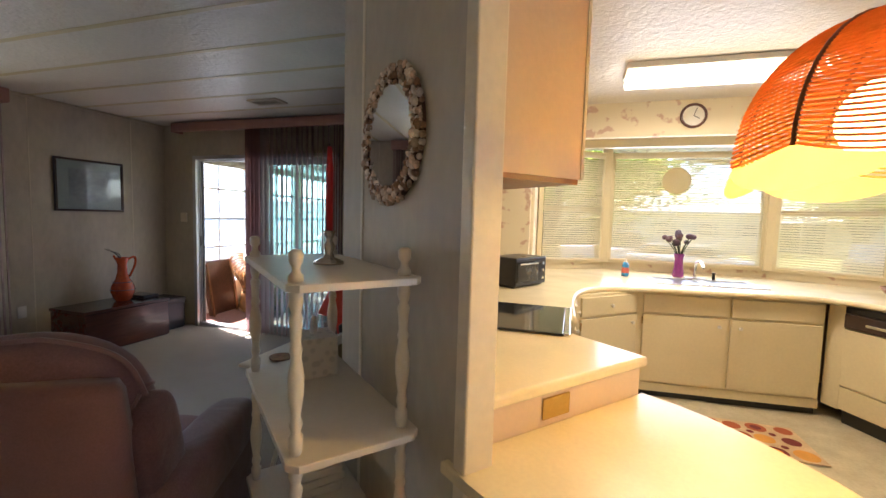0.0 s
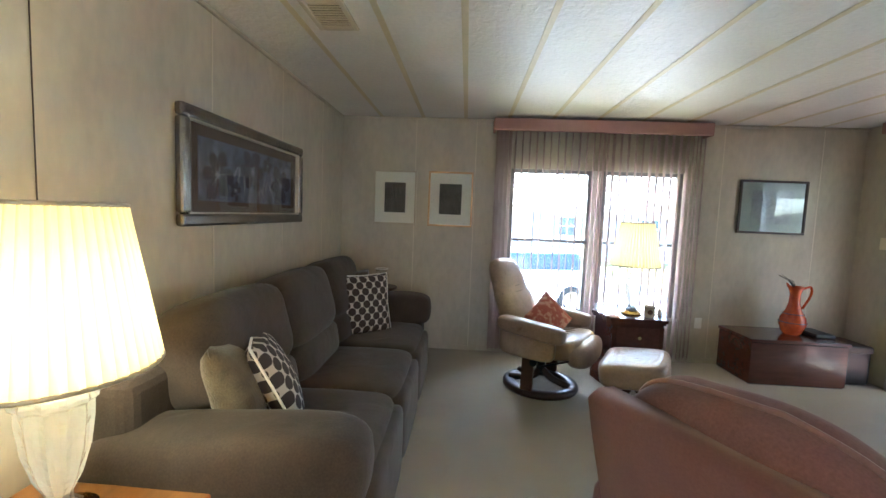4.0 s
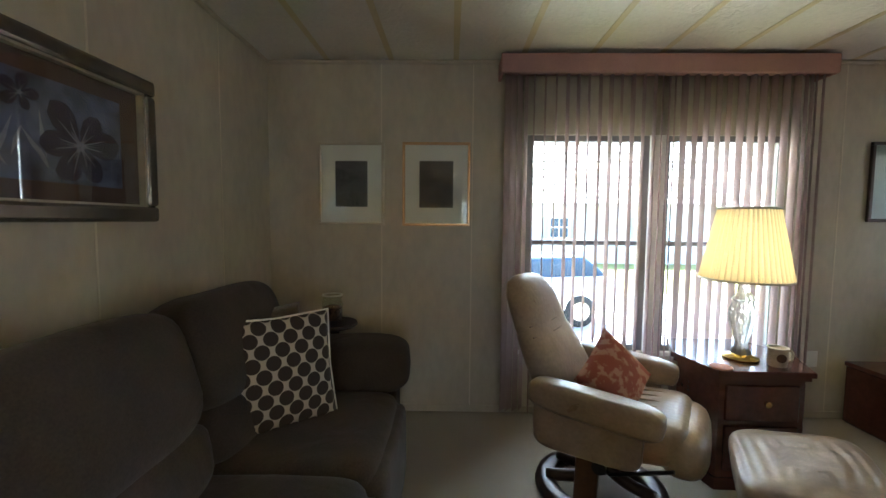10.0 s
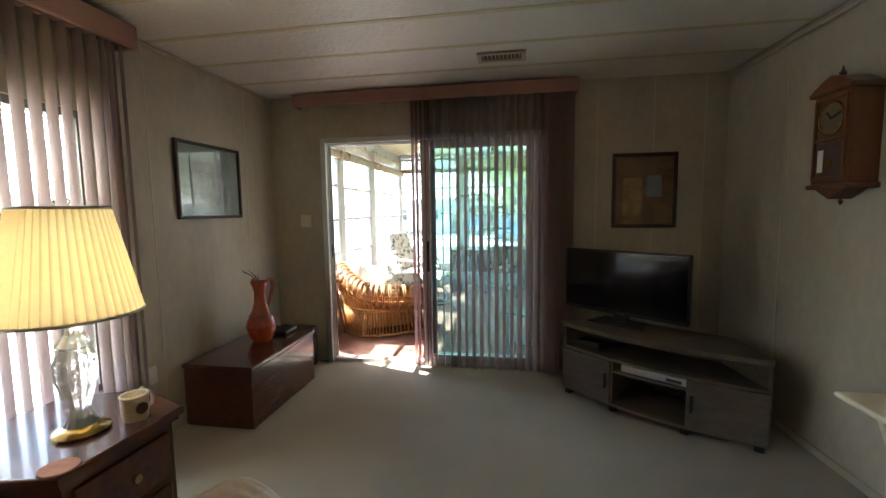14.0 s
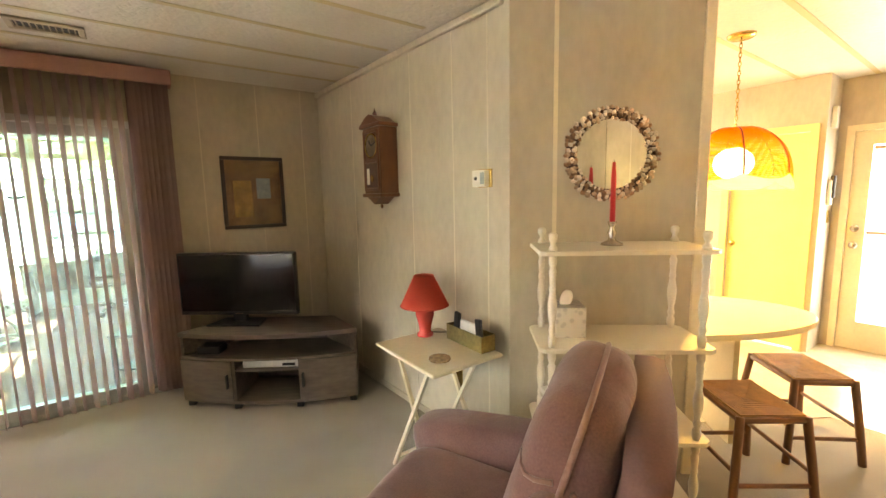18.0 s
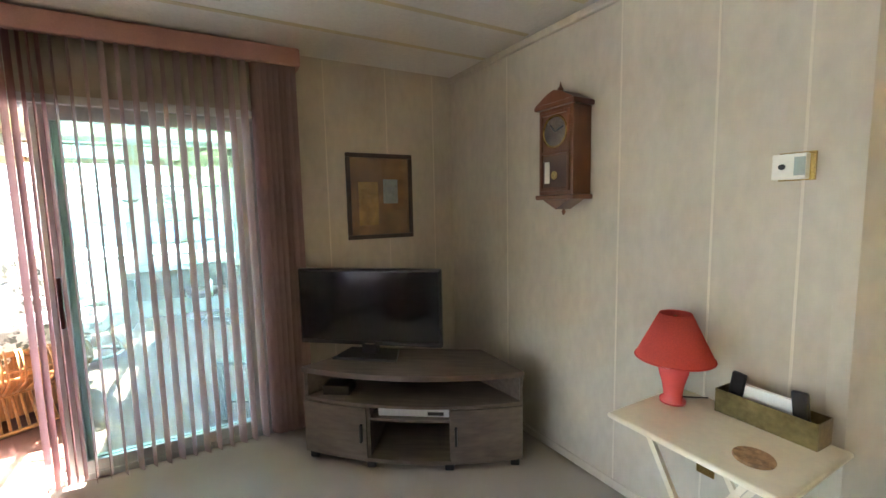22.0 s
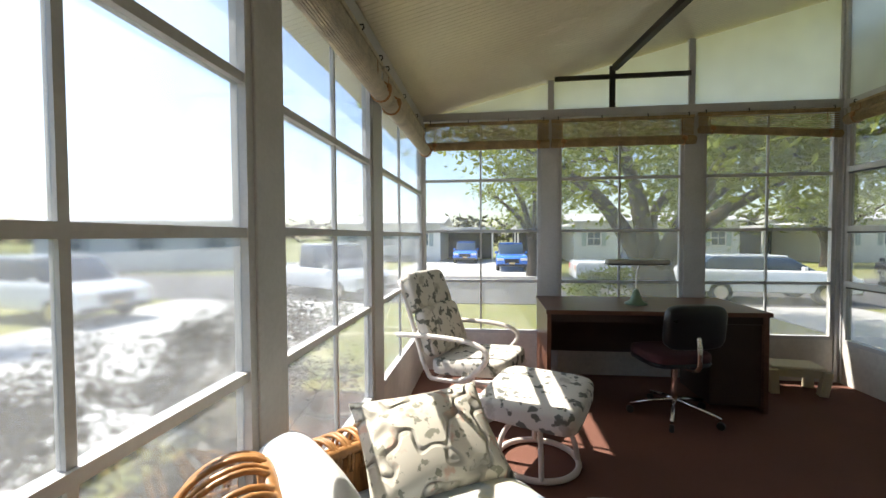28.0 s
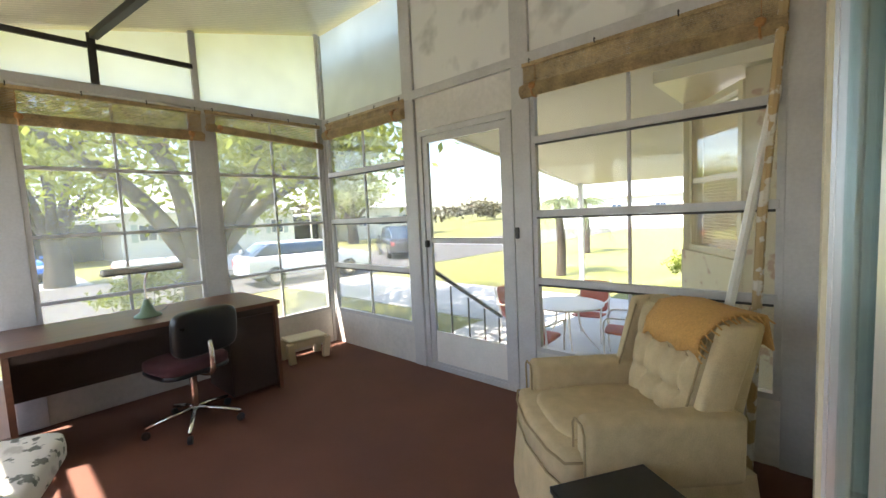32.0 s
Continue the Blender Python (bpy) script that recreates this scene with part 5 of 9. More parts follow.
def recliner():
    top = thing("recliner", "taupe leather swivel recliner on a dark wooden ring base", "recliner", pose(-2.86, 0.82, 0, 0, 0, -32))
    # local: faces +y
    ring_base(top, 0.265, 0.03)
    for s in (-1, 1):
        part("base_foot", tube(smoothline([(s * 0.10, -0.24, 0.05), (s * 0.05, -0.05, 0.09), (0, 0.0, 0.16)]), 0.03, 8), DARKRING, top, "", True)
    part("base_foot", tube(smoothline([(0, 0.25, 0.05), (0, 0.1, 0.09), (0, 0.0, 0.16)]), 0.03, 8), DARKRING, top, "", True)
    part("pedestal", lathe([(0.04, 0.10), (0.035, 0.28)], 14), BLACK, top)
    part("seat_cushion", blob(0.56, 0.58, 0.18, 0.36, 14, pose(0, 0.10, 0.40, 6, 0, 0), wob=0.02), LEATHER, top, smooth=True)
    part("seat_roll", blob(0.55, 0.20, 0.22, 0.7, 12, pose(0, 0.36, 0.385), wob=0.02), LEATHER, top, smooth=True)
    # tall shaped back: one padded shell that narrows to the head
    bm = bmesh.new()
    rings, seg = [], 28
    for z, w, y, d in ((0.40, 0.25, -0.12, 0.075), (0.47, 0.275, -0.155, 0.095), (0.58, 0.285, -0.205, 0.10), (0.70, 0.275, -0.265, 0.095), (0.775, 0.262, -0.305, 0.085), (0.79, 0.255, -0.312, 0.078), (0.81, 0.25, -0.322, 0.082), (0.835, 0.245, -0.333, 0.078), (0.85, 0.24, -0.338, 0.082), (0.90, 0.225, -0.36, 0.088), (0.97, 0.205, -0.39, 0.085), (1.03, 0.17, -0.412, 0.066), (1.055, 0.12, -0.42, 0.04), (1.062, 0.05, -0.422, 0.015)):
        ring = []
        for k in range(seg):
            a = 2 * math.pi * k / seg
            c, q = math.cos(a), math.sin(a)
            pleat = 0.006 * math.sin(9 * math.pi * c) * max(q, 0) * (1 if z < 0.76 or 0.86 < z < 1.0 else 0.2)
            ring.append(bm.verts.new((w * math.copysign(abs(c) ** 0.6, c), y + d * math.copysign(abs(q) ** 0.7, q) + pleat, z)))
        rings.append(ring)
    for r0, r1 in zip(rings, rings[1:]):
        for k in range(seg):
            bm.faces.new((r0[k], r0[(k + 1) % seg], r1[(k + 1) % seg], r1[k]))
    bm.faces.new(rings[0][::-1])
    bm.faces.new(rings[-1])
    part("backrest", bm, LEATHER, top, "tall padded leather back with a head pillow", True)
    for z, w, y in ((0.79, 0.25, -0.236), (0.838, 0.24, -0.258)):
        part("seam", tube(smoothline([(u * w, y - 0.035 * u * u, z) for u in (-1, -0.5, 0, 0.5, 1)]), 0.004, 6), LEATHERSEAM, top)
    for k in range(6):
        x = -0.17 + 0.068 * k
        part("tuck", tube(smoothline([(x * 0.9, 0.10, 0.492), (x * 1.0, 0.22, 0.503), (x * 1.08, 0.35, 0.49)]), 0.005, 6), LEATHER, top, smooth=True)
    for s in (-1, 1):
        part("armrest", blob(0.13, 0.56, 0.13, 0.45, 12, pose(s * 0.335, 0.03, 0.565, -4, 0, 0), wob=0.02, seed=s), LEATHER, top, smooth=True)
        part("arm_side", blob(0.08, 0.46, 0.26, 0.35, 12, pose(s * 0.325, 0.0, 0.46)), LEATHER, top, smooth=True)
        part("arm_support", box(-0.016, 0.016, -0.05, 0.05, 0.045, 0.45, 0.008, m=pose(s * 0.272, -0.01, 0, -3, s * 4, 0)), OAKDARK, top, "flat laminated wood support")
        part("tilt_knob", lathe([(0.03, 0), (0.03, 0.03)], 12), BLACK, top, m=pose(s * 0.30, 0.06, 0.30, 0, 90 * s, 0))
    part("crank_rod", tube([(0.30, 0.10, 0.27), (0.33, 0.34, 0.38)], 0.008, 6), BLACK, top)


OAKDARK = material("chestnut_laminate", (0.10, 0.045, 0.022), 0.35, var=0.2, fine=40)
recliner()
solid("lumbar_cushion", pillow(0.36, 0.33, 0.14, m=pose(-2.80, 0.85, 0.605, 34, 32, -44)), ROSEPILLOW, "rose-red patterned cushion lying on the leather recliner", "cushion", smooth=True)
ot = thing("footstool", "taupe leather footstool on a dark ring base", "footstool", pose(-2.36, 1.40, 0, 0, 0, -28))
ring_base(ot, 0.20, 0.03)
part("pedestal", tube(smoothline([(0, -0.19, 0.05), (0, -0.10, 0.12), (0, 0.0, 0.28)]), 0.032, 8), OAKDARK, ot, "", True)
part("pedestal", tube(smoothline([(0, 0.19, 0.05), (0, 0.10, 0.12), (0, 0.0, 0.28)]), 0.032, 8), OAKDARK, ot, "", True)
part("plate", box(-0.14, 0.14, -0.12, 0.12, 0.26, 0.285), BLACK, ot)
bm = blob(0.56, 0.45, 0.19, 0.40, 56, wob=0.02)
for v in bm.verts:
    x, y, z = v.co
    if z > 0:
        up = min(1.0, z / 0.06)
        ax = abs(x - 0.015)
        wave = noise.noise(Vector((x * 3, y * 4, 2.0)))
        gather = math.sin(2 * math.pi * (y + 0.03 * wave + 0.10 * ax) / 0.044 + (1.3 if x > 0.015 else 0.0))
        z -= up * 0.016 * math.exp(-(ax / 0.011) ** 2)
        z += up * 0.005 * gather * math.exp(-((ax - 0.075) / 0.075) ** 2) * (0.6 + 0.8 * abs(wave))
        v.co.z = z
part("cushion", bm, LEATHER, ot, smooth=True, m=pose(0, 0, 0.375, 8, 0, 0))
part("seam", tube(smoothline([(0.015, -0.212, 0.40), (0.015, -0.15, 0.433), (0.015, 0.0, 0.455), (0.015, 0.15, 0.475), (0.015, 0.214, 0.455)]), 0.0035, 6), LEATHERSEAM, ot, smooth=True)

# ---- hexagonal end table and what stands on it ----
HEX = [(-2.86, 1.38), (-2.85, 1.85), (-3.15, 1.97), (-3.44, 1.86), (-3.44, 1.42), (-3.17, 1.31)]
grow = lambda f: [(-3.14 + (x + 3.14) * f, 1.63 + (y - 1.63) * f) for x, y in HEX]
et = thing("end_table", "six-sided mahogany end table with a cabinet body", "end table")
part("tabletop", prism(grow(1.0), 0.592, 0.62, 0.006), MAHOG, et)
part("molding", prism(grow(0.95), 0.57, 0.592), MAHOG, et)
part("body", prism(grow(0.88), 0.06, 0.57), MAHOG, et)
part("plinth", prism(grow(0.93), 0.0, 0.06), MAHOG, et)
n6 = grow(0.885)
for (ax, ay), (bx, by) in list(zip(n6, n6[1:] + n6[:1]))[:2]:
    mid, ang = ((ax + bx) / 2, (ay + by) / 2), math.degrees(math.atan2(by - ay, bx - ax))
    L = math.hypot(bx - ax, by - ay)
    for z0, z1 in ((0.36, 0.54), (0.10, 0.33)):
        part("door_panel", box(-L / 2 + 0.03, L / 2 - 0.03, -0.012, 0.003, z0, z1, 0.005), MAHOG, et, m=pose(*mid, 0, 0, 0, ang))
part("pull", lathe([(0.012, 0), (0.016, 0.02)], 10), BRASS, et, m=pose(-2.86, 1.62, 0.46, 0, 90, 0))
mug = thing("mug", "cream stoneware mug with a dark round crest on the end table", "mug", pose(-2.95, 1.73, 0.621))
MUGCLAY = material("cream_stoneware", (0.50, 0.42, 0.31), 0.3, var=0.2)
part("cup", lathe([(0.040, 0.0), (0.044, 0.02), (0.045, 0.085), (0.047, 0.095), (0.041, 0.095), (0.038, 0.012), (0.001, 0.010)], 24, cap=False), MUGCLAY, mug, "", True)
part("handle", tube(smoothline([(0.0, 0.044, 0.08), (0, 0.075, 0.07), (0, 0.075, 0.03), (0, 0.044, 0.02)]), 0.006, 6), MUGCLAY, mug, "", True)
part("rim", tube(arc(0, 0, 0.095, 0.044, 0, 2 * math.pi, 24)[:-1], 0.004, 6, closed=True), MATWHITE, mug, "", True)
part("crest", lathe([(0.022, 0), (0.022, 0.003)], 18), OAKDARK, mug, "dark brown crest", m=pose(0.043, -0.012, 0.05, 0, 90, -14))
CORK = material("terracotta_cork", (0.36, 0.16, 0.09), 0.8, var=0.15, scale=30)
solid("coaster", lathe([(0.05, 0), (0.052, 0.004), (0.05, 0.008)], 28), CORK, "round terracotta coaster on the end table", "coaster", m=pose(-2.905, 1.42, 0.621))
solid("figurine", lathe([(0.02, 0), (0.024, 0.02), (0.012, 0.05), (0.004, 0.06)], 12, m=pose(-3.06, 1.87, 0.621)), MATWHITE, "tiny pale ornament beside the mug", "ornament", smooth=True)

# ---- chest, ewer ----
ch = thing("blanket_chest", "polished dark red mahogany chest against the wall", "chest")
part("body", box(WX + 0.05, -3.165, 2.745, 3.585, 0.01, 0.385, 0.004), MAHOG, ch)
part("lid", box(WX + 0.045, -3.155, 2.735, 3.595, 0.39, 0.42, 0.006, 3), MAHOG, ch)
part("plinth", box(WX + 0.06, -3.175, 2.755, 3.575, 0.0, 0.012), DARKBOARD, ch)
ew = thing("ewer_vase", "tall orange-red glazed ewer with a handle and dried sprigs", "vase", pose(-3.42, 3.27, 0.421))
part("body", lathe([(0.062, 0.0), (0.085, 0.03), (0.108, 0.10), (0.10, 0.16), (0.062, 0.235), (0.045, 0.30), (0.042, 0.38), (0.048, 0.41), (0.066, 0.46), (0.06, 0.46), (0.036, 0.40)], 32, cap=False), ORANGE, ew, "", True)
part("handle", tube(smoothline([(0.02, 0.045, 0.44), (0.03, 0.11, 0.46), (0.03, 0.115, 0.38), (0.02, 0.06, 0.25)]), 0.011, 8), ORANGE, ew, "", True)
for z in (0.20, 0.12):
    part("band", tube(arc(0, 0, z, 0.083 if z > 0.15 else 0.108, 0, 2 * math.pi, 32)[:-1], 0.004, 6, closed=True), DARKBOARD, ew)
part("spout", tube(smoothline([(0.0, -0.045, 0.43), (0.0, -0.075, 0.47), (0, -0.085, 0.49)]), 0.014, 8, taper=0.008), ORANGE, ew, "", True)
for k in range(5):
    a = k * 1.3
    part("sprig", tube(smoothline([(0, 0, 0.40), (0.02 * math.cos(a), -0.04 - 0.02 * k / 4, 0.50), (0.05 * math.cos(a), -0.10 - 0.015 * k, 0.53 + 0.01 * k)]), 0.004, 5, taper=0.002), DARKBOARD, ew)
solid("camera_case", box(WX + 0.12, -3.30, 3.40, 3.58, 0.421, 0.455, 0.012), BLACK, "flat black case lying on the chest", "case")
bag = thing("black_bag", "black boxy bag on the carpet beside the chest", "bag")
part("body", box(-3.62, -3.28, 3.64, 3.90, 0.0, 0.36, 0.03, 3), BLACK, bag)
part("flap", box(-3.63, -3.27, 3.635, 3.905, 0.30, 0.37, 0.02, 2), DARKBOARD, bag)
solid("wall_outlet", box(WX, WX + 0.006, 2.52, 2.59, 0.36, 0.47, 0.002), TRIM, "white wall outlet plate", "outlet")

# ---- corner media unit ----
def media_unit():
    a, b = Vector((-1.15, 3.60)), Vector((-0.11, 2.88))
    d = b - a
    L = d.length
    top = thing("tv_stand", "greyed-oak corner media stand with two doors and open shelves", "tv stand", pose(*((a + b) / 2), 0, 0, 0, math.degrees(math.atan2(d.y, d.x))))
    W = L / 2
    bow = lambda u: -0.10 * (1 - (u / W) ** 2)
    def slab(z0, z1, inset=0.0, back=0.34):
        us = [-W + inset + (2 * W - 2 * inset) * k / 12 for k in range(13)]
        front = [(u, bow(u) + inset) for u in us]
        return prism(front + [(W * 0.62, back), (-W * 0.62, back)], z0, z1)
    part("top_board", slab(0.52, 0.55), GREYWOOD, top)
    part("shelf", slab(0.36, 0.375, 0.01), GREYWOOD, top)
    part("floor_board", slab(0.045, 0.065, 0.005), GREYWOOD, top)
    us = [-0.22 + 0.44 * k / 6 for k in range(7)]
    part("middle_shelf", prism([(u, bow(u) + 0.03) for u in us] + [(0.22, 0.3), (-0.22, 0.3)], 0.275, 0.288), GREYWOOD, top)
    part("back_panel", box(-W * 0.62, W * 0.62, 0.325, 0.339, 0.05, 0.52), DARKBOARD, top)
    for u in (-W + 0.01, -0.235, 0.225, W - 0.025):
        z1 = 0.52 if abs(u) > 0.4 else 0.36
        y1 = 0.05 if abs(u) > 0.4 else 0.3
        part("upright", box(u, u + 0.016, bow(u) + 0.015, y1, 0.065, z1), GREYWOOD, top)
    for s in (-1, 1):
        u0, u1 = (0.235, W - 0.012)
        us = [s * (u0 + (u1 - u0) * k / 4) for k in range(5)]
        if s < 0:
            us = us[::-1]
        dr = part("door", prism([(u, bow(u) - 0.008) for u in us] + [(u, bow(u) + 0.01) for u in us[::-1]], 0.068, 0.357), GREYWOOD, top)
        hu = s * 0.262
        part("handle", box(hu - 0.007, hu + 0.007, bow(hu) - 0.035, bow(hu) - 0.008, 0.17, 0.27, 0.004), BLACK, dr)
        part("side_panel", box(-0.008, 0.008, -0.0, 0.42, 0.065, 0.52), GREYWOOD, top, m=pose(s * (W - 0.012), 0.02, 0, 0, 0, s * 42))
    for u in (-W + 0.05, -0.22, 0.22, W - 0.05):
        part("caster", box(u - 0.025, u + 0.025, bow(u) + 0.02, bow(u) + 0.06, 0, 0.046, 0.006), BLACK, top)
    return top


ms = media_unit()
MP = ms.matrix_world.copy()
tv = thing("television", "black flat-screen television on the media stand", "television", pose(-0.745, 3.575, 0.551, 0, 0, -39.3))
part("screen_housing", box(-0.455, 0.455, 0.0, 0.045, 0.06, 0.535, 0.008), BLACK, tv)
part("screen", box(-0.44, 0.44, -0.0025, -0.0005, 0.09, 0.52), material("dark_screen", (0.008, 0.008, 0.010), 0.09, var=0.05, bump=0), tv, "glossy dark screen")
part("neck", box(-0.05, 0.05, 0.0, 0.04, 0.01, 0.07), BLACK, tv)
part("foot", prism([(-0.2, -0.10), (0.2, -0.10), (0.16, 0.10), (-0.16, 0.10)], 0.0, 0.014, 0.004), BLACK, tv)
part("logo_bar", box(-0.03, 0.03, -0.003, -0.001, 0.068, 0.076), SILVER, tv)
dvd = thing("dvd_player", "slim silver disc player on the media stand's shelf", "disc player", MP @ pose(0.02, 0.02, 0.2885))
part("case", box(-0.20, 0.20, -0.05, 0.16, 0.0, 0.045, 0.003), ALU, dvd)
part("display", box(0.08, 0.17, -0.052, -0.0505, 0.010, 0.030), BLACK, dvd)
solid("cable_box", box(-0.52, -0.36, 0.02, 0.14, 0.3755, 0.43, 0.006), BLACK, "small black receiver on the media stand", "receiver", m=MP)

# ---- pendulum clock, thermostat ----
ck = thing("pendulum_clock", "small cherry-wood wall clock with a glazed door", "wall clock", clock_wall_pose @ pose(1.10, 0, 1.72))
part("case", box(-0.115, 0.115, 0.0, 0.135, -0.22, 0.22, 0.004), CHERRY, ck)
part("cornice", box(-0.135, 0.135, 0.0, 0.155, 0.22, 0.245, 0.006), CHERRY, ck)
bm = prism([(-0.13, 0), (0.13, 0), (0.05, 0.045), (0, 0.06), (-0.05, 0.045)], 0.02, 0.15)
bmesh.ops.transform(bm, matrix=pose(0, 0, 0.245) @ Matrix(((1, 0, 0, 0), (0, 0, 1, 0), (0, 1, 0, 0), (0, 0, 0, 1))), verts=bm.verts)
bmesh.ops.recalc_face_normals(bm, faces=bm.faces)
part("pediment", bm, CHERRY, ck)
part("finial", lathe([(0.012, 0), (0.016, 0.015), (0.006, 0.03), (0.002, 0.05)], 10), CHERRY, ck, m=pose(0, 0.10, 0.30))
part("base_molding", box(-0.13, 0.13, 0.0, 0.15, -0.245, -0.22, 0.006), CHERRY, ck)
bm = prism([(-0.09, 0), (0.0, -0.05), (0.09, 0)], 0.02, 0.13)
bmesh.ops.transform(bm, matrix=pose(0, 0, -0.245) @ Matrix(((1, 0, 0, 0), (0, 0, 1, 0), (0, 1, 0, 0), (0, 0, 0, 1))), verts=bm.verts)
bmesh.ops.recalc_face_normals(bm, faces=bm.faces)
part("apron", bm, CHERRY, ck)
part("drop", lathe([(0.004, -0.03), (0.012, -0.012), (0.004, 0.0)], 10), CHERRY, ck, m=pose(0, 0.07, -0.295))
part("dial", lathe([(0.075, 0), (0.075, 0.004)], 28), SILVER, ck, "silvered round dial", m=pose(0, 0.1355, 0.10, -90, 0, 0))
part("dial_ring", tube(arc(0, 0, 0, 0.078, 0, 2 * math.pi, 28)[:-1], 0.006, 6, closed=True), BRASS, ck, m=pose(0, 0.139, 0.10, -90, 0, 0))
for ang, l in ((40, 0.045), (-70, 0.06)):
    part("hand_bar", box(-0.003, 0.003, 0.141, 0.1425, 0, l), BLACK, ck, m=pose(0, 0, 0.10, 0, ang, 0))
part("door_glass_panel", box(-0.08, 0.08, 0.1352, 0.138, -0.18, -0.02), MATBROWN, ck, "dark glazed lower window")
part("pale_card", box(0.035, 0.07, 0.1382, 0.1395, -0.16, -0.05), MATWHITE, ck)
bm = bmesh.new()
for x0, x1, z0, z1 in ((-0.10, -0.085, -0.20, 0.20), (0.085, 0.10, -0.20, 0.20), (-0.085, 0.085, 0.185, 0.20), (-0.085, 0.085, -0.20, -0.185), (-0.085, 0.085, -0.012, 0.004)):
    box(x0, x1, 0.135, 0.147, z0, z1, 0.002, 1, bm)
part("door_frame", bm, CHERRY, ck)
part("pendulum_bob", lathe([(0.022, 0), (0.022, 0.004)], 16), BRASS, ck, m=pose(0, 0.1385, -0.12, -90, 0, 0))
th = thing("thermostat", "brass-backed thermostat on the clock wall", "thermostat", clock_wall_pose @ pose(0.12, 0, 1.56))
part("back_plate", box(-0.034, 0.066, 0, 0.012, -0.046, 0.048, 0.002), BRASS, th, "brass back plate")
part("cover", box(-0.02, 0.075, 0.012, 0.045, -0.042, 0.042, 0.004), TRIM, th, "white cover")
part("dial", lathe([(0.010, 0), (0.009, 0.006)], 14), BLACK, th, m=pose(0.045, 0.045, 0.0, -90, 0, 0))
part("gauge", box(-0.018, 0.012, 0.045, 0.047, -0.03, 0.03), MATBLUE, th)

# ---- tray table with red lamp ----
tt = thing("tray_table", "cream folding tray table with crossed legs", "tray table", pose(-0.11, 1.89, 0))
part("tabletop", box(-0.215, 0.215, -0.275, 0.275, 0.672, 0.692, 0.012, 3), WHITEPAINT, tt)
for sx in (-0.15, 0.15):
    for s in (-1, 1):
        part("leg", tube([(sx + 0.012 * s, -0.20 * s, 0.0), (sx + 0.012 * s, 0.17 * s, 0.672)], 0.013, 4), WHITEPAINT, tt)
for y, z in ((-0.17, 0.06), (0.17, 0.06)):
    part("stretcher", tube([(-0.15, y, z), (0.15, y, z)], 0.009, 6), WHITEPAINT, tt)
part("cleat", box(-0.17, 0.17, -0.20, -0.17, 0.65, 0.672), WHITEPAINT, tt)
part("cleat", box(-0.17, 0.17, 0.17, 0.20, 0.65, 0.672), WHITEPAINT, tt)
rl = thing("table_lamp", "small coral-red ceramic lamp with a red cone shade, unlit", "table lamp", pose(-0.045, 2.09, 0.693))
part("body", lathe([(0.045, 0), (0.046, 0.012), (0.032, 0.025), (0.038, 0.07), (0.052, 0.12), (0.053, 0.145), (0.034, 0.165), (0.02, 0.175), (0.014, 0.19)], 24), REDLAMP, rl, "", True)
part("shade", lathe([(0.135, 0.175), (0.055, 0.345), (0.053, 0.343), (0.132, 0.173)], 40, cap=False), REDSHADE, rl, "coral-red cloth cone shade", True)
part("stem", lathe([(0.007, 0.19), (0.007, 0.335)], 8), BRASS, rl)
part("shade_trim", tube(arc(0, 0, 0.175, 0.135, 0, 2 * math.pi, 40)[:-1], 0.003, 5, closed=True), REDLAMP, rl)
part("cord", tube(smoothline([(0.04, 0, 0.01), (0.09, -0.03, 0.006), (0.13, -0.06, 0.006)]), 0.003, 5), DARKBOARD, rl)
rc = thing("remote_caddy", "brass-faced remote control caddy on the tray table", "caddy", pose(0.058, 1.82, 0.693, 0, 0, 88))
DULLBRASS = material("aged_brass_sheet", (0.26, 0.20, 0.08), 0.35, metal=0.8, var=0.25)
for y0, y1 in ((-0.045, -0.042), (0.042, 0.045)):
    part("side", box(-0.15, 0.15, y0, y1, 0, 0.085), DULLBRASS, rc)
for x0, x1 in ((-0.15, -0.147), (0.147, 0.15)):
    part("end", box(x0, x1, -0.042, 0.042, 0, 0.085), DULLBRASS, rc)
part("bottom", box(-0.147, 0.147, -0.042, 0.042, 0, 0.004), DULLBRASS, rc)
for x, a in ((-0.10, 6), (0.11, -8)):
    r_ = thing("remote_control", "dark grey remote control standing in the caddy", "remote control", pose(0.058, 1.82, 0.70, 0, 0, 88) @ pose(x, 0.01, 0, 0, a, 0), "remotes in the caddy")
    part("shell", box(-0.022, 0.022, -0.010, 0.010, 0.0, 0.15, 0.006), BLACK, r_)
    part("keypad", box(-0.015, 0.015, -0.0125, -0.0105, 0.05, 0.135), DARKCAR, r_)
solid("folded_paper", box(-0.09, 0.09, -0.012, 0.006, 0.006, 0.115, m=pose(0.058, 1.82, 0.693, 0, 0, 88)), MATWHITE, "folded white paper in the caddy", "paper")
solid("coaster", lathe([(0.052, 0), (0.054, 0.005), (0.052, 0.010)], 28), material("woven_tan_mat", (0.36, 0.22, 0.11), 0.9, var=0.25, scale=60), "round woven tan coaster on the tray table", "coaster", m=pose(-0.19, 1.75, 0.693))
solid("wall_outlet", box(-0.035, 0.035, 0.0, 0.006, 0.32, 0.44, 0.002, m=clock_wall_pose @ pose(0.38, 0, 0)), BRASS, "brass wall outlet plate", "outlet")

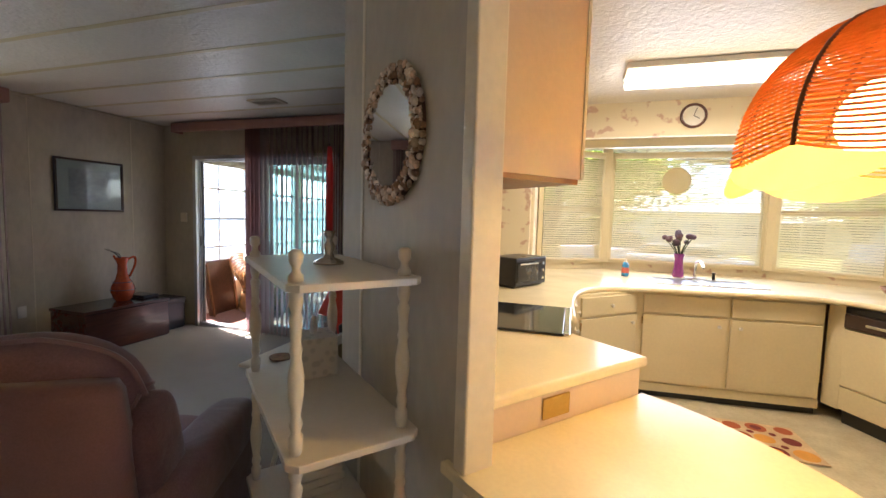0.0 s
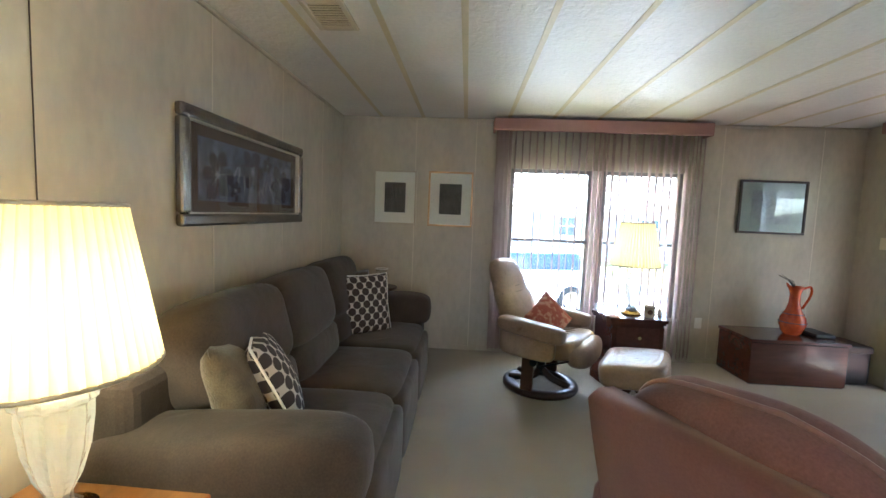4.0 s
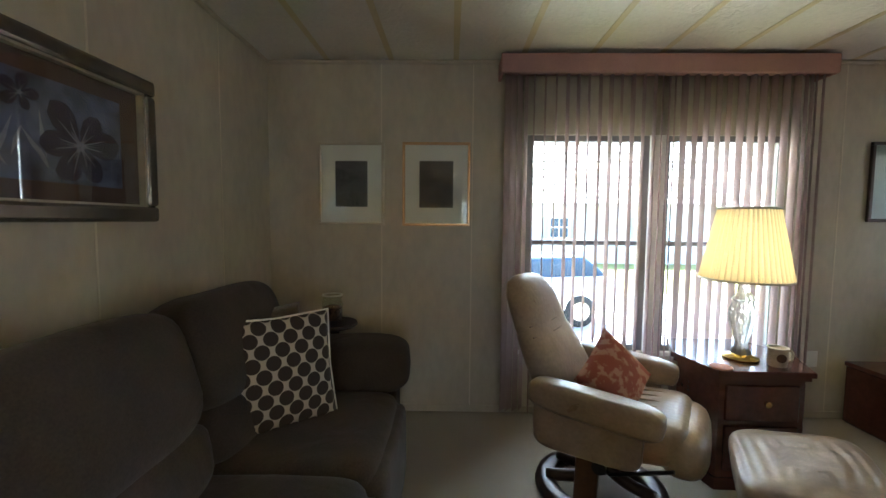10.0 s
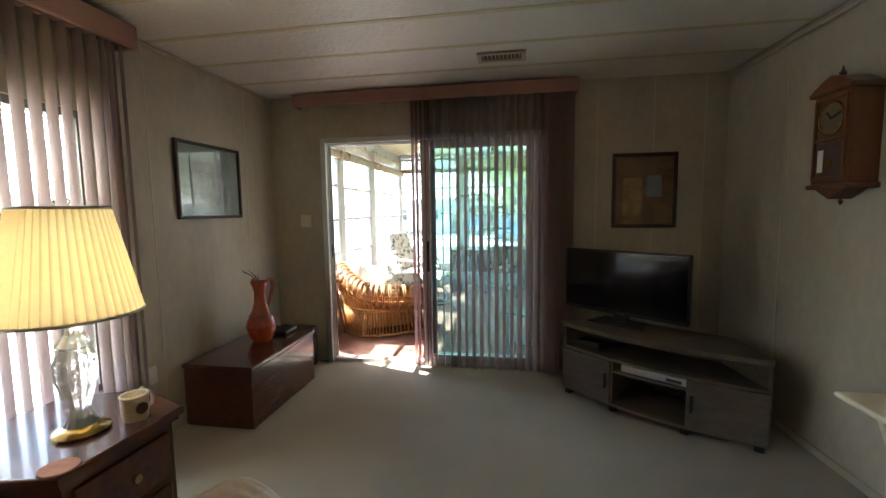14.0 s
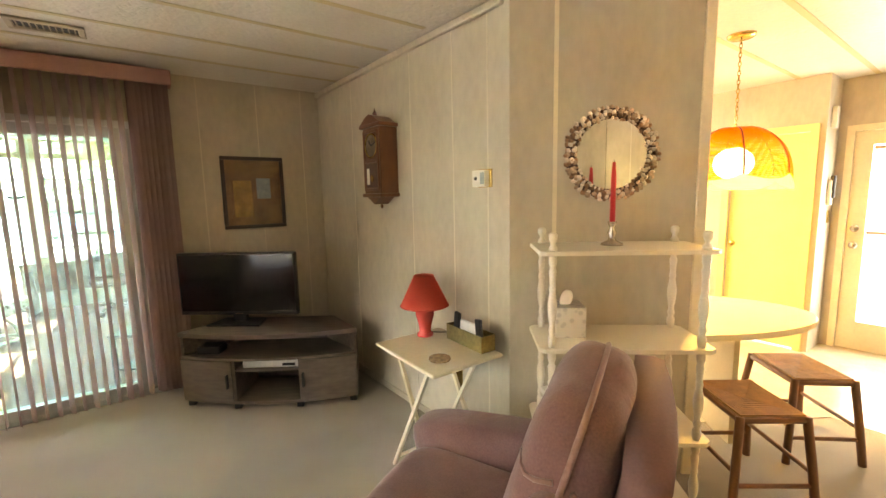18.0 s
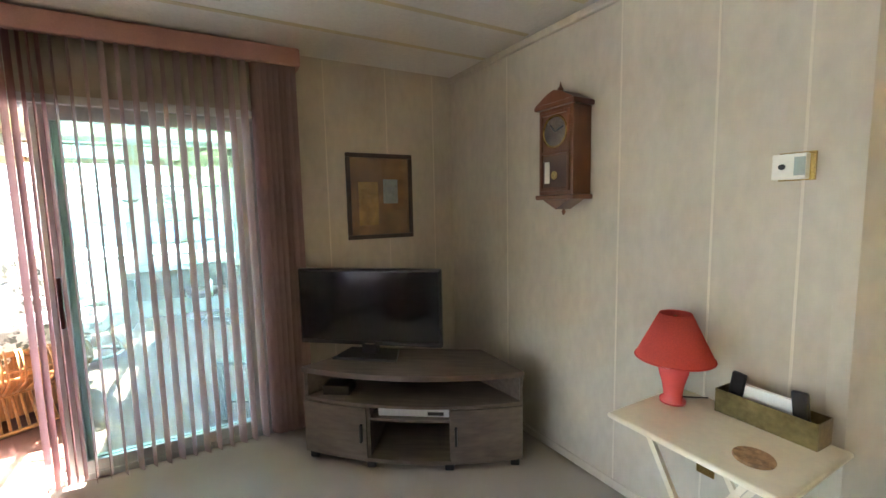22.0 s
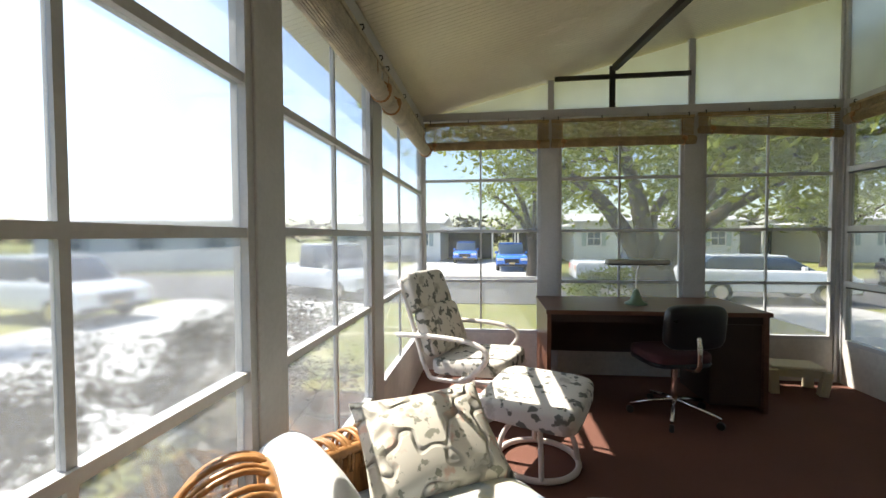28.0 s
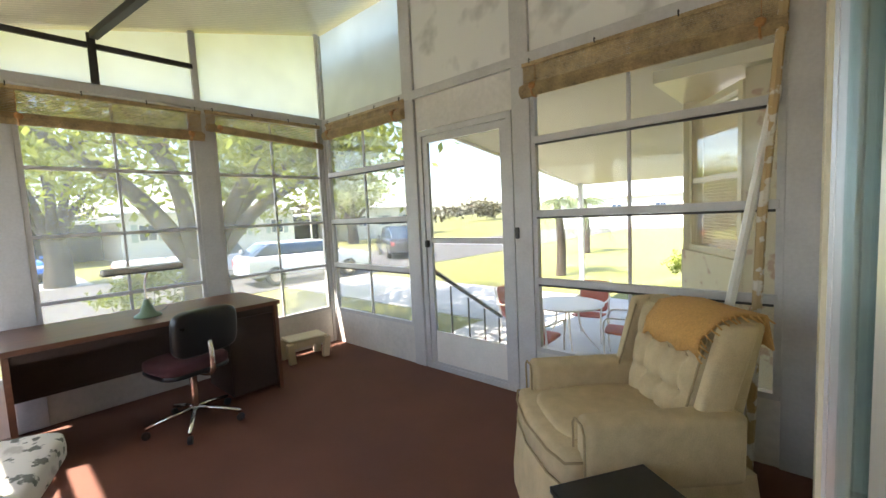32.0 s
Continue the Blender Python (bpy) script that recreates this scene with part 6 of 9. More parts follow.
# ---- white etagere on the slanted wall ----
SPINDLE = [(0.013, 0.0), (0.017, 0.02), (0.017, 0.045), (0.011, 0.055), (0.016, 0.075), (0.011, 0.095), (0.019, 0.15), (0.020, 0.19), (0.012, 0.24), (0.016, 0.255), (0.012, 0.27), (0.014, 0.31), (0.017, 0.33), (0.011, 0.345), (0.017, 0.365), (0.017, 0.39), (0.013, 0.40)]
sh = thing("etagere", "white open shelf unit with turned spindle posts", "shelf unit", mirror_wall_pose)
LEVELS = (0.03, 0.40, 0.808, 1.222)
IVORY = material("ivory_gloss_paint", (0.74, 0.68, 0.58), 0.32, var=0.04, scale=4)
for z in LEVELS:
    out = [(0.166, -0.399), (0.838, -0.399), (0.863, -0.374), (0.863, -0.081), (0.838, -0.056), (0.166, -0.056), (0.141, -0.081), (0.141, -0.374)]
    part("shelf_board", prism(out, z, z + 0.018, 0.003), IVORY, sh)
spm = {}
for za, zb in zip(LEVELS, LEVELS[1:]):
    f = (zb - za - 0.018) / 0.40
    spm[za] = mesh_of("spindle", lathe([(r, z * f) for r, z in SPINDLE], 12), IVORY, True)
fin = mesh_of("finial", lathe([(0.018, 0), (0.018, 0.014), (0.011, 0.022), (0.010, 0.034), (0.017, 0.046), (0.018, 0.066), (0.010, 0.074)], 12), IVORY, True)
foot = mesh_of("foot", lathe([(0.013, 0), (0.016, 0.03)], 10), IVORY, True)
for u in (0.196, 0.808):
    for v in (-0.369, -0.091):
        for za in LEVELS[:-1]:
            part("spindle", spm[za], None, sh, m=pose(u, v, za + 0.018))
        part("finial", fin, None, sh, m=pose(u, v, LEVELS[-1] + 0.018))
        part("foot", foot, None, sh, m=pose(u, v, 0))
cs = thing("candlestick", "silver candlestick with a tall red taper on the shelf", "candlestick", mirror_wall_pose @ pose(0.488, -0.195, 1.2405))
part("holder", lathe([(0.048, 0), (0.046, 0.008), (0.018, 0.02), (0.012, 0.035), (0.02, 0.055), (0.01, 0.075), (0.018, 0.095), (0.02, 0.105)], 24), SILVER, cs, "", True)
part("candle", lathe([(0.0125, 0.10), (0.011, 0.30), (0.007, 0.365)], 16), CANDLERED, cs, "tall red taper candle", True)
part("wick", lathe([(0.0015, 0.36), (0.001, 0.375)], 6), BLACK, cs)
tb = thing("tissue_box", "patterned grey tissue box on the shelf", "tissue box", mirror_wall_pose @ pose(0.30, -0.19, 0.827))
part("carton", box(-0.068, 0.068, -0.068, 0.068, 0, 0.14, 0.003), patterned("grey_scroll_carton", (0.66, 0.62, 0.57), (0.52, 0.49, 0.46), 30, "voronoi", (0.25, 0.4), 0.7), tb)
part("tissue", blob(0.055, 0.022, 0.085, 0.9, 12, pose(-0.01, 0, 0.165, 0, 18, 0), wob=0.5), MATWHITE, tb, smooth=True)
bk = thing("paper_stack", "stack of white papers on the shelf", "papers", mirror_wall_pose @ pose(0.30, -0.19, 0.4185))
for k in range(4):
    part("paper_pad", box(-0.10, 0.10, -0.08, 0.08, k * 0.03, k * 0.03 + 0.027, 0.003), MATWHITE, bk, m=pose(0, 0, 0, 0, 0, (-6, 5, -2, 8)[k]))

# ---- shell mirror ----
mi = thing("shell_mirror", "round mirror framed with glued sea shells", "mirror", mirror_wall_pose @ pose(0.532, 0, 1.655))
part("backing", lathe([(0.215, 0), (0.215, 0.012)], 40), MATBROWN, mi, m=pose(0, 0, 0, 90, 0, 0))
part("mirror_glass", lathe([(0.165, 0.013), (0.165, 0.018)], 48), MIRROR, mi, m=pose(0, 0, 0, 90, 0, 0))
# cockles, cones and small snails, glued in rings with their tips outwards
shell_kinds = []
for mat_ in (SHELLS, SHELLPALE, SHELLDARK):
    shell_kinds.append(mesh_of("shell", lathe([(0.002, -0.022), (0.010, -0.013), (0.008, -0.008), (0.015, 0.0), (0.011, 0.006), (0.013, 0.012), (0.003, 0.021)], 8), mat_, True))
    fan = bmesh.new()
    hub = fan.verts.new((0, 0.010, -0.016))
    rim_ = [fan.verts.new((0.019 * math.sin(a), 0.004 + 0.004 * (k % 2), 0.019 * math.cos(a) + 0.002)) for k, a in enumerate([math.radians(-118 + 236 * k / 12) for k in range(13)])]
    mid_ = [fan.verts.new((0.6 * v.co.x, 0.014 + 0.003 * (k % 2), 0.6 * v.co.z - 0.004)) for k, v in enumerate(rim_)]
    for k in range(12):
        fan.faces.new((rim_[k], rim_[k + 1], mid_[k + 1], mid_[k]))
        fan.faces.new((mid_[k], mid_[k + 1], hub))
    for v in fan.verts:
        v.co.y = -v.co.y
    shell_kinds.append(mesh_of("shell", fan, mat_, True))
    shell_kinds.append(mesh_of("shell", blob(0.026, 0.020, 0.034, 0.9, 6, wob=0.35, seed=5), mat_, True))
rnd = random.Random(8)
for r, count, size, lift in ((0.168, 56, 0.55, 0.014), (0.182, 54, 0.72, 0.016), (0.198, 54, 0.82, 0.013), (0.215, 60, 0.75, 0.008)):
    for k in range(count):
        a = 2 * math.pi * (k + rnd.uniform(-0.25, 0.25)) / count
        rr = r + rnd.uniform(-0.005, 0.005)
        out = 90 - math.degrees(a)
        part("shell", shell_kinds[rnd.choice((0, 1, 1, 2, 3, 4, 4, 5, 6, 7, 8))], None, mi, m=pose(rr * math.cos(a), -lift - rnd.uniform(0, 0.008), rr * math.sin(a), rnd.uniform(-30, 30), out + rnd.uniform(-28, 28), rnd.uniform(-35, 35)) @ Matrix.Scale(size * rnd.uniform(0.75, 1.1), 4))



# ---- mauve recliner ----
def mauve_chair():
    top = thing("armchair", "dusty mauve velour recliner armchair with a channelled back", "armchair", pose(-0.465, 1.07, 0, 0, 0, 27))
    # local: faces +y
    part("base", box(-0.30, 0.30, -0.30, 0.36, 0.04, 0.28, 0.03, 3), MAUVEVEL, top)
    part("seat_cushion", blob(0.54, 0.66, 0.20, 0.34, 14, pose(0, 0.12, 0.36, 3, 0, 0), wob=0.02), MAUVEVEL, top, smooth=True)
    part("footrest_front", blob(0.58, 0.14, 0.34, 0.35, 12, pose(0, 0.42, 0.23), wob=0.02), MAUVEVEL, top, smooth=True)
    # flat outside back, a little wider at the top
    bm = bmesh.new()
    rings = []
    for z, w, y in ((0.10, 0.30, -0.27), (0.45, 0.325, -0.33), (0.80, 0.345, -0.405), (0.915, 0.345, -0.43), (0.94, 0.325, -0.425)):
        ring = []
        for u, v in ((-1, 0.0), (-0.94, -0.035), (-0.5, -0.05), (0, -0.055), (0.5, -0.05), (0.94, -0.035), (1, 0.0), (0.97, 0.05), (-0.97, 0.05)):
            ring.append(bm.verts.new((u * w, y + v, z)))
        rings.append(ring)
    for r0, r1 in zip(rings, rings[1:]):
        for k in range(9):
            bm.faces.new((r0[k], r0[(k + 1) % 9], r1[(k + 1) % 9], r1[k]))
    bm.faces.new(rings[0][::-1])
    bm.faces.new(rings[-1])
    part("back_shell", bm, MAUVEVEL2, top, "smooth outside back", True)
    part("back_cushion", blob(0.65, 0.25, 0.64, 0.60, 22, pose(0, -0.22, 0.715, 16, 0, 0), wob=0.06, seed=2), MAUVEVEL, top, "bulging back cushion", True)
    # welts and tucks lie on the padded back
    padding = pose(0, -0.22, 0.715, 16, 0, 0)
    soft = lambda c: math.copysign(abs(c) ** 0.60, c)

    def on_back(u, v):
        p = Vector((soft(math.cos(v)) * soft(math.cos(u)) * 0.325, soft(math.cos(v)) * soft(math.sin(u)) * 0.125, soft(math.sin(v)) * 0.32))
        q = p * 5 + Vector((2 * 7.3, 2 * 3.1, 0))
        return padding @ (p * (1 + 0.06 * noise.noise(q)) * 1.006)

    part("piping", tube([on_back(math.pi, radians(a)) for a in range(-60, 90, 6)] + [on_back(0, radians(a)) for a in range(84, -66, -6)], 0.0085, 6), MAUVERIDGE, top, "", True)
    for s in (-1, 1):
        for edge in (0.0, math.pi):
            for v, rise in ((-20, 5), (-2, 9), (16, 12)):
                part("tuck_seam", tube([on_back(edge + s * radians(3 + 13 * k), radians(v + rise * (k / 4) ** 2 - 4 * k)) for k in range(5)], 0.007, 6, taper=0.003), MAUVERIDGE, top, "", True)
        part("arm", blob(0.19, 0.84, 0.22, 0.5, 14, pose(s * 0.36, 0.08, 0.46, -5, 0, 0), wob=0.02, seed=s), MAUVEVEL, top, smooth=True)
        part("arm_panel", blob(0.15, 0.80, 0.42, 0.22, 12, pose(s * 0.36, 0.08, 0.25)), MAUVEVEL, top, smooth=True)
        part("wing", blob(0.10, 0.20, 0.36, 0.5, 12, pose(s * 0.335, -0.24, 0.66, 16, 0, 0)), MAUVEVEL, top, smooth=True)
    for sx in (-0.25, 0.25):
        for sy in (-0.22, 0.29):
            part("foot", box(sx - 0.025, sx + 0.025, sy - 0.025, sy + 0.025, 0, 0.05), DARKBOARD, top)


mauve_chair()

# ---- kitchen and dinette ----
BAY = [(0.75, 4.42), (1.45, 4.88), (2.95, 4.88), (3.68, 4.42)]
BLINDSLAT = cloth("cream_blind_slat", (0.84, 0.79, 0.64), 0.55, var=0.04)


def bay_window(a, b, label, halves):
    a, b = Vector(a), Vector(b)
    d = b - a
    L = d.length
    m = pose(a.x, a.y, 0, 0, 0, math.degrees(math.atan2(d.y, d.x)))
    top = thing("window_5" if halves == 0 else "window_6" if halves == 1 else "window_7", label, "window", m, kind="structure")
    part("wall_below", box(0, L, 0.0, 0.08, 0, 0.97), WALLPAPER, top)
    part("window_frame", frame_bars(0.03, L - 0.03, 0.97, 2.12, 0.05, zs=(1.53,) if halves != 1 else (), depth=0.08), CABINET, top)
    pane(0.07, L - 0.07, 1.01, 2.08, GLASS, top, y=0.02)
    bl = thing("venetian_blind", "closed cream mini-blind in the kitchen bay", "blind", m, "kitchen blinds")
    part("head_rail", box(0.075, L - 0.075, -0.065, -0.035, 2.055, 2.085), WHITEPAINT, bl)
    bm = bmesh.new()
    z = 1.02
    while z < 2.05:
        box(0.08, L - 0.08, -0.062, -0.040, -0.0006, 0.0006, bm=bm, m=pose(0, 0, z) @ pose(0, -0.05, 0) @ pose(0, 0, 0, 63, 0, 0) @ pose(0, 0.05, 0))
        z += 0.023
    part("slats", bm, BLINDSLAT, bl, kind="stuff")
    part("bottom_rail", box(0.078, L - 0.078, -0.06, -0.04, 1.0, 1.014), WHITEPAINT, bl)
    return m


for i, (a, b) in enumerate(zip(BAY, BAY[1:])):
    bay_window(a, b, ("narrow side window of the kitchen bay", "wide middle window of the kitchen bay", "side window of the kitchen bay")[i], i)
for x, y in BAY[1:3]:
    solid("trim_bay_post", box(x - 0.05, x + 0.05, y - 0.06, y + 0.06, 0.97, 2.17, 0.006), CABINET, "painted post between the bay windows", "trim", "structure")
solid("trim_bay_head", box(0.72, 3.75, 4.30, 4.36, 2.09, 2.17), CABINET, "painted head board of the bay", "trim", "structure")
solid("wall_soffit", box(0.22, 3.8, 4.02, 4.08, 2.13, TOP), WALLPAPER, "floral papered soffit over the bay", "wall", "structure")
solid("wall_bay_cheek_1", box(0.70, 0.78, 4.08, 4.45, 0, 2.17), WALLPAPER, "papered cheek of the bay", "wall", "structure")
solid("wall_bay_cheek_2", box(3.66, 3.74, 4.08, 4.45, 0, 2.17), WALLPAPER, "papered cheek of the bay", "wall", "structure")
solid("wall_bay_sill", prism([(0.70, 4.08), (3.74, 4.08), (3.70, 4.45), (2.97, 4.90), (1.43, 4.90), (0.73, 4.45)], -0.3, 0.0), CONCRETE, "floor under the bay", "floor", "structure")

# worktop that curves from the stove to the dishwasher
front = smoothline([(1.16, 2.33), (1.15, 2.85), (1.20, 3.25), (1.36, 3.50), (1.70, 3.63), (2.3, 3.70), (2.85, 3.74), (3.05, 3.62), (3.16, 3.40), (3.20, 3.1), (3.20, 2.60)], 6)
outline = [(p.x, p.y) for p in front] + [(3.79, 2.60), (3.79, 4.06), (3.66, 4.08), (3.64, 4.42), (2.93, 4.86), (1.47, 4.86), (0.80, 4.44), (0.78, 3.99), (0.23, 3.99), (0.23, 2.33)]
wt = thing("worktop", "cream laminate worktop curving round the kitchen", "worktop")
part("slab", prism(outline[::1], 0.86, 0.90), LAMINATE, wt)
part("edge_band", tube([(p.x, p.y, 0.88) for p in front], 0.021, 8), LAMINATE, wt, "rounded front edge", True)


def base_unit(label, a, b, doors, drawers=True, depth=0.55):
    """A base cabinet whose front runs from a to b (seen from the room, left to right)."""
    a, b = Vector(a), Vector(b)
    d = b - a
    L = d.length
    top = thing("base_cabinet", label, "base cabinet", pose(a.x, a.y, 0, 0, 0, math.degrees(math.atan2(d.y, d.x))), "kitchen base cabinets")
    part("body", box(0.0, L, 0.02, depth, 0.06, 0.86), CABINET, top)
    part("toe_kick", box(0.0, L, 0.05, depth, 0.0, 0.06), BLACK, top)
    part("base_strip", box(0.0, L, 0.01, 0.022, 0.06, 0.125), CABINET, top)
    w = L / doors
    for k in range(doors):
        x0, x1 = k * w + 0.012, (k + 1) * w - 0.012
        dr = part("door", box(x0, x1, 0.0, 0.02, 0.14, 0.68 if drawers else 0.84, 0.003), CABINET, top)
        kx = x1 - 0.06 if k % 2 == 0 else x0 + 0.06
        part("knob", lathe([(0.006, 0), (0.006, 0.012), (0.015, 0.016), (0.012, 0.026)], 12), TRIM, dr, m=pose(kx, 0.0, 0.62, 90, 0, 0))
        if drawers:
            dw = part("drawer_front", box(x0, x1, 0.0, 0.02, 0.70, 0.84, 0.003), CABINET, top)
            if doors != 2:
                part("knob", lathe([(0.006, 0), (0.006, 0.012), (0.015, 0.016), (0.012, 0.026)], 12), TRIM, dw, m=pose((x0 + x1) / 2, 0.0, 0.77, 90, 0, 0))
    part("filler_strip", box(-0.06, -0.001, 0.012, 0.03, 0.06, 0.858), CABINET, top)
    part("hinge", box(0.002, 0.010, -0.004, 0.0, 0.60, 0.66), BRASS, top)
    return top


base_unit("cream sink cabinet with two doors under the bay", (1.69, 3.68), (2.93, 3.78), 2)
base_unit("narrow cream corner cabinet with a drawer", (1.22, 3.24), (1.66, 3.66), 1, depth=0.4)
base_unit("cream cabinet beside the stove", (1.19, 2.92), (1.19, 3.22), 1, depth=0.5)

dwm = thing("dishwasher", "cream dishwasher with a dark control strip", "dishwasher", pose(3.00, 3.74, 0, 0, 0, -66))
part("body", box(0.02, 0.60, 0.03, 0.55, 0.10, 0.855), CABINET, dwm)
part("door", box(0.02, 0.60, 0.0, 0.03, 0.28, 0.69, 0.006), CABINET, dwm)
part("lower_panel", box(0.02, 0.60, 0.004, 0.03, 0.11, 0.27, 0.004), CABINET, dwm)
part("control_panel", box(0.02, 0.60, -0.008, 0.03, 0.70, 0.80, 0.006), DARKBOARD, dwm, "dark brown control strip")
part("vent_bar", box(0.02, 0.60, 0.0, 0.03, 0.805, 0.85), BLACK, dwm)
part("handle", box(0.16, 0.32, -0.016, -0.008, 0.735, 0.755, 0.003), CHROME, dwm, "shiny latch handle")
part("toe_kick", box(0.02, 0.60, 0.05, 0.5, 0.0, 0.10), BLACK, dwm)
part("side_filler", box(-0.10, 0.018, 0.006, 0.03, 0.10, 0.855), CABINET, dwm)

# sink, tap, things by the window
sk = thing("sink", "double-bowl stainless steel kitchen sink", "sink", pose(2.22, 4.12, 0.9005, 0, 0, 3))
STEEL = material("brushed_steel", (0.55, 0.55, 0.54), 0.28, metal=1.0, var=0.08)
for x in (-0.21, 0.21):
    bm = bmesh.new()
    for x0, x1, y0, y1 in ((x - 0.20, x + 0.20, 0.17, 0.20), (x - 0.20, x + 0.20, -0.20, -0.17), (x - 0.20, x - 0.17, -0.17, 0.17), (x + 0.17, x + 0.20, -0.17, 0.17)):
        box(x0, x1, y0, y1, 0.0, 0.008, 0.003, 1, bm)
    part("rim", bm, STEEL, sk)
    part("bowl", box(x - 0.17, x + 0.17, -0.17, 0.17, 0.0005, 0.002), material("shadowed_steel", (0.22, 0.22, 0.21), 0.3, metal=1.0, var=0.2, scale=4), sk)
part("tap", tube(smoothline([(0, 0.23, 0.0), (0, 0.23, 0.10), (0, 0.20, 0.16), (0, 0.10, 0.17), (0, 0.02, 0.13)]), 0.012, 8), CHROME, sk, "chrome swan-neck tap", True)
part("tap_base", box(-0.09, 0.09, 0.21, 0.25, 0.0, 0.02, 0.006), CHROME, sk)
part("sprayer", lathe([(0.014, 0), (0.012, 0.05), (0.016, 0.07)], 12), BLACK, sk, m=pose(0.15, 0.23, 0))
vs = thing("flower_vase", "purple glass vase of dark dried flowers at the window", "vase", pose(2.10, 4.48, 0.901))
part("vase", lathe([(0.045, 0), (0.05, 0.03), (0.038, 0.10), (0.036, 0.17), (0.05, 0.22)], 20, cap=False), material("purple_glass", (0.22, 0.03, 0.20), 0.15, var=0.1, coat=0.5), vs, "", True)
rnd = random.Random(3)
STALK = material("dark_dried_stalks", (0.05, 0.06, 0.03), 0.8, var=0.3)
BLOOM = material("dark_dried_blooms", (0.11, 0.06, 0.08), 0.8, var=0.4, scale=30)
for k in range(12):
    a, t, l = rnd.uniform(0, 6.28), rnd.uniform(0.05, 0.17), rnd.uniform(0.10, 0.20)
    tip = (t * math.cos(a), t * math.sin(a), 0.22 + l)
    st_ = part("stalk", tube(smoothline([(0, 0, 0.1), (tip[0] * 0.3, tip[1] * 0.3, 0.24), tip]), 0.004, 5), STALK, vs)
    part("bloom", blob(0.06, 0.06, 0.045, 0.9, 6, pose(*tip, rnd.uniform(0, 90), 0, 0), wob=0.8, seed=k), BLOOM, st_)
sb = thing("soap_bottle", "blue dish soap bottle by the sink", "soap bottle", pose(1.62, 4.30, 0.901))
part("bottle", lathe([(0.03, 0), (0.032, 0.02), (0.03, 0.10), (0.018, 0.13)], 16), material("blue_soap", (0.06, 0.30, 0.62), 0.2, var=0.1), sb, "", True)
part("label", lathe([(0.0325, 0.03), (0.0325, 0.08)], 16, cap=False), material("red_label", (0.55, 0.12, 0.08), 0.5), sb)
part("cap", lathe([(0.012, 0.13), (0.010, 0.16)], 10), TRIM, sb)
bw = thing("fruit_bowl", "shallow wooden bowl on the worktop", "bowl", pose(3.42, 3.85, 0.901))
part("bowl", lathe([(0.06, 0), (0.12, 0.04), (0.15, 0.085), (0.14, 0.085), (0.10, 0.04), (0.01, 0.02)], 28, cap=False), OAK, bw, "", True)

# stove and its neighbours
stv = thing("cooktop", "black glass cooktop set in the worktop", "cooktop", pose(0.72, 2.20, 0.9015))
part("glass", box(-0.30, 0.40, -0.28, 0.30, 0.0, 0.012, 0.004), material("black_ceramic_glass", (0.01, 0.012, 0.014), 0.06, var=0.05, bump=0), stv)
part("edge", box(0.40, 0.43, -0.28, 0.30, -0.02, 0.014, 0.005), CHROME, stv)
rg = thing("range_cabinet", "cream stove front under the cooktop", "stove", pose(0, 0, 0))
part("body", box(0.24, 1.14, 1.90, 2.62, 0.10, 0.86), CABINET, rg)
part("oven_door", box(1.14, 1.16, 1.94, 2.60, 0.16, 0.74, 0.004), BLACK, rg)
part("toe_kick", box(0.24, 1.10, 1.92, 2.60, 0.0, 0.10), BLACK, rg)
tst = thing("toaster_oven", "black toaster oven on the worktop", "toaster oven", pose(0.74, 3.30, 0.901, 0, 0, 62))
part("case", box(-0.20, 0.20, -0.13, 0.13, 0.012, 0.22, 0.01), BLACK, tst)
part("door_glass", box(-0.19, 0.08, -0.136, -0.131, 0.04, 0.19, 0.003), material("smoked_glass", (0.03, 0.03, 0.03), 0.08, bump=0), tst)
part("handle", box(-0.17, 0.06, -0.155, -0.145, 0.17, 0.182, 0.003), CHROME, tst)
for z in (0.17, 0.12, 0.06):
    part("dial", lathe([(0.014, 0), (0.012, 0.014)], 12), CHROME, tst, m=pose(0.14, -0.131, z, 90, 0, 0))
for x in (-0.17, 0.17):
    part("foot", box(x - 0.015, x + 0.015, -0.1, 0.1, 0, 0.013), BLACK, tst)

# peninsula behind the slanted wall and the round dinette top
PEN = mirror_wall_pose
pn = thing("peninsula", "cream peninsula cabinet with a raised laminate counter", "peninsula", PEN)
part("counter", box(0.30, MWL - 0.02, 0.09, 0.88, 0.86, 0.90, 0.012, 3), LAMINATE, pn)
part("end_panel", box(MWL - 0.06, MWL - 0.04, 0.11, 0.86, 0.0, 0.86), CABPINK, pn)
part("body", box(0.34, MWL - 0.065, 0.12, 0.86, 0.0, 0.858), CABINET, pn)
part("outlet_plate", box(MWL - 0.0395, MWL - 0.032, 0.35, 0.47, 0.775, 0.845, 0.003), BRASS, pn, "brass outlet plate")
ce = Vector((MWL + 0.0, 0.42))
outl = [(MWL - 0.038, 0.88)] + [(MWL - 0.038 + 0.93 * math.sin(a), 0.44 + 0.46 * math.cos(a)) for a in [math.pi * k / 24 for k in range(1, 24)]] + [(MWL - 0.038, -0.02)]
dt = thing("dinette_table", "cream laminate peninsula table with a rounded end", "table", PEN)
part("tabletop", prism(outl[::-1], 0.725, 0.757, 0.008), LAMINATE, dt)
part("support_panel", box(MWL + 0.40, MWL + 0.43, 0.28, 0.60, 0.0, 0.725), CABINET, dt)
uc = thing("wall_cabinet", "beige upper cabinet hanging over the peninsula", "wall cabinet", PEN)
part("body", box(MWL - 0.335, MWL + 0.002, 0.088, 0.42, 1.52, TOP - 0.005), CABPINK, uc, "", m=pose(0, 0, 0))
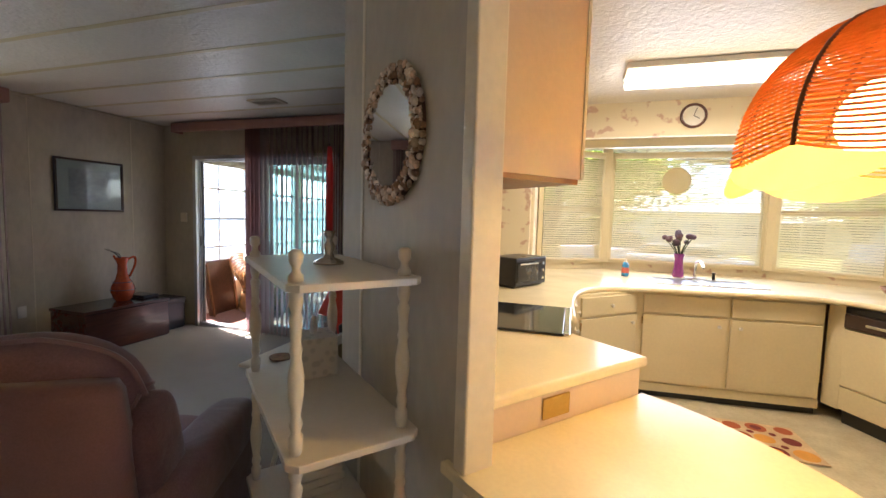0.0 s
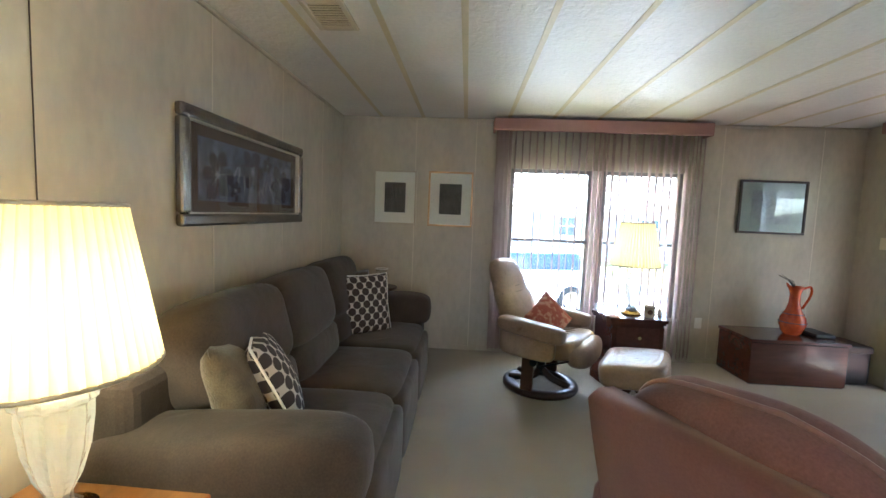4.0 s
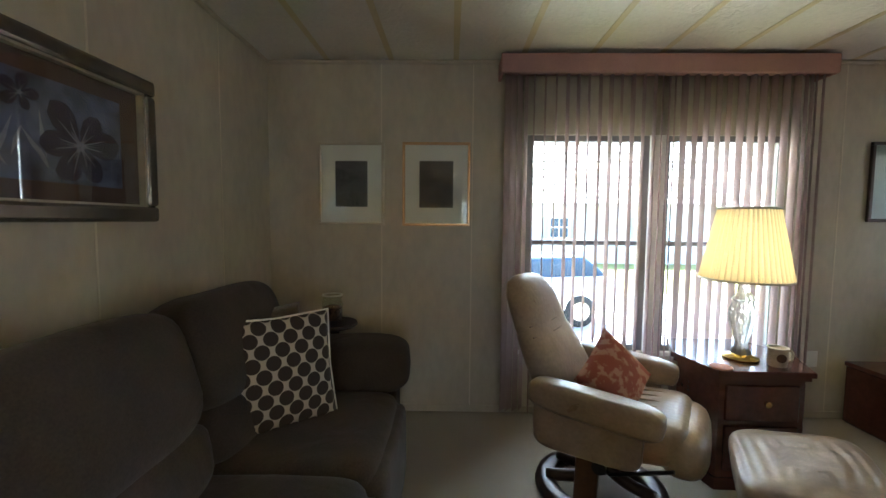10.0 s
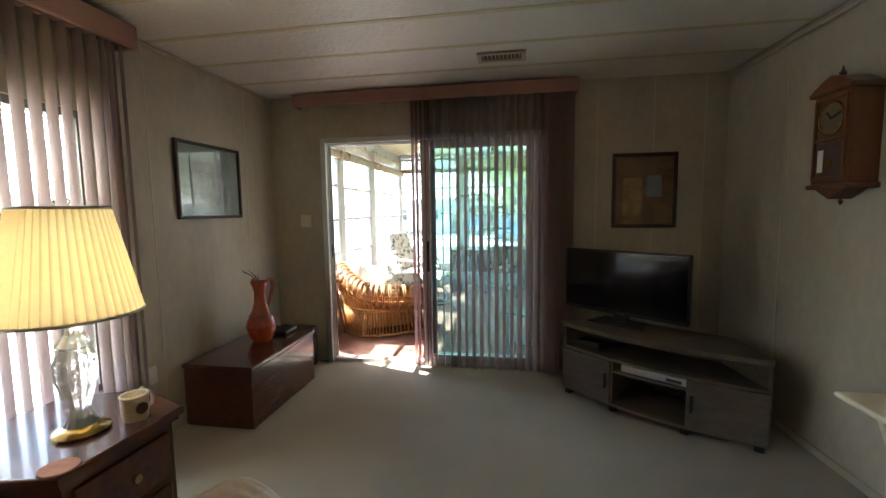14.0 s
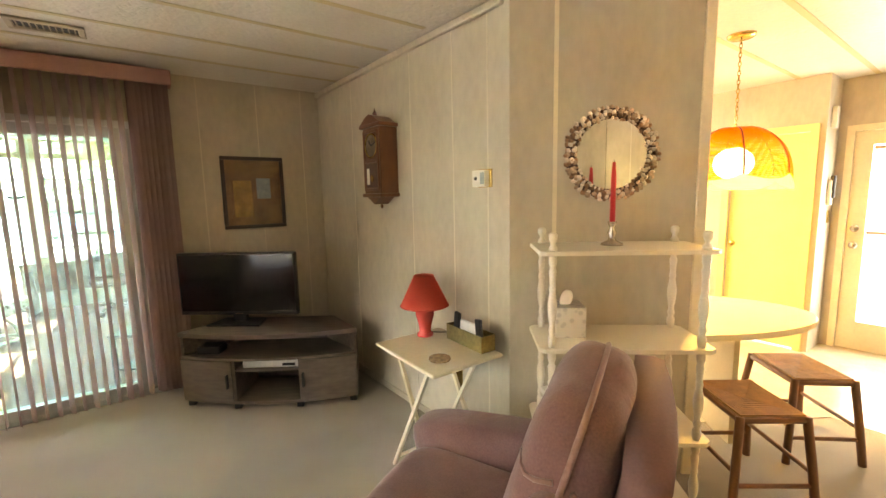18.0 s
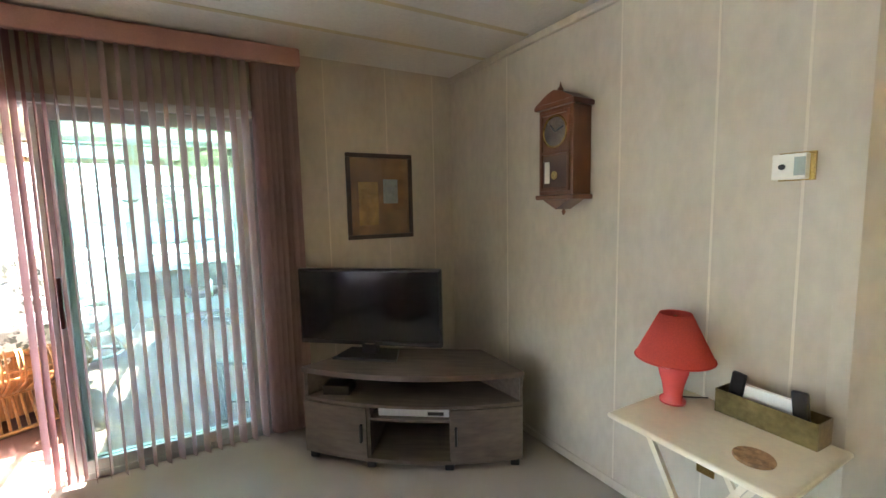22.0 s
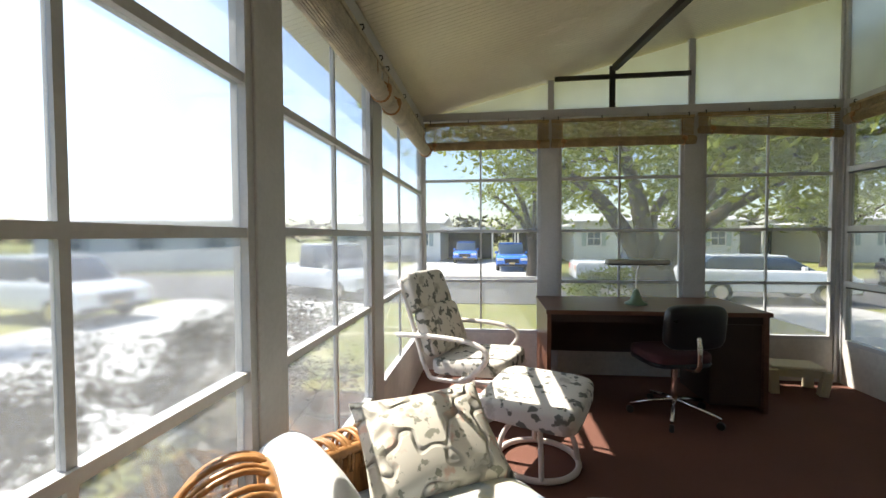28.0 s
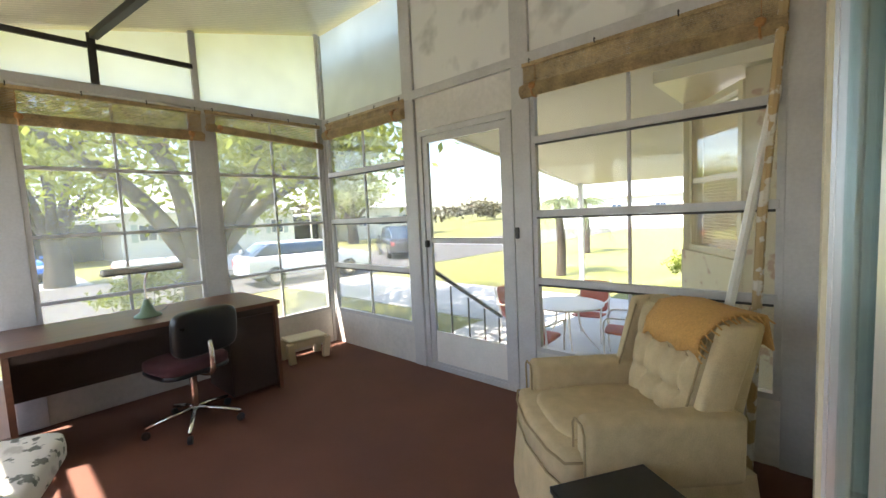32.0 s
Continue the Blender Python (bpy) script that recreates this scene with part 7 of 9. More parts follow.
part("bottom_board", box(MWL - 0.33, MWL - 0.002, 0.092, 0.416, 1.505, 1.52), OAK, uc)
part("edge_strip", box(MWL - 0.02, MWL + 0.006, 0.42, 0.432, 1.52, TOP - 0.005), WHITEPAINT, uc)

# fluorescent ceiling lamp
fl = thing("ceiling_light", "long lit fluorescent box lamp on the kitchen ceiling", "ceiling light", pose(1.98, 3.20, 0))
part("housing", box(-0.56, 0.56, -0.15, 0.15, 2.38, TOP - 0.001, 0.006), TRIM, fl)
part("diffuser", box(-0.55, 0.55, -0.14, 0.14, 2.325, 2.38, 0.015), glow("lit_diffuser", (1.0, 0.86, 0.58), 0.9), fl, "glowing white diffuser")
wc = thing("wall_clock", "round white clock with a dark rim on the soffit", "wall clock", pose(2.03, 4.018, 2.285))
part("face", lathe([(0.085, 0), (0.085, 0.012)], 32), MATWHITE, wc, m=pose(0, 0, 0, 90, 0, 0))
part("rim", tube(arc(0, 0, 0, 0.09, 0, 2 * math.pi, 36)[:-1], 0.011, 8, closed=True), MAHOG, wc, "", True, m=pose(0, -0.012, 0, 90, 0, 0))
for ang, l in ((120, 0.05), (20, 0.065)):
    part("hand_bar", box(-0.003, 0.003, -0.016, -0.014, 0, l), BLACK, wc, m=pose(0, 0, 0, 0, ang, 0))
solid("sun_catcher", lathe([(0.13, 0), (0.13, 0.004)], 32), cloth("amber_disc", (0.84, 0.76, 0.56), 0.6), "round amber disc hanging in the window", "ornament", m=pose(2.10, 4.80, 1.83, 90, 0, 0))
rug = thing("kitchen_mat", "orange and brown circle-print kitchen mat", "mat", pose(2.11, 3.225, 0.0065, 0, 0, 1))
part("mat", box(-0.53, 0.53, -0.235, 0.235, 0, 0.008, 0.003), material("cream_mat", (0.58, 0.42, 0.25), 0.9, var=0.2, fine=200), rug)
rnd = random.Random(5)
CIRC = [material("ochre_print", (0.62, 0.30, 0.05), 0.9, var=0.15, fine=200), material("russet_print", (0.36, 0.09, 0.03), 0.9, var=0.15, fine=200), material("maroon_print", (0.17, 0.022, 0.02), 0.9, var=0.15, fine=200)]
for i in range(7):
    for j in range(3):
        x, y = -0.45 + 0.15 * i + rnd.uniform(-0.012, 0.012), -0.155 + 0.155 * j + rnd.uniform(-0.01, 0.01)
        r = rnd.uniform(0.052, 0.072)
        part("printed_circle", lathe([(r, 0.0082), (r, 0.0088)], 24, m=pose(x, y, 0)), CIRC[(i + 2 * j + i * j) % 3], rug)
        if (i + j) % 2:
            part("printed_circle", lathe([(r * 0.55, 0.0088), (r * 0.55, 0.0094)], 20, m=pose(x, y, 0)), CIRC[(i + j + 1) % 3], rug)
        if i < 6 and j < 2:
            part("printed_circle", lathe([(0.022, 0.0082), (0.022, 0.0088)], 14, m=pose(x + 0.075, y + 0.078, 0)), CIRC[2], rug)

# pendant: woven wicker dome with a scalloped shade
pd = thing("pendant_lamp", "lit wicker dome pendant with a scalloped amber edge", "pendant lamp", pose(1.81, 1.27, 0))
part("canopy", lathe([(0.06, TOP - 0.022), (0.075, TOP - 0.012), (0.078, TOP)], 24), BRASS, pd, "", True)
bm = bmesh.new()
z = 1.87
k = 0
while z < TOP - 0.02:
    pts = [(0.008 * math.cos(a) if k % 2 else 0, 0 if k % 2 else 0.008 * math.cos(a), z + 0.018 * math.sin(a)) for a in [2 * math.pi * j / 10 for j in range(10)]]
    tube(pts, 0.0028, 5, bm, True)
    z += 0.027
    k += 1
part("chain", bm, BRASS, pd)
WICKER = cloth("orange_wicker", (0.80, 0.36, 0.085), 0.55, fine=60)
AMBERGL = cloth("amber_glass", (0.92, 0.78, 0.32), 0.65, fine=8)
dome = lambda t: (0.03 + 0.260 * math.sin(t * math.pi / 2) ** 0.9, 1.86 - 0.30 * (1 - math.cos(t * math.pi / 2)))
bm = bmesh.new()
for j in range(46):
    t = (j + 0.6) / 46.4
    r, z = dome(t)
    pts = []
    for q in range(60):
        a = 2 * math.pi * q / 60
        belly = abs(math.cos(3 * a))
        pts.append((r * (1 + 0.05 * belly) * math.cos(a), r * (1 + 0.05 * belly) * math.sin(a), z - 0.032 * t ** 3 * belly))
    tube(pts, 0.0031, 5, bm, True)
part("wicker_dome", bm, WICKER, pd, "orange-brown woven dome")
for q in range(6):
    a = math.pi * q / 3 + math.pi / 6
    part("rib", tube([(dome(t / 10)[0] * math.cos(a), dome(t / 10)[0] * math.sin(a), dome(t / 10)[1] + 0.002) for t in range(11)], 0.006, 6), OAK, pd, "", True)
bm = bmesh.new()
seg = 72
rows = []
for q in range(seg):
    a = 2 * math.pi * q / seg
    belly, petal = abs(math.cos(3 * a)), abs(math.sin(3 * a)) ** 0.6
    top_z, low_z = 1.566 - 0.034 * belly, 1.515 - 0.045 * petal
    rows.append([bm.verts.new((r * (1 + 0.03 * belly) * math.cos(a), r * (1 + 0.03 * belly) * math.sin(a), z)) for r, z in ((0.291, top_z), (0.302, (top_z + low_z) / 2), (0.306, low_z))])
for q in range(seg):
    a, b = rows[q], rows[(q + 1) % seg]
    for j in range(2):
        bm.faces.new((a[j], b[j], b[j + 1], a[j + 1]))
part("scalloped_edge", bm, AMBERGL, pd, "scalloped amber edge", True)
part("globe", blob(0.22, 0.22, 0.20, 1.0, 14, pose(0, 0, 1.64)), glow("lit_globe", (1.0, 0.74, 0.32), 1.1), pd, "bright white globe", True)


# woven-seat stools at the table
def rush_stool(m):
    top = thing("rush_stool", "low brown wooden stool with a woven rush seat", "stool", m, "stools at the dinette")
    w, d, h = 0.20, 0.16, 0.44
    for sx in (-1, 1):
        for sy in (-1, 1):
            part("leg", tube([(sx * (w + 0.03), sy * (d + 0.03), 0.0), (sx * (w + 0.01), sy * (d + 0.01), 0.22), (sx * w * 0.92, sy * d * 0.92, h + 0.015)], 0.019, 8), OAK, top, "", True)
    for sy in (-1, 1):
        part("seat_rail", tube([(-w * 0.92, sy * d * 0.92, h), (w * 0.92, sy * d * 0.92, h)], 0.016, 8), OAK, top)
        part("stretcher", tube([(-w, sy * (d + 0.012), 0.20), (w, sy * (d + 0.012), 0.20)], 0.011, 8), OAK, top)
    for sx in (-1, 1):
        part("seat_rail", tube([(sx * w * 0.92, -d * 0.92, h), (sx * w * 0.92, d * 0.92, h)], 0.016, 8), OAK, top)
        part("stretcher", tube([(sx * (w + 0.014), -d, 0.14), (sx * (w + 0.014), d, 0.14)], 0.011, 8), OAK, top)
    RUSH = bpy.data.materials.get("woven_rush") or material("woven_rush", (0.48, 0.25, 0.09), 0.7, var=0.2, scale=20, fine=150, bump=0.6)
    for q in range(4):
        a = q * math.pi / 2
        bm = bmesh.new()
        c = [(-w * 0.9, -d * 0.9), (w * 0.9, -d * 0.9), (w * 0.9, d * 0.9), (-w * 0.9, d * 0.9)]
        p0, p1 = c[q], c[(q + 1) % 4]
        n = 9
        for j in range(n):
            f0, f1 = 1 - j / n, 1 - (j + 1) / n
            quad = [(p0[0] * f0, p0[1] * f0), (p1[0] * f0, p1[1] * f0), (p1[0] * f1, p1[1] * f1), (p0[0] * f1, p0[1] * f1)]
            z = h + 0.022 - 0.012 * (1 - f0)
            vs_ = [bm.verts.new((x, y, z + (0.002 if i < 2 else -0.002))) for i, (x, y) in enumerate(quad)]
            lo = [bm.verts.new((x, y, z - 0.02)) for x, y in quad]
            bm.faces.new(vs_)
            bm.faces.new(lo[::-1])
            for i in range(4):
                bm.faces.new((vs_[i], lo[i], lo[(i + 1) % 4], vs_[(i + 1) % 4]))
        part("rush_panel", bm, RUSH, top)
    return top


stool = rush_stool(pose(1.04, 0.88, 0, 0, 0, 52))
copy_thing(stool, pose(1.70, 0.83, 0, 0, 0, 48))
ph = thing("wall_phone", "white and black wall phone on the return wall", "phone", pose(3.66, 1.168, 1.38))
part("handset", box(-0.025, 0.025, -0.05, -0.015, 0.0, 0.20, 0.012), BLACK, ph)
part("base", box(-0.04, 0.04, -0.03, 0.0, -0.06, 0.16, 0.008), TRIM, ph)
solid("door_chime", box(3.56, 3.62, 1.13, 1.168, 1.98, 2.16, 0.006), TRIM, "cream door chime box on the return wall", "chime")
solid("light_switch", box(3.70, 3.76, 1.162, 1.168, 1.16, 1.27, 0.002), BRASS, "brass light switch plate", "switch")
solid("light_switch", box(-3.44, -3.345, NY - 0.014, NY, 1.26, 1.37, 0.004), WHITEPAINT, "beige light switch by the sliding door", "switch")

# ---- porch: rolled bamboo blinds ----
# Paler bamboo: the light behind these blinds is put into the slat colour.
PALEBAMBOO = material("backlit_bamboo_slat", (0.60, 0.53, 0.40), 0.6, var=0.2, scale=12, fine=80, bump=0.3, stretch=(1, 0.3, 1))


def bamboo_roll(label, a, b, z, r=0.055, sag=0.0, drop=0.16, mat=BAMBOO):
    """A half-raised bamboo blind: a hanging sheet of slats, the rest rolled up at its foot and tied."""
    a, b = Vector(a), Vector(b)
    d = b - a
    L = d.length
    top = thing("bamboo_blind", label, "bamboo blind", pose(a.x, a.y, z, 0, 0, math.degrees(math.atan2(d.y, d.x))), "rolled porch blinds")
    # local x along the blind, y towards the windows
    rnd = random.Random(int(L * 1000))
    part("head_batten", box(0.0, L, 0.0, 0.022, -0.012, 0.014, 0.003), mat, top)
    n = max(5, int(drop / 0.0112))
    for k in range(n):
        zz = -0.016 - (drop - 0.016) * k / n
        s = sag * k / n
        w = rnd.uniform(-0.0015, 0.0015)
        part("slat", tube([(0.004 + abs(w), 0.012, zz), (L * 0.5, 0.012 + w, zz - s * 0.5 + w), (L - 0.004, 0.012, zz - s)], 0.0046, 4), mat, top)
    bm = bmesh.new()
    turns, per = 2.2, 26
    for k in range(int(turns * per)):
        t = k / per
        rr = r * (1 - 0.18 * t)
        y, zz = -0.01 + rr * math.sin(2 * math.pi * t), -drop - r + rr * math.cos(2 * math.pi * t)
        tube([(rnd.uniform(-0.004, 0.004), y, zz), (L + rnd.uniform(-0.004, 0.004), y, zz - sag)], 0.0042, 4, bm)
    part("roll", bm, mat, top, "rolled-up bamboo slats", kind="stuff")
    part("roll_core", tube([(0.003, -0.01, -drop - r), (L - 0.003, -0.01, -drop - r - sag)], r * 0.62, 12), mat, top)
    for u in (0.10, L - 0.10):
        part("cord_tie", tube(arc(0, 0, 0, r * 1.12, 0, 2 * math.pi, 16)[:-1], 0.006, 5, closed=True), RATTAN, top, "tan tie cord", m=pose(u, -0.01, -drop - r - sag * u / L) @ pose(0, 0, 0, 0, 90, 0))
        part("cord_knot", blob(0.05, 0.03, 0.045, 0.8, 6, pose(u, -0.01 - r, -drop - r * 0.6 - sag * u / L, 0, 20, 0), wob=0.6, seed=int(u * 9)), RATTAN, top, "knotted tan cord", True)
        part("lift_cord", tube([(u, 0.004, -0.01), (u, 0.004, -drop)], 0.0025, 5), RATTAN, top)
    for u in (0.06, L * 0.36, L * 0.68, L - 0.05):
        part("hook", tube([(u, 0.012, 0.030), (u, -0.006, 0.032), (u, -0.010, 0.018), (u, 0.0, 0.004)], 0.004, 5), DARKBAR, top)
    return top


N_IN, W_IN, E_IN = PN - 0.06, PW + 0.07, PE - 0.05
bamboo_roll("rolled bamboo blind over the street-side windows", (-1.14, N_IN), (-0.01, N_IN), 2.345, 0.03, 0.07, 0.11)
for x0, x1 in ((PW + 0.05, -2.42), (-2.40, -1.17)):
    bamboo_roll("rolled bamboo blind over the street-side windows", (x0, N_IN), (x1, N_IN), 2.33, 0.036, 0.0, 0.175)
for (a, b) in ((4.25, 5.22), (5.26, 6.48), (6.52, PN - 0.1)):
    bamboo_roll("bamboo blind in backlit cream, half raised over the drive-side windows", (W_IN, a), (W_IN, b), 2.25, 0.048, 0.0, 0.135, PALEBAMBOO)
bamboo_roll("rolled bamboo blind over the carport-side window", (E_IN, 5.62), (E_IN, 4.22), 2.335, 0.042, -0.005, 0.135)
bamboo_roll("rolled bamboo blind by the screen door", (E_IN, PN - 0.1), (E_IN, 6.72 + PY), 2.36, 0.045, 0.0, 0.07)


# ---- rattan loveseat ----
CANEWEAVE = material("woven_cane", (0.36, 0.17, 0.055), 0.5, var=0.35, scale=40, fine=120, bump=0.5, stretch=(1, 1, 0.15))
LOVE = pose(-2.80, 5.475, 0, 0, 0, -54)  # local y faces the desk, the line between the arm ends is y = 0
RIM = smoothline([(-0.60, 0.03, 0.49), (-0.575, -0.25, 0.515), (-0.50, -0.52, 0.525), (-0.38, -0.70, 0.565), (-0.22, -0.82, 0.66), (0, -0.87, 0.755), (0.22, -0.82, 0.66), (0.38, -0.70, 0.565), (0.50, -0.52, 0.525), (0.575, -0.25, 0.515), (0.60, 0.03, 0.49)], 12)


def loveseat():
    top = thing("rattan_loveseat", "honey rattan tub loveseat with a high scooped back and rolled arms", "loveseat", LOVE)
    n = len(RIM) - 1

    def rim(t):
        k = min(int(t * n), n - 1)
        return RIM[k].lerp(RIM[k + 1], t * n - k)

    def at(t, out, z):
        """A point of the rim's plan pushed outwards, at height z."""
        p, q = rim(max(0, t - 0.01)), rim(min(1, t + 0.01))
        way = (q - p).xy.normalized()
        c = rim(t)
        return Vector((c.x + way.y * out, c.y - way.x * out, z))

    def waist(t, f, z):
        c = rim(t)
        return Vector((c.x * f, -0.40 + (c.y + 0.40) * f, z))

    steps = [k / 70 for k in range(71)]
    for out, dz, rad in ((-0.075, 0.02, 0.02), (0.095, -0.055, 0.012), (0.075, -0.115, 0.012)):
        part("rim_pole", tube([at(t, out, rim(t).z + dz) for t in steps], rad, 8), RATTAN, top, "", True)
    # pairs of canes bent over the rim, down the outside and in to the waist
    for k in range(38):
        t0 = (k + 0.5) / 38
        for off in (-0.0038, 0.0038):
            t = min(max(t0 + off, 0.0), 1.0)
            z = rim(t).z
            path = [at(t, -0.085, z - 0.05), at(t, -0.088, z + 0.02), at(t, -0.03, z + 0.055), at(t, 0.05, z + 0.035), at(t, 0.105, z - 0.035), at(t, 0.08, z - 0.13), at(t, 0.0, 0.5 * (z - 0.13) + 0.15), waist(t, 0.86, 0.275)]
            part("bent_cane", tube(smoothline(path, 3), 0.0075, 6), RATTAN, top, "", True)
    for end in (0.0, 1.0):
        z = rim(end).z
        s = -1 if end == 0 else 1
        ringpts = [(s * (0.60 + 0.095 * math.cos(a)), 0.035, z - 0.03 + 0.085 * math.sin(a)) for a in [2 * math.pi * q / 20 for q in range(20)]]
        part("arm_end_hoop", tube(ringpts, 0.013, 8, closed=True), RATTAN, top, "", True)
        for q in range(5):
            a = -0.06 + 0.03 * q
            part("arm_end_cane", tube([(s * 0.60 + a, 0.036, z - 0.105), (s * 0.60 + a, 0.036, z + 0.045)], 0.006, 5), RATTAN, top)
    bm = bmesh.new()
    liner = [[bm.verts.new(waist(t, 0.84, 0.27)), bm.verts.new(at(t, -0.07, 0.36)), bm.verts.new(at(t, -0.078, rim(t).z - 0.0))] for t in steps]
    for r0, r1 in zip(liner, liner[1:]):
        for q in range(2):
            bm.faces.new((r0[q], r1[q], r1[q + 1], r0[q + 1]))
    weave = part("woven_liner", bm, CANEWEAVE, top, "closely woven cane lining", True)
    thick = weave.modifiers.new("thickness", "SOLIDIFY")
    thick.thickness = 0.008
    # skirt of upright canes between the waist band and the foot ring
    foot = [Vector((x, y, 0.02)) for x, y in ((-0.52, -0.03), (-0.50, -0.45), (-0.40, -0.73), (-0.12, -0.84), (0.12, -0.84), (0.40, -0.73), (0.50, -0.45), (0.52, -0.03))]
    foot = smoothline(foot, 9)
    m = len(foot) - 1
    front = [foot[m].lerp(foot[0], q / 18) + Vector((0, 0.16 * math.sin(math.pi * q / 18), 0)) for q in range(1, 18)]
    ring = foot + front
    hoop = lambda f, z: [Vector((p.x * f, -0.40 + (p.y + 0.40) * f, z)) for p in ring]
    waist_ring, foot_ring = hoop(0.90, 0.285), hoop(1.0, 0.02)
    for pts, rad in ((waist_ring, 0.014), (hoop(0.91, 0.262), 0.01), (foot_ring, 0.015)):
        part("band", tube(pts, rad, 7, closed=True), RATTAN, top, "", True)
    for a, b in zip(waist_ring, foot_ring):
        part("skirt_cane", tube([a, b], 0.0095, 5), RATTAN, top, "", True)
    for k in (18, 45):
        part("corner_post", tube([waist_ring[k] * 1.0, foot_ring[k] + Vector((0, 0, -0.015))], 0.018, 8), RATTAN, top, "", True)
    part("skirt_weave", prism([(p.x * 0.9, -0.40 + (p.y + 0.40) * 0.9) for p in ring], 0.10, 0.27), CANEWEAVE, top, "dark woven cane behind the skirt")
    part("seat_deck", prism([(p.x * 0.93, -0.40 + (p.y + 0.40) * 0.93) for p in ring], 0.275, 0.30), RATTAN, top)
    return top


loveseat()
BLUECUSH = patterned("blue_floral_cotton", (0.42, 0.47, 0.52), (0.22, 0.28, 0.36), 8, "noise", (0.38, 0.5), 0.9, ink2=(0.62, 0.60, 0.50))
PALECUSH = patterned("pale_banded_cotton", (0.72, 0.70, 0.64), (0.34, 0.40, 0.46), 4, "noise", (0.34, 0.42), 0.9)
solid("seat_cushion", blob(0.88, 0.80, 0.13, 0.6, 14, LOVE @ pose(0, -0.30, 0.365), wob=0.03), BLUECUSH, "grey-blue floral seat cushion of the loveseat", "cushion", smooth=True)
solid("bolster_cushion", blob(0.46, 0.17, 0.42, 0.62, 16, LOVE @ pose(0.0, -0.67, 0.60, 20, 0, 8), wob=0.04), PALECUSH, "pale banded cushion leaning on the loveseat's back", "cushion", smooth=True)
solid("quilted_cushion", pillow(0.54, 0.40, 0.17, m=LOVE @ pose(-0.37, -0.19, 0.535, 50, 0, -94)), QUILT, "quilted floral pillow resting on the loveseat's arm", "cushion", smooth=True)
solid("palm_cushion", blob(0.20, 0.56, 0.26, 0.62, 16, LOVE @ pose(0.36, -0.27, 0.545, 0, -24, 4), wob=0.05), PALMCLOTH, "plump palm-print cushion lying along the loveseat's arm", "cushion", smooth=True)


# ---- white tubular glider and footstool ----
def padded(parent, name, w, l, t, m, mat):
    p = part(name, blob(w, l, t, 0.32, 14, m, wob=0.03), mat, parent, "padded palm-print canvas cushion", True)
    return p


gl_ = thing("lounge_chair", "white tubular swivel lounge chair with palm-print cushions", "lounge chair", pose(-3.12, 7.13 + PY, 0, 0, 0, -112))
# local: faces +y
part("ring_base", tube(arc(0, 0, 0.018, 0.25, 0, 2 * math.pi, 36)[:-1], 0.017, 8, closed=True), WHITETUBE, gl_, "", True)
for k in range(3):
    a = 2 * math.pi * k / 3 + 0.5
    part("base_stay", tube(smoothline([(0.25 * math.cos(a), 0.25 * math.sin(a), 0.02), (0.13 * math.cos(a), 0.13 * math.sin(a), 0.14), (0, 0, 0.20)]), 0.016, 8), WHITETUBE, gl_, "", True)
part("swivel", lathe([(0.05, 0.18), (0.05, 0.26), (0.09, 0.28)], 16), WHITETUBE, gl_)
for s in (-1, 1):
    part("side_tube", tube(smoothline([(s * 0.26, -0.42, 0.97), (s * 0.26, -0.30, 0.62), (s * 0.26, -0.20, 0.34), (s * 0.26, -0.10, 0.29), (s * 0.26, 0.28, 0.33), (s * 0.26, 0.36, 0.35)]), 0.016, 8), WHITETUBE, gl_, "", True)
    part("arm", tube(smoothline([(s * 0.30, -0.42, 0.58), (s * 0.31, -0.10, 0.60), (s * 0.31, 0.18, 0.585), (s * 0.31, 0.28, 0.51), (s * 0.29, 0.16, 0.36), (s * 0.24, 0.02, 0.29)]), 0.018, 8), WHITETUBE, gl_, "flat white arm loop", True)
for y, z in ((-0.30, 0.62), (0.34, 0.35), (-0.12, 0.295)):
    part("cross_tube", tube([(-0.26, y, z), (0.26, y, z)], 0.014, 8), WHITETUBE, gl_)
padded(gl_, "seat_pad", 0.54, 0.56, 0.12, pose(0, 0.10, 0.39, 5, 0, 0), PALMCLOTH)
padded(gl_, "back_pad", 0.54, 0.11, 0.36, pose(0, -0.22, 0.60, 20, 0, 0), PALMCLOTH)
padded(gl_, "head_pad", 0.54, 0.12, 0.30, pose(0, -0.355, 0.87, 22, 0, 0), PALMCLOTH)
os_ = thing("glider_footstool", "white tubular footstool with a palm-print pad", "footstool", pose(-2.69, 6.46 + PY, 0, 0, 0, -24))
part("ring_base", tube(arc(0, 0, 0.018, 0.225, 0, 2 * math.pi, 36)[:-1], 0.017, 8, closed=True), WHITETUBE, os_, "", True)
for k in range(4):
    a = 2 * math.pi * k / 4 + 0.4
    part("stay", tube(smoothline([(0.225 * math.cos(a), 0.225 * math.sin(a), 0.02), (0.19 * math.cos(a), 0.19 * math.sin(a), 0.16), (0.08 * math.cos(a), 0.08 * math.sin(a), 0.30)]), 0.015, 8), WHITETUBE, os_, "", True)
part("pad_frame", box(-0.22, 0.22, -0.20, 0.20, 0.29, 0.315, 0.006), WHITETUBE, os_)
padded(os_, "pad", 0.56, 0.52, 0.13, pose(0, 0, 0.375, 7, 0, 0), PALMCLOTH)

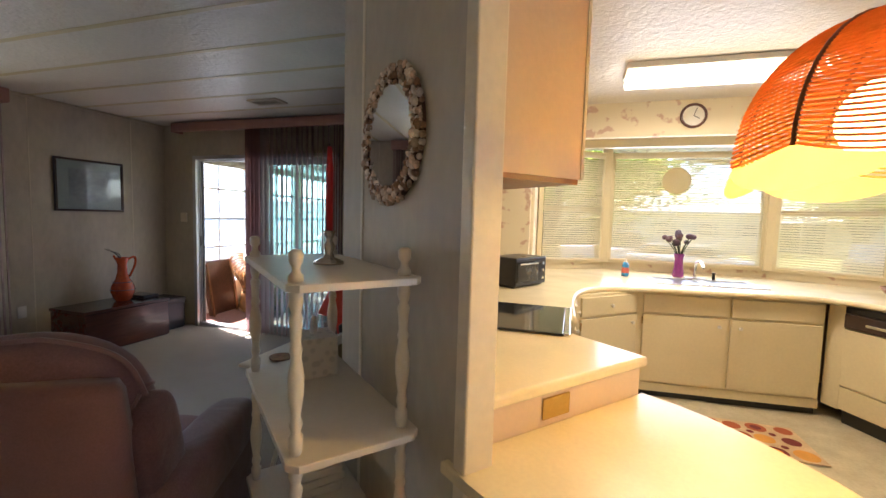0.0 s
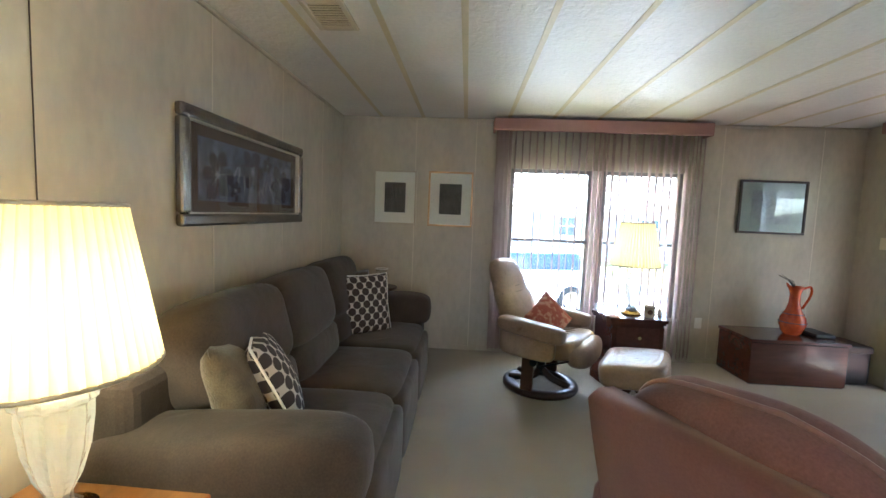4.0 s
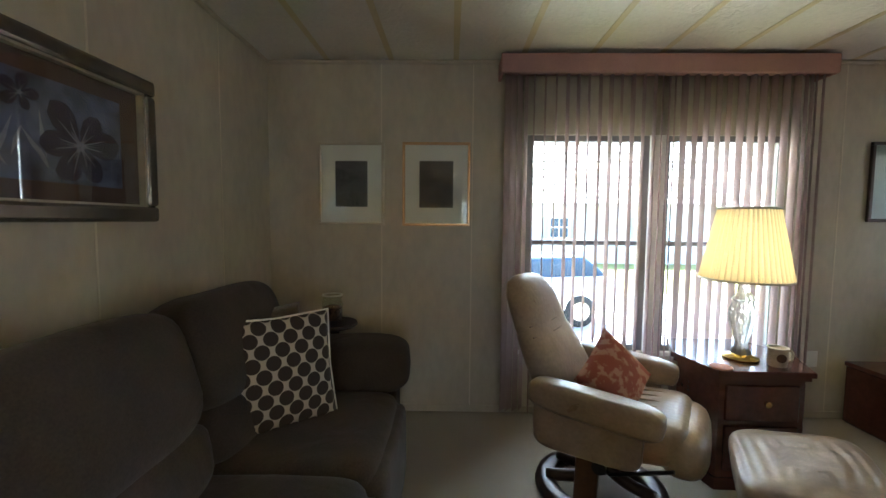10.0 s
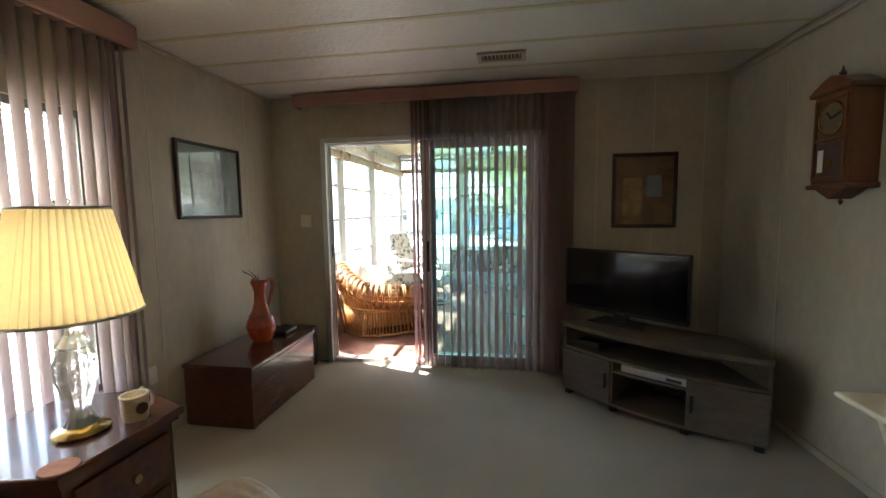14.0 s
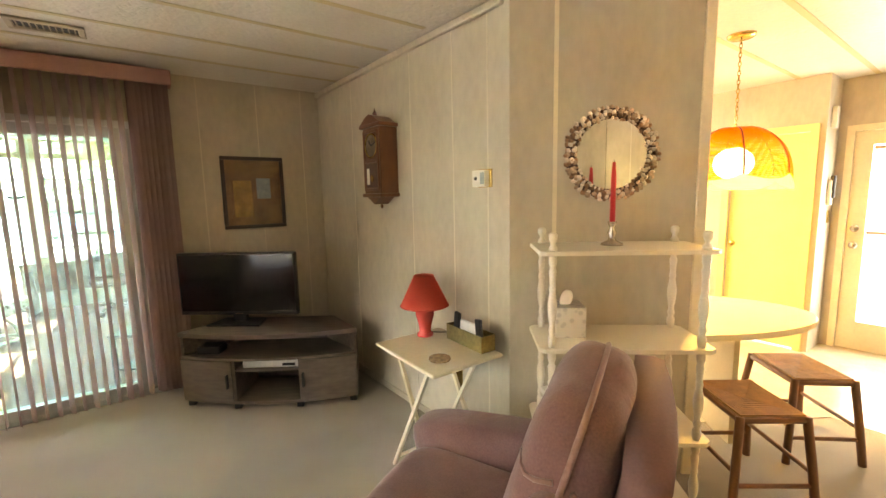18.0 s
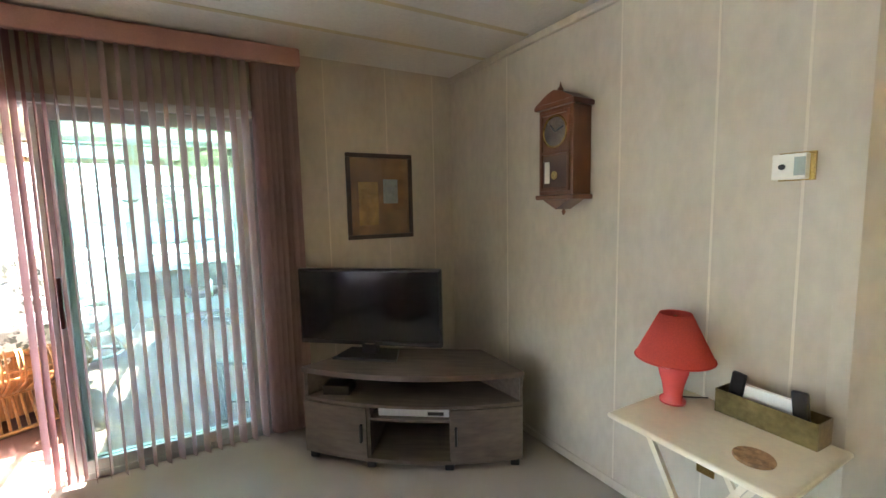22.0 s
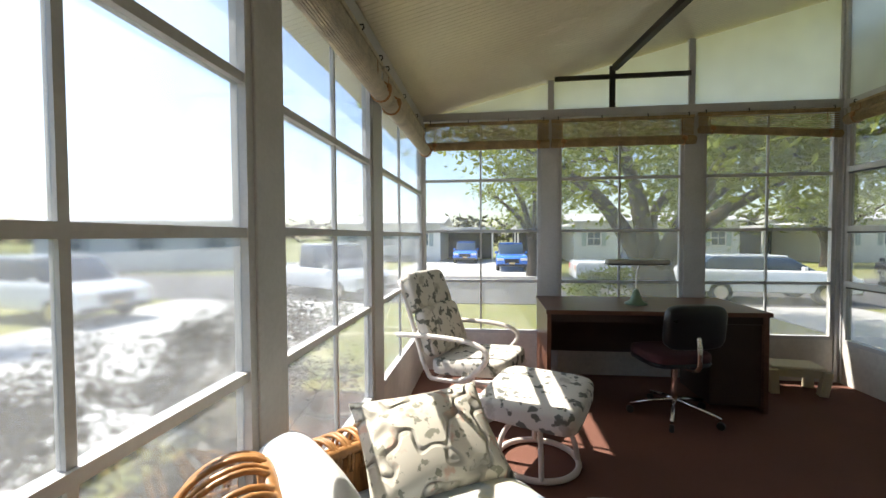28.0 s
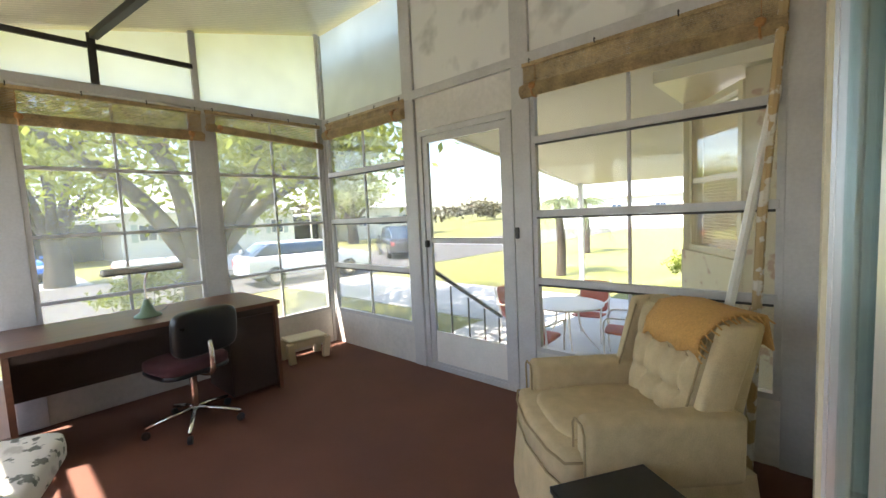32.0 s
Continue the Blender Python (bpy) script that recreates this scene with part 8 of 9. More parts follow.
# ---- desk, office chair, desk lamp, plastic stool ----
dk = thing("desk", "walnut veneer office desk against the porch windows", "desk", pose(0, PY, 0))
part("desktop", box(-2.54, -0.97, 7.245, 7.985, 0.70, 0.732, 0.003), WALNUT, dk)
for x in (-2.53, -1.01):
    part("side_panel", box(x, x + 0.03, 7.27, 7.96, 0.0, 0.70), WALNUT, dk)
part("modesty_panel", box(-2.50, -1.01, 7.80, 7.82, 0.28, 0.70), DARKBOARD, dk)
part("drawer_rail", box(-2.50, -1.01, 7.29, 7.31, 0.64, 0.70), DARKBOARD, dk)
part("pedestal", box(-1.36, -1.012, 7.30, 7.78, 0.04, 0.635), DARKBOARD, dk)
oc = thing("office_chair", "black and maroon swivel office chair on a chrome base", "office chair", pose(-1.66, 7.17 + PY, 0, 0, 0, 12))
MAROON = material("maroon_tweed", (0.075, 0.022, 0.025), 0.9, var=0.2, fine=200)
part("seat", blob(0.44, 0.42, 0.09, 0.45, 12, pose(0, 0.06, 0.44)), MAROON, oc, "", True)
part("seat_shell", blob(0.45, 0.43, 0.05, 0.5, 10, pose(0, 0.06, 0.40)), BLACK, oc, "", True)
part("backrest", blob(0.42, 0.09, 0.30, 0.42, 14, pose(0, -0.20, 0.68, 6, 0, 0)), BLACK, oc, "", True)
part("back_stay", tube(smoothline([(0, 0.0, 0.38), (0, -0.22, 0.40), (0, -0.25, 0.50), (0, -0.235, 0.62)]), 0.018, 8), CHROME, oc, "", True)
part("column", lathe([(0.026, 0.10), (0.024, 0.38)], 14), CHROME, oc)
for k in range(5):
    a = 2 * math.pi * k / 5 + 0.3
    c, s = math.cos(a), math.sin(a)
    leg = part("star_leg", tube([(0, 0, 0.125), (0.14 * c, 0.14 * s, 0.105), (0.29 * c, 0.29 * s, 0.07)], 0.017, 8, taper=0.012), CHROME, oc, "", True)
    part("caster", lathe([(0.024, -0.014), (0.026, 0.0), (0.024, 0.014)], 12), DARKBAR, leg, m=pose(0.29 * c, 0.29 * s, 0.027) @ pose(0, 0, 0, 90, 0, math.degrees(a)))
dl_ = thing("desk_lamp", "green-based desk lamp with a long flat shade", "desk lamp", pose(-1.79, 7.57 + PY, 0.733))
LAMPGREY = material("grey_beige_enamel", (0.40, 0.38, 0.32), 0.4, var=0.06)
GREENENAMEL = material("mint_green_enamel", (0.16, 0.24, 0.15), 0.35, var=0.08)
part("base", lathe([(0.085, 0), (0.085, 0.012), (0.05, 0.03), (0.022, 0.10), (0.016, 0.12)], 20), GREENENAMEL, dl_, "mint green cone base", True)
part("stem", tube(smoothline([(0, 0, 0.11), (0.0, 0, 0.24), (0.02, -0.02, 0.33)]), 0.007, 6), CHROME, dl_, "", True)
part("shade", box(-0.235, 0.235, -0.065, 0.055, 0.325, 0.36, 0.012, 3), LAMPGREY, dl_, "pale grey-beige flat shade")
part("shade_rim", box(-0.24, 0.24, -0.07, 0.06, 0.318, 0.326, 0.003), BLACK, dl_)
part("tube", tube([(-0.20, 0, 0.321), (0.20, 0, 0.321)], 0.010, 8), TRIM, dl_)
part("cord", tube(smoothline([(0.06, 0.02, 0.01), (0.14, 0.16, 0.005), (0.2, 0.3, 0.005)]), 0.003, 5), BLACK, dl_)
ps = thing("step_stool", "cream moulded plastic step stool", "step stool", pose(-0.48, 7.80 + PY, 0, 0, 0, -8))
CREAMPL = material("cream_plastic", (0.68, 0.60, 0.42), 0.4, var=0.04)
part("top", box(-0.19, 0.19, -0.12, 0.12, 0.195, 0.225, 0.012, 3), CREAMPL, ps)
for sx in (-1, 1):
    for sy in (-1, 1):
        bm = box(-0.03, 0.03, -0.025, 0.025, 0.0, 0.20)
        part("leg", bm, CREAMPL, ps, m=pose(sx * 0.165, sy * 0.10, 0, -sy * 6, sx * 6, 0))
for sy in (-1, 1):
    part("apron", box(-0.15, 0.15, sy * 0.105 - 0.006, sy * 0.105 + 0.006, 0.14, 0.20), CREAMPL, ps)


# ---- maize tweed armchair ----
def taper_box(w0, w1, y0, y1, z0, z1, flare=0.0, bevel=0.02):
    """A padded slab: half-width w0 at the foot and w1 at the head, from y0 to y1, leaning by flare at the head."""
    bm = bmesh.new()
    v = [bm.verts.new(p) for p in ((-w0, y0, z0), (w0, y0, z0), (w0, y1, z0), (-w0, y1, z0), (-w1, y0 + flare, z1), (w1, y0 + flare, z1), (w1, y1 + flare, z1), (-w1, y1 + flare, z1))]
    for q in ((3, 2, 1, 0), (4, 5, 6, 7), (0, 1, 5, 4), (1, 2, 6, 5), (2, 3, 7, 6), (3, 0, 4, 7)):
        bm.faces.new([v[i] for i in q])
    bmesh.ops.bevel(bm, geom=bm.edges[:], offset=bevel, segments=3, affect="EDGES", profile=0.5)
    return bm


PIPING = material("tan_piping", (0.36, 0.27, 0.14), 0.9, var=0.1)


def tufted_panel(w0, w1, z0, z1, y0, y1, cols, rows_, depth):
    """A leaning padded panel with pulled-in buttons on a square lattice; its face is towards +y."""
    bm = bmesh.new()
    nu, nv = 36, 30
    grid = []
    for j in range(nv + 1):
        v = j / nv
        row = []
        for i in range(nu + 1):
            u = 2 * i / nu - 1
            edge = (1 - abs(u) ** 6) * (1 - abs(2 * v - 1) ** 6)
            a, b = (u + 1) / 2 * cols, v * rows_
            seam = min(abs(a - round(a)) if 0 < round(a) < cols else 1, 0.5), min(abs(b - round(b)) if 0 < round(b) < rows_ else 1, 0.5)
            pull = math.exp(-(seam[0] / 0.13) ** 2) + math.exp(-(seam[1] / 0.13) ** 2)
            pull = 0.55 * pull + 0.8 * math.exp(-(seam[0] ** 2 + seam[1] ** 2) / 0.03)
            w = w0 + (w1 - w0) * v
            y = y0 + (y1 - y0) * v + depth * edge ** 0.5 - 0.042 * min(pull, 1.3) * edge
            row.append(bm.verts.new((u * w, y, z0 + (z1 - z0) * v)))
        grid.append(row)
    for r0, r1 in zip(grid, grid[1:]):
        for i in range(nu):
            bm.faces.new((r0[i + 1], r0[i], r1[i], r1[i + 1]))
    return bm


def tweed_chair():
    top = thing("armchair", "maize tweed button-tufted armchair with a skirt", "armchair", tc)
    bm = bmesh.new()
    rings = []
    for z, f in ((0.012, 1.07), (0.16, 1.035), (0.30, 1.0)):
        outl_ = [(-0.355, -0.36), (0.355, -0.36), (0.365, 0.0), (0.355, 0.31), (0.30, 0.405), (0.15, 0.44), (0, 0.447), (-0.15, 0.44), (-0.30, 0.405), (-0.355, 0.31), (-0.365, 0.0)]
        rings.append([bm.verts.new((x * f, y * f + 0.012 * (1.07 - f), z)) for x, y in outl_])
    for r0, r1 in zip(rings, rings[1:]):
        for k in range(11):
            bm.faces.new((r0[k], r0[(k + 1) % 11], r1[(k + 1) % 11], r1[k]))
    bm.faces.new(rings[0][::-1])
    bm.faces.new(rings[-1])
    part("skirt", bm, MAIZE, top, "flared tailored skirt")
    # deep seat cushion whose front bows out past the arms
    bm = prism([(-0.27, -0.22), (0.27, -0.22), (0.272, 0.29), (0.335, 0.32), (0.325, 0.39), (0.22, 0.425), (0, 0.445), (-0.22, 0.425), (-0.325, 0.39), (-0.335, 0.32), (-0.272, 0.29)], 0.30, 0.43, 0.04)
    part("seat_cushion", bm, MAIZE, top, "", True)
    bm = blob(0.50, 0.56, 0.07, 0.5, 12, pose(0, 0.08, 0.425), wob=0.02)
    part("seat_crown", bm, MAIZE, top, "", True)
    for z in (0.305, 0.405):
        part("seat_piping", tube([(x, y, z) for x, y in ((-0.34, 0.32), (-0.33, 0.395), (-0.22, 0.43), (0, 0.45), (0.22, 0.43), (0.33, 0.395), (0.34, 0.32))], 0.0055, 6), PIPING, top, "", True)
    part("back_frame", taper_box(0.27, 0.325, -0.34, -0.21, 0.28, 0.885, -0.10, 0.035), MAIZE, top, "", True)
    part("tufted_back", tufted_panel(0.24, 0.26, 0.40, 0.865, -0.185, -0.285, 4, 3, 0.06), MAIZE, top, "button-tufted back panel", True)
    for r in range(1, 3):
        for c in range(1, 4):
            v, u = r / 3, 2 * c / 4 - 1
            part("button", blob(0.02, 0.012, 0.02, 1.0, 6, pose(u * (0.235 + 0.02 * v), -0.185 - 0.10 * v + 0.012, 0.40 + 0.465 * v)), PIPING, top, "", True)
    for s in (-1, 1):
        part("arm", box(-0.062, 0.062, -0.30, 0.335, 0.28, 0.56, 0.03, 3), MAIZE, top, "", True, pose(s * 0.318, 0, 0, 1.5, 0, 0))
        part("arm_piping", tube([(s * 0.318 - 0.05, 0.334, 0.31), (s * 0.318 - 0.052, 0.336, 0.53), (s * 0.318 - 0.03, 0.336, 0.558), (s * 0.318 + 0.03, 0.336, 0.558), (s * 0.318 + 0.052, 0.336, 0.53), (s * 0.318 + 0.05, 0.334, 0.31)], 0.005, 6), PIPING, top, "", True)
        part("back_wing", taper_box(0.030, 0.036, -0.27, -0.13, 0.50, 0.88, -0.115, 0.024), MAIZE, top, "", True, pose(s * 0.29, 0, 0, 0, 0, s * 4))
        part("wing_piping", tube([(s * 0.262, -0.128, 0.52), (s * 0.262, -0.23, 0.85)], 0.005, 6), PIPING, top, "", True)
    for sx in (-0.30, 0.30):
        for sy in (-0.30, 0.30):
            part("foot", box(sx - 0.02, sx + 0.02, sy - 0.02, sy + 0.02, 0, 0.03), DARKBOARD, top)


tc = pose(-0.64, 4.76, 0, 0, 0, 47)
tweed_chair()
hs = thing("head_cover", "orange knitted cover draped over the armchair's back", "cover", tc)
bm = bmesh.new()
prof = [(-0.165, 0.755), (-0.185, 0.82), (-0.255, 0.892), (-0.34, 0.905), (-0.455, 0.89), (-0.465, 0.76)]
rows = [[bm.verts.new((-0.28 + 0.38 * k / 10 + 0.012 * math.sin(j * 2.1 + k), y - 0.01 * abs(k / 5 - 1), z + 0.014 * math.sin(k * 1.7) * (j in (0, 5)))) for k in range(11)] for j, (y, z) in enumerate(prof)]
for r0, r1 in zip(rows, rows[1:]):
    for k in range(10):
        bm.faces.new((r0[k], r0[k + 1], r1[k + 1], r1[k]))
kn = part("knit", bm, KNIT, hs, "", True)
mod = kn.modifiers.new("thickness", "SOLIDIFY")
mod.thickness = 0.012
fr = mesh_of("fringe", tube([(0, 0, 0), (0.003, 0.004, -0.03), (0, 0.006, -0.06)], 0.005, 5), KNIT, True)
for k in range(14):
    f = k / 13 * (len(prof) - 2)
    i = min(int(f), len(prof) - 3)
    y, z = (prof[i][q] + (prof[i + 1][q] - prof[i][q]) * (f - i) for q in (0, 1))
    part("fringe", fr, None, hs, m=pose(-0.293, y + 0.012, z + 0.012, 0, 62, 12 * (k % 3)) @ Matrix.Scale(0.7, 4))

# small black table
bt = thing("side_table", "small black side table beside the armchair", "side table", pose(-1.30, 4.455, 0, 0, 0, -32.7))
part("tabletop", box(-0.19, 0.19, -0.24, 0.24, 0.40, 0.425, 0.004), BLACK, bt)
for sx in (-0.165, 0.165):
    for sy in (-0.215, 0.215):
        part("leg", box(sx - 0.016, sx + 0.016, sy - 0.016, sy + 0.016, 0, 0.40), BLACK, bt)
part("shelf", box(-0.165, 0.165, -0.215, 0.215, 0.12, 0.135), BLACK, bt)
# leaning poles
PEELING = patterned("peeling_painted_wood", (0.46, 0.33, 0.17), (0.66, 0.62, 0.55), 14, "noise", (0.42, 0.47), 0.8)
solid("curtain_pole", tube([(0.0, 4.255, 1.88), (-0.12, 4.555, 0.0)], 0.022, 8), TRIM, "white curtain pole leaning in the corner", "pole")
solid("wooden_pole", tube([(0.005, 4.235, 2.26), (-0.03, 4.30, 1.3), (-0.08, 4.335, 0.0)], 0.021, 8), PEELING, "peeling wooden pole leaning in the corner", "pole")
# folded boards behind the loveseat
fb = thing("folded_table", "brown folded card table leaning by the wall", "folding table", pose(PW + 0.22, 4.62, 0, 0, 0, 8))
part("board", box(-0.012, 0.012, -0.30, 0.28, 0.02, 0.74), WALNUT, fb, m=pose(0, 0, 0, 0, -9, 0))
for y in (-0.24, 0.22):
    part("leg", box(0.014, 0.034, y - 0.012, y + 0.012, 0.0, 0.70), OAK, fb, m=pose(0, 0, 0, 0, -9, 0))
# birds hung on the slider's glass
for x, z in ((-1.93, 1.52), (-1.64, 1.42)):
    bm = bmesh.new()
    for s in (-1, 1):
        bm.faces.new([bm.verts.new(p) for p in ((0, 0, 0), (s * 0.045, 0, 0.012), (s * 0.03, 0, -0.008), (0, 0, -0.012))][:: s])
    solid("bird_decal", bm, DARKBAR, "small dark bird decal on the sliding door glass", "decal", group="bird decals", m=pose(x, NY + 0.033, z))

# ---- outdoors ----
GZ = -0.85
solid("ground", box(-400, 400, -400, 400, GZ - 0.1, GZ), GRASS, "sunlit lawn round the homes", "lawn", "structure")
solid("road", box(-120, 120, 17.2, 26.0, GZ, GZ + 0.02), ASPHALT, "pale grey street in front of the porch", "road", "structure")
solid("road_side", box(-13.5, -6.5, -60, 17.2, GZ, GZ + 0.021), CONCRETE, "wide pale concrete drive beside the house", "road", "structure")
solid("pavement", box(4.2, 7.4, 2.0, 17.2, GZ, GZ + 0.022), CONCRETE, "concrete carport drive", "pavement", "structure")
solid("driveway", box(-9.0, 0.4, 26.0, 42.0, GZ, GZ + 0.022), CONCRETE, "concrete driveway across the street", "pavement", "structure")
solid("patio", box(0.3, 4.2, 4.9, 9.0, GZ, GZ + 0.08), CONCRETE, "concrete patio by the porch door", "pavement", "structure")
solid("wall_under_porch", box(PW - 0.04, PE + 0.06, NO + 0.1, PN + 0.04, GZ, -0.12), KICK, "skirting under the porch", "wall", "structure")
solid("wall_under_house", box(WX - 0.1, 3.95, SY - 0.1, NO - 0.01, GZ, -0.12), SIDING, "skirting under the house", "wall", "structure")
roof = solid("roof_main", box(WX - 0.35, 4.3, SY - 0.5, NO + 0.01, TOP + 0.11, TOP + 0.22), ROOFSHEET, "flat white roof of the home", "roof", "structure")

# awning outside the wide window
aw = thing("window_awning", "white ribbed awning over the wide window", "awning", pose(WX - 0.12, 1.435, 0))
for k in range(11):
    x0, x1 = -0.10 * k, -0.10 * (k + 1)
    z0, z1 = 2.10 - 0.052 * k, 2.10 - 0.052 * (k + 1)
    bm = bmesh.new()
    tube([(x0, -1.15, z0), (x0, 1.15, z0)], 0.014, 6, bm)
    v = [bm.verts.new(p) for p in ((x0, -1.15, z0), (x1, -1.15, z1), (x1, 1.15, z1), (x0, 1.15, z0), (x0, -1.15, z0 + 0.01), (x1, -1.15, z1 + 0.01), (x1, 1.15, z1 + 0.01), (x0, 1.15, z0 + 0.01))]
    for q in ((0, 1, 2, 3), (7, 6, 5, 4), (0, 4, 5, 1), (1, 5, 6, 2), (2, 6, 7, 3), (3, 7, 4, 0)):
        bm.faces.new([v[i] for i in q])
    part("rib_panel", bm, FROST, aw)
for y in (-1.12, 1.12):
    part("arm", tube([(0.0, y, 1.35), (-1.08, y, 1.535)], 0.012, 6), ALU, aw)

# carport roof on posts
CARPAN = material("beige_carport_pan", (0.44, 0.385, 0.29), 0.5, var=0.08, scale=1)
cp = thing("carport", "beige carport roof on slim white posts", "carport", pose(0, 0, 0))
slope = lambda x: 2.61 - 0.145 * (x - 2.7)
bm = bmesh.new()
for k in range(36):
    x0, x1 = 0.33 + 0.2 * k, 0.33 + 0.2 * (k + 1)
    lo = [bm.verts.new((x, y, slope(x) + d)) for x, y, d in ((x0, 4.1, 0.012), (x1 - 0.03, 4.1, 0), (x1 - 0.03, 8.5, 0), (x0, 8.5, 0.012))]
    hi = [bm.verts.new((x, y, slope(x) + 0.07)) for x, y in ((x0, 4.1), (x1, 4.1), (x1, 8.5), (x0, 8.5))]
    bm.faces.new(lo[::-1])
    bm.faces.new(hi)
    for q in range(4):
        bm.faces.new((lo[q], lo[(q + 1) % 4], hi[(q + 1) % 4], hi[q]))
part("roof", bm, CARPAN, cp, "beige ribbed carport roof pan")
bm = bmesh.new()
v = [bm.verts.new((x, y, slope(x) + z)) for x, y, z in ((0.33, 8.5, -0.04), (7.55, 8.5, -0.04), (7.55, 8.5, 0.10), (0.33, 8.5, 0.10), (0.33, 8.55, -0.04), (7.55, 8.55, -0.04), (7.55, 8.55, 0.10), (0.33, 8.55, 0.10))]
for q in ((0, 1, 2, 3), (7, 6, 5, 4), (0, 4, 5, 1), (1, 5, 6, 2), (2, 6, 7, 3), (3, 7, 4, 0)):
    bm.faces.new([v[i] for i in q])
part("fascia", bm, TRIM, cp)
for x, y in ((4.3, 8.4), (7.3, 8.4), (7.3, 5.5)):
    part("post", box(x - 0.05, x + 0.05, y - 0.05, y + 0.05, GZ, slope(x) + 0.005), ALUWHITE, cp)
# steps with a handrail
stp = thing("porch_steps", "wooden steps with a dark handrail at the screen door", "steps", pose(PE + 0.05, 6.2 + PY, 0))
for k in range(4):
    part("tread", box(0.05 + 0.28 * k, 0.35 + 0.28 * k, -0.5, 0.5, -0.06 - 0.19 * k, -0.02 - 0.19 * k, 0.004), OAK, stp)
for y in (-0.5, 0.5):
    part("stringer", tube([(0.05, y, -0.10), (1.15, y, -0.80)], 0.05, 4), OAK, stp)
part("handrail", tube([(0.05, 0.5, 0.90), (1.25, 0.5, 0.16)], 0.022, 6), DARKBAR, stp)
for k in range(5):
    x = 0.12 + 0.27 * k
    part("baluster", tube([(x, 0.5, 0.86 - 0.617 * (x - 0.05)), (x, 0.5, -0.12 - 0.63 * (x - 0.05))], 0.011, 6), DARKBAR, stp)
# patio set
pt = thing("patio_table", "round white patio table", "patio table", pose(3.2, 6.85, GZ + 0.08))
part("tabletop", lathe([(0.50, 0.70), (0.52, 0.71), (0.52, 0.725), (0.50, 0.73)], 40), TRIM, pt)
for k in range(4):
    a = math.pi * k / 2 + 0.6
    part("leg", tube(smoothline([(0.15 * math.cos(a), 0.15 * math.sin(a), 0.70), (0.2 * math.cos(a), 0.2 * math.sin(a), 0.35), (0.45 * math.cos(a), 0.45 * math.sin(a), 0.0)]), 0.014, 6), WHITETUBE, pt)


def patio_chair(m):
    top = thing("patio_chair", "white-framed patio chair with a red sling", "patio chair", m, "chairs round the patio table")
    part("seat", blob(0.46, 0.46, 0.03, 0.3, 8, pose(0, 0.02, 0.40, 4, 0, 0)), REDSLING, top, "", True)
    part("backrest", blob(0.46, 0.03, 0.52, 0.3, 8, pose(0, -0.27, 0.66, 14, 0, 0)), REDSLING, top, "", True)
    for s in (-1, 1):
        part("arm", tube(smoothline([(s * 0.25, -0.30, 0.64), (s * 0.27, 0.0, 0.63), (s * 0.26, 0.22, 0.60), (s * 0.25, 0.24, 0.30), (s * 0.25, 0.22, 0.0)]), 0.014, 6), WHITETUBE, top, "", True)
        part("back_leg", tube(smoothline([(s * 0.24, -0.36, 0.92), (s * 0.24, -0.24, 0.42), (s * 0.24, -0.30, 0.0)]), 0.014, 6), WHITETUBE, top, "", True)
    return top


pc = patio_chair(pose(2.43, 6.9, GZ + 0.08, 0, 0, -90))
for x, y, a in ((3.95, 6.75, 95), (3.2, 7.55, 178), (3.3, 5.98, 14)):
    copy_thing(pc, pose(x, y + PY, GZ + 0.08, 0, 0, a))


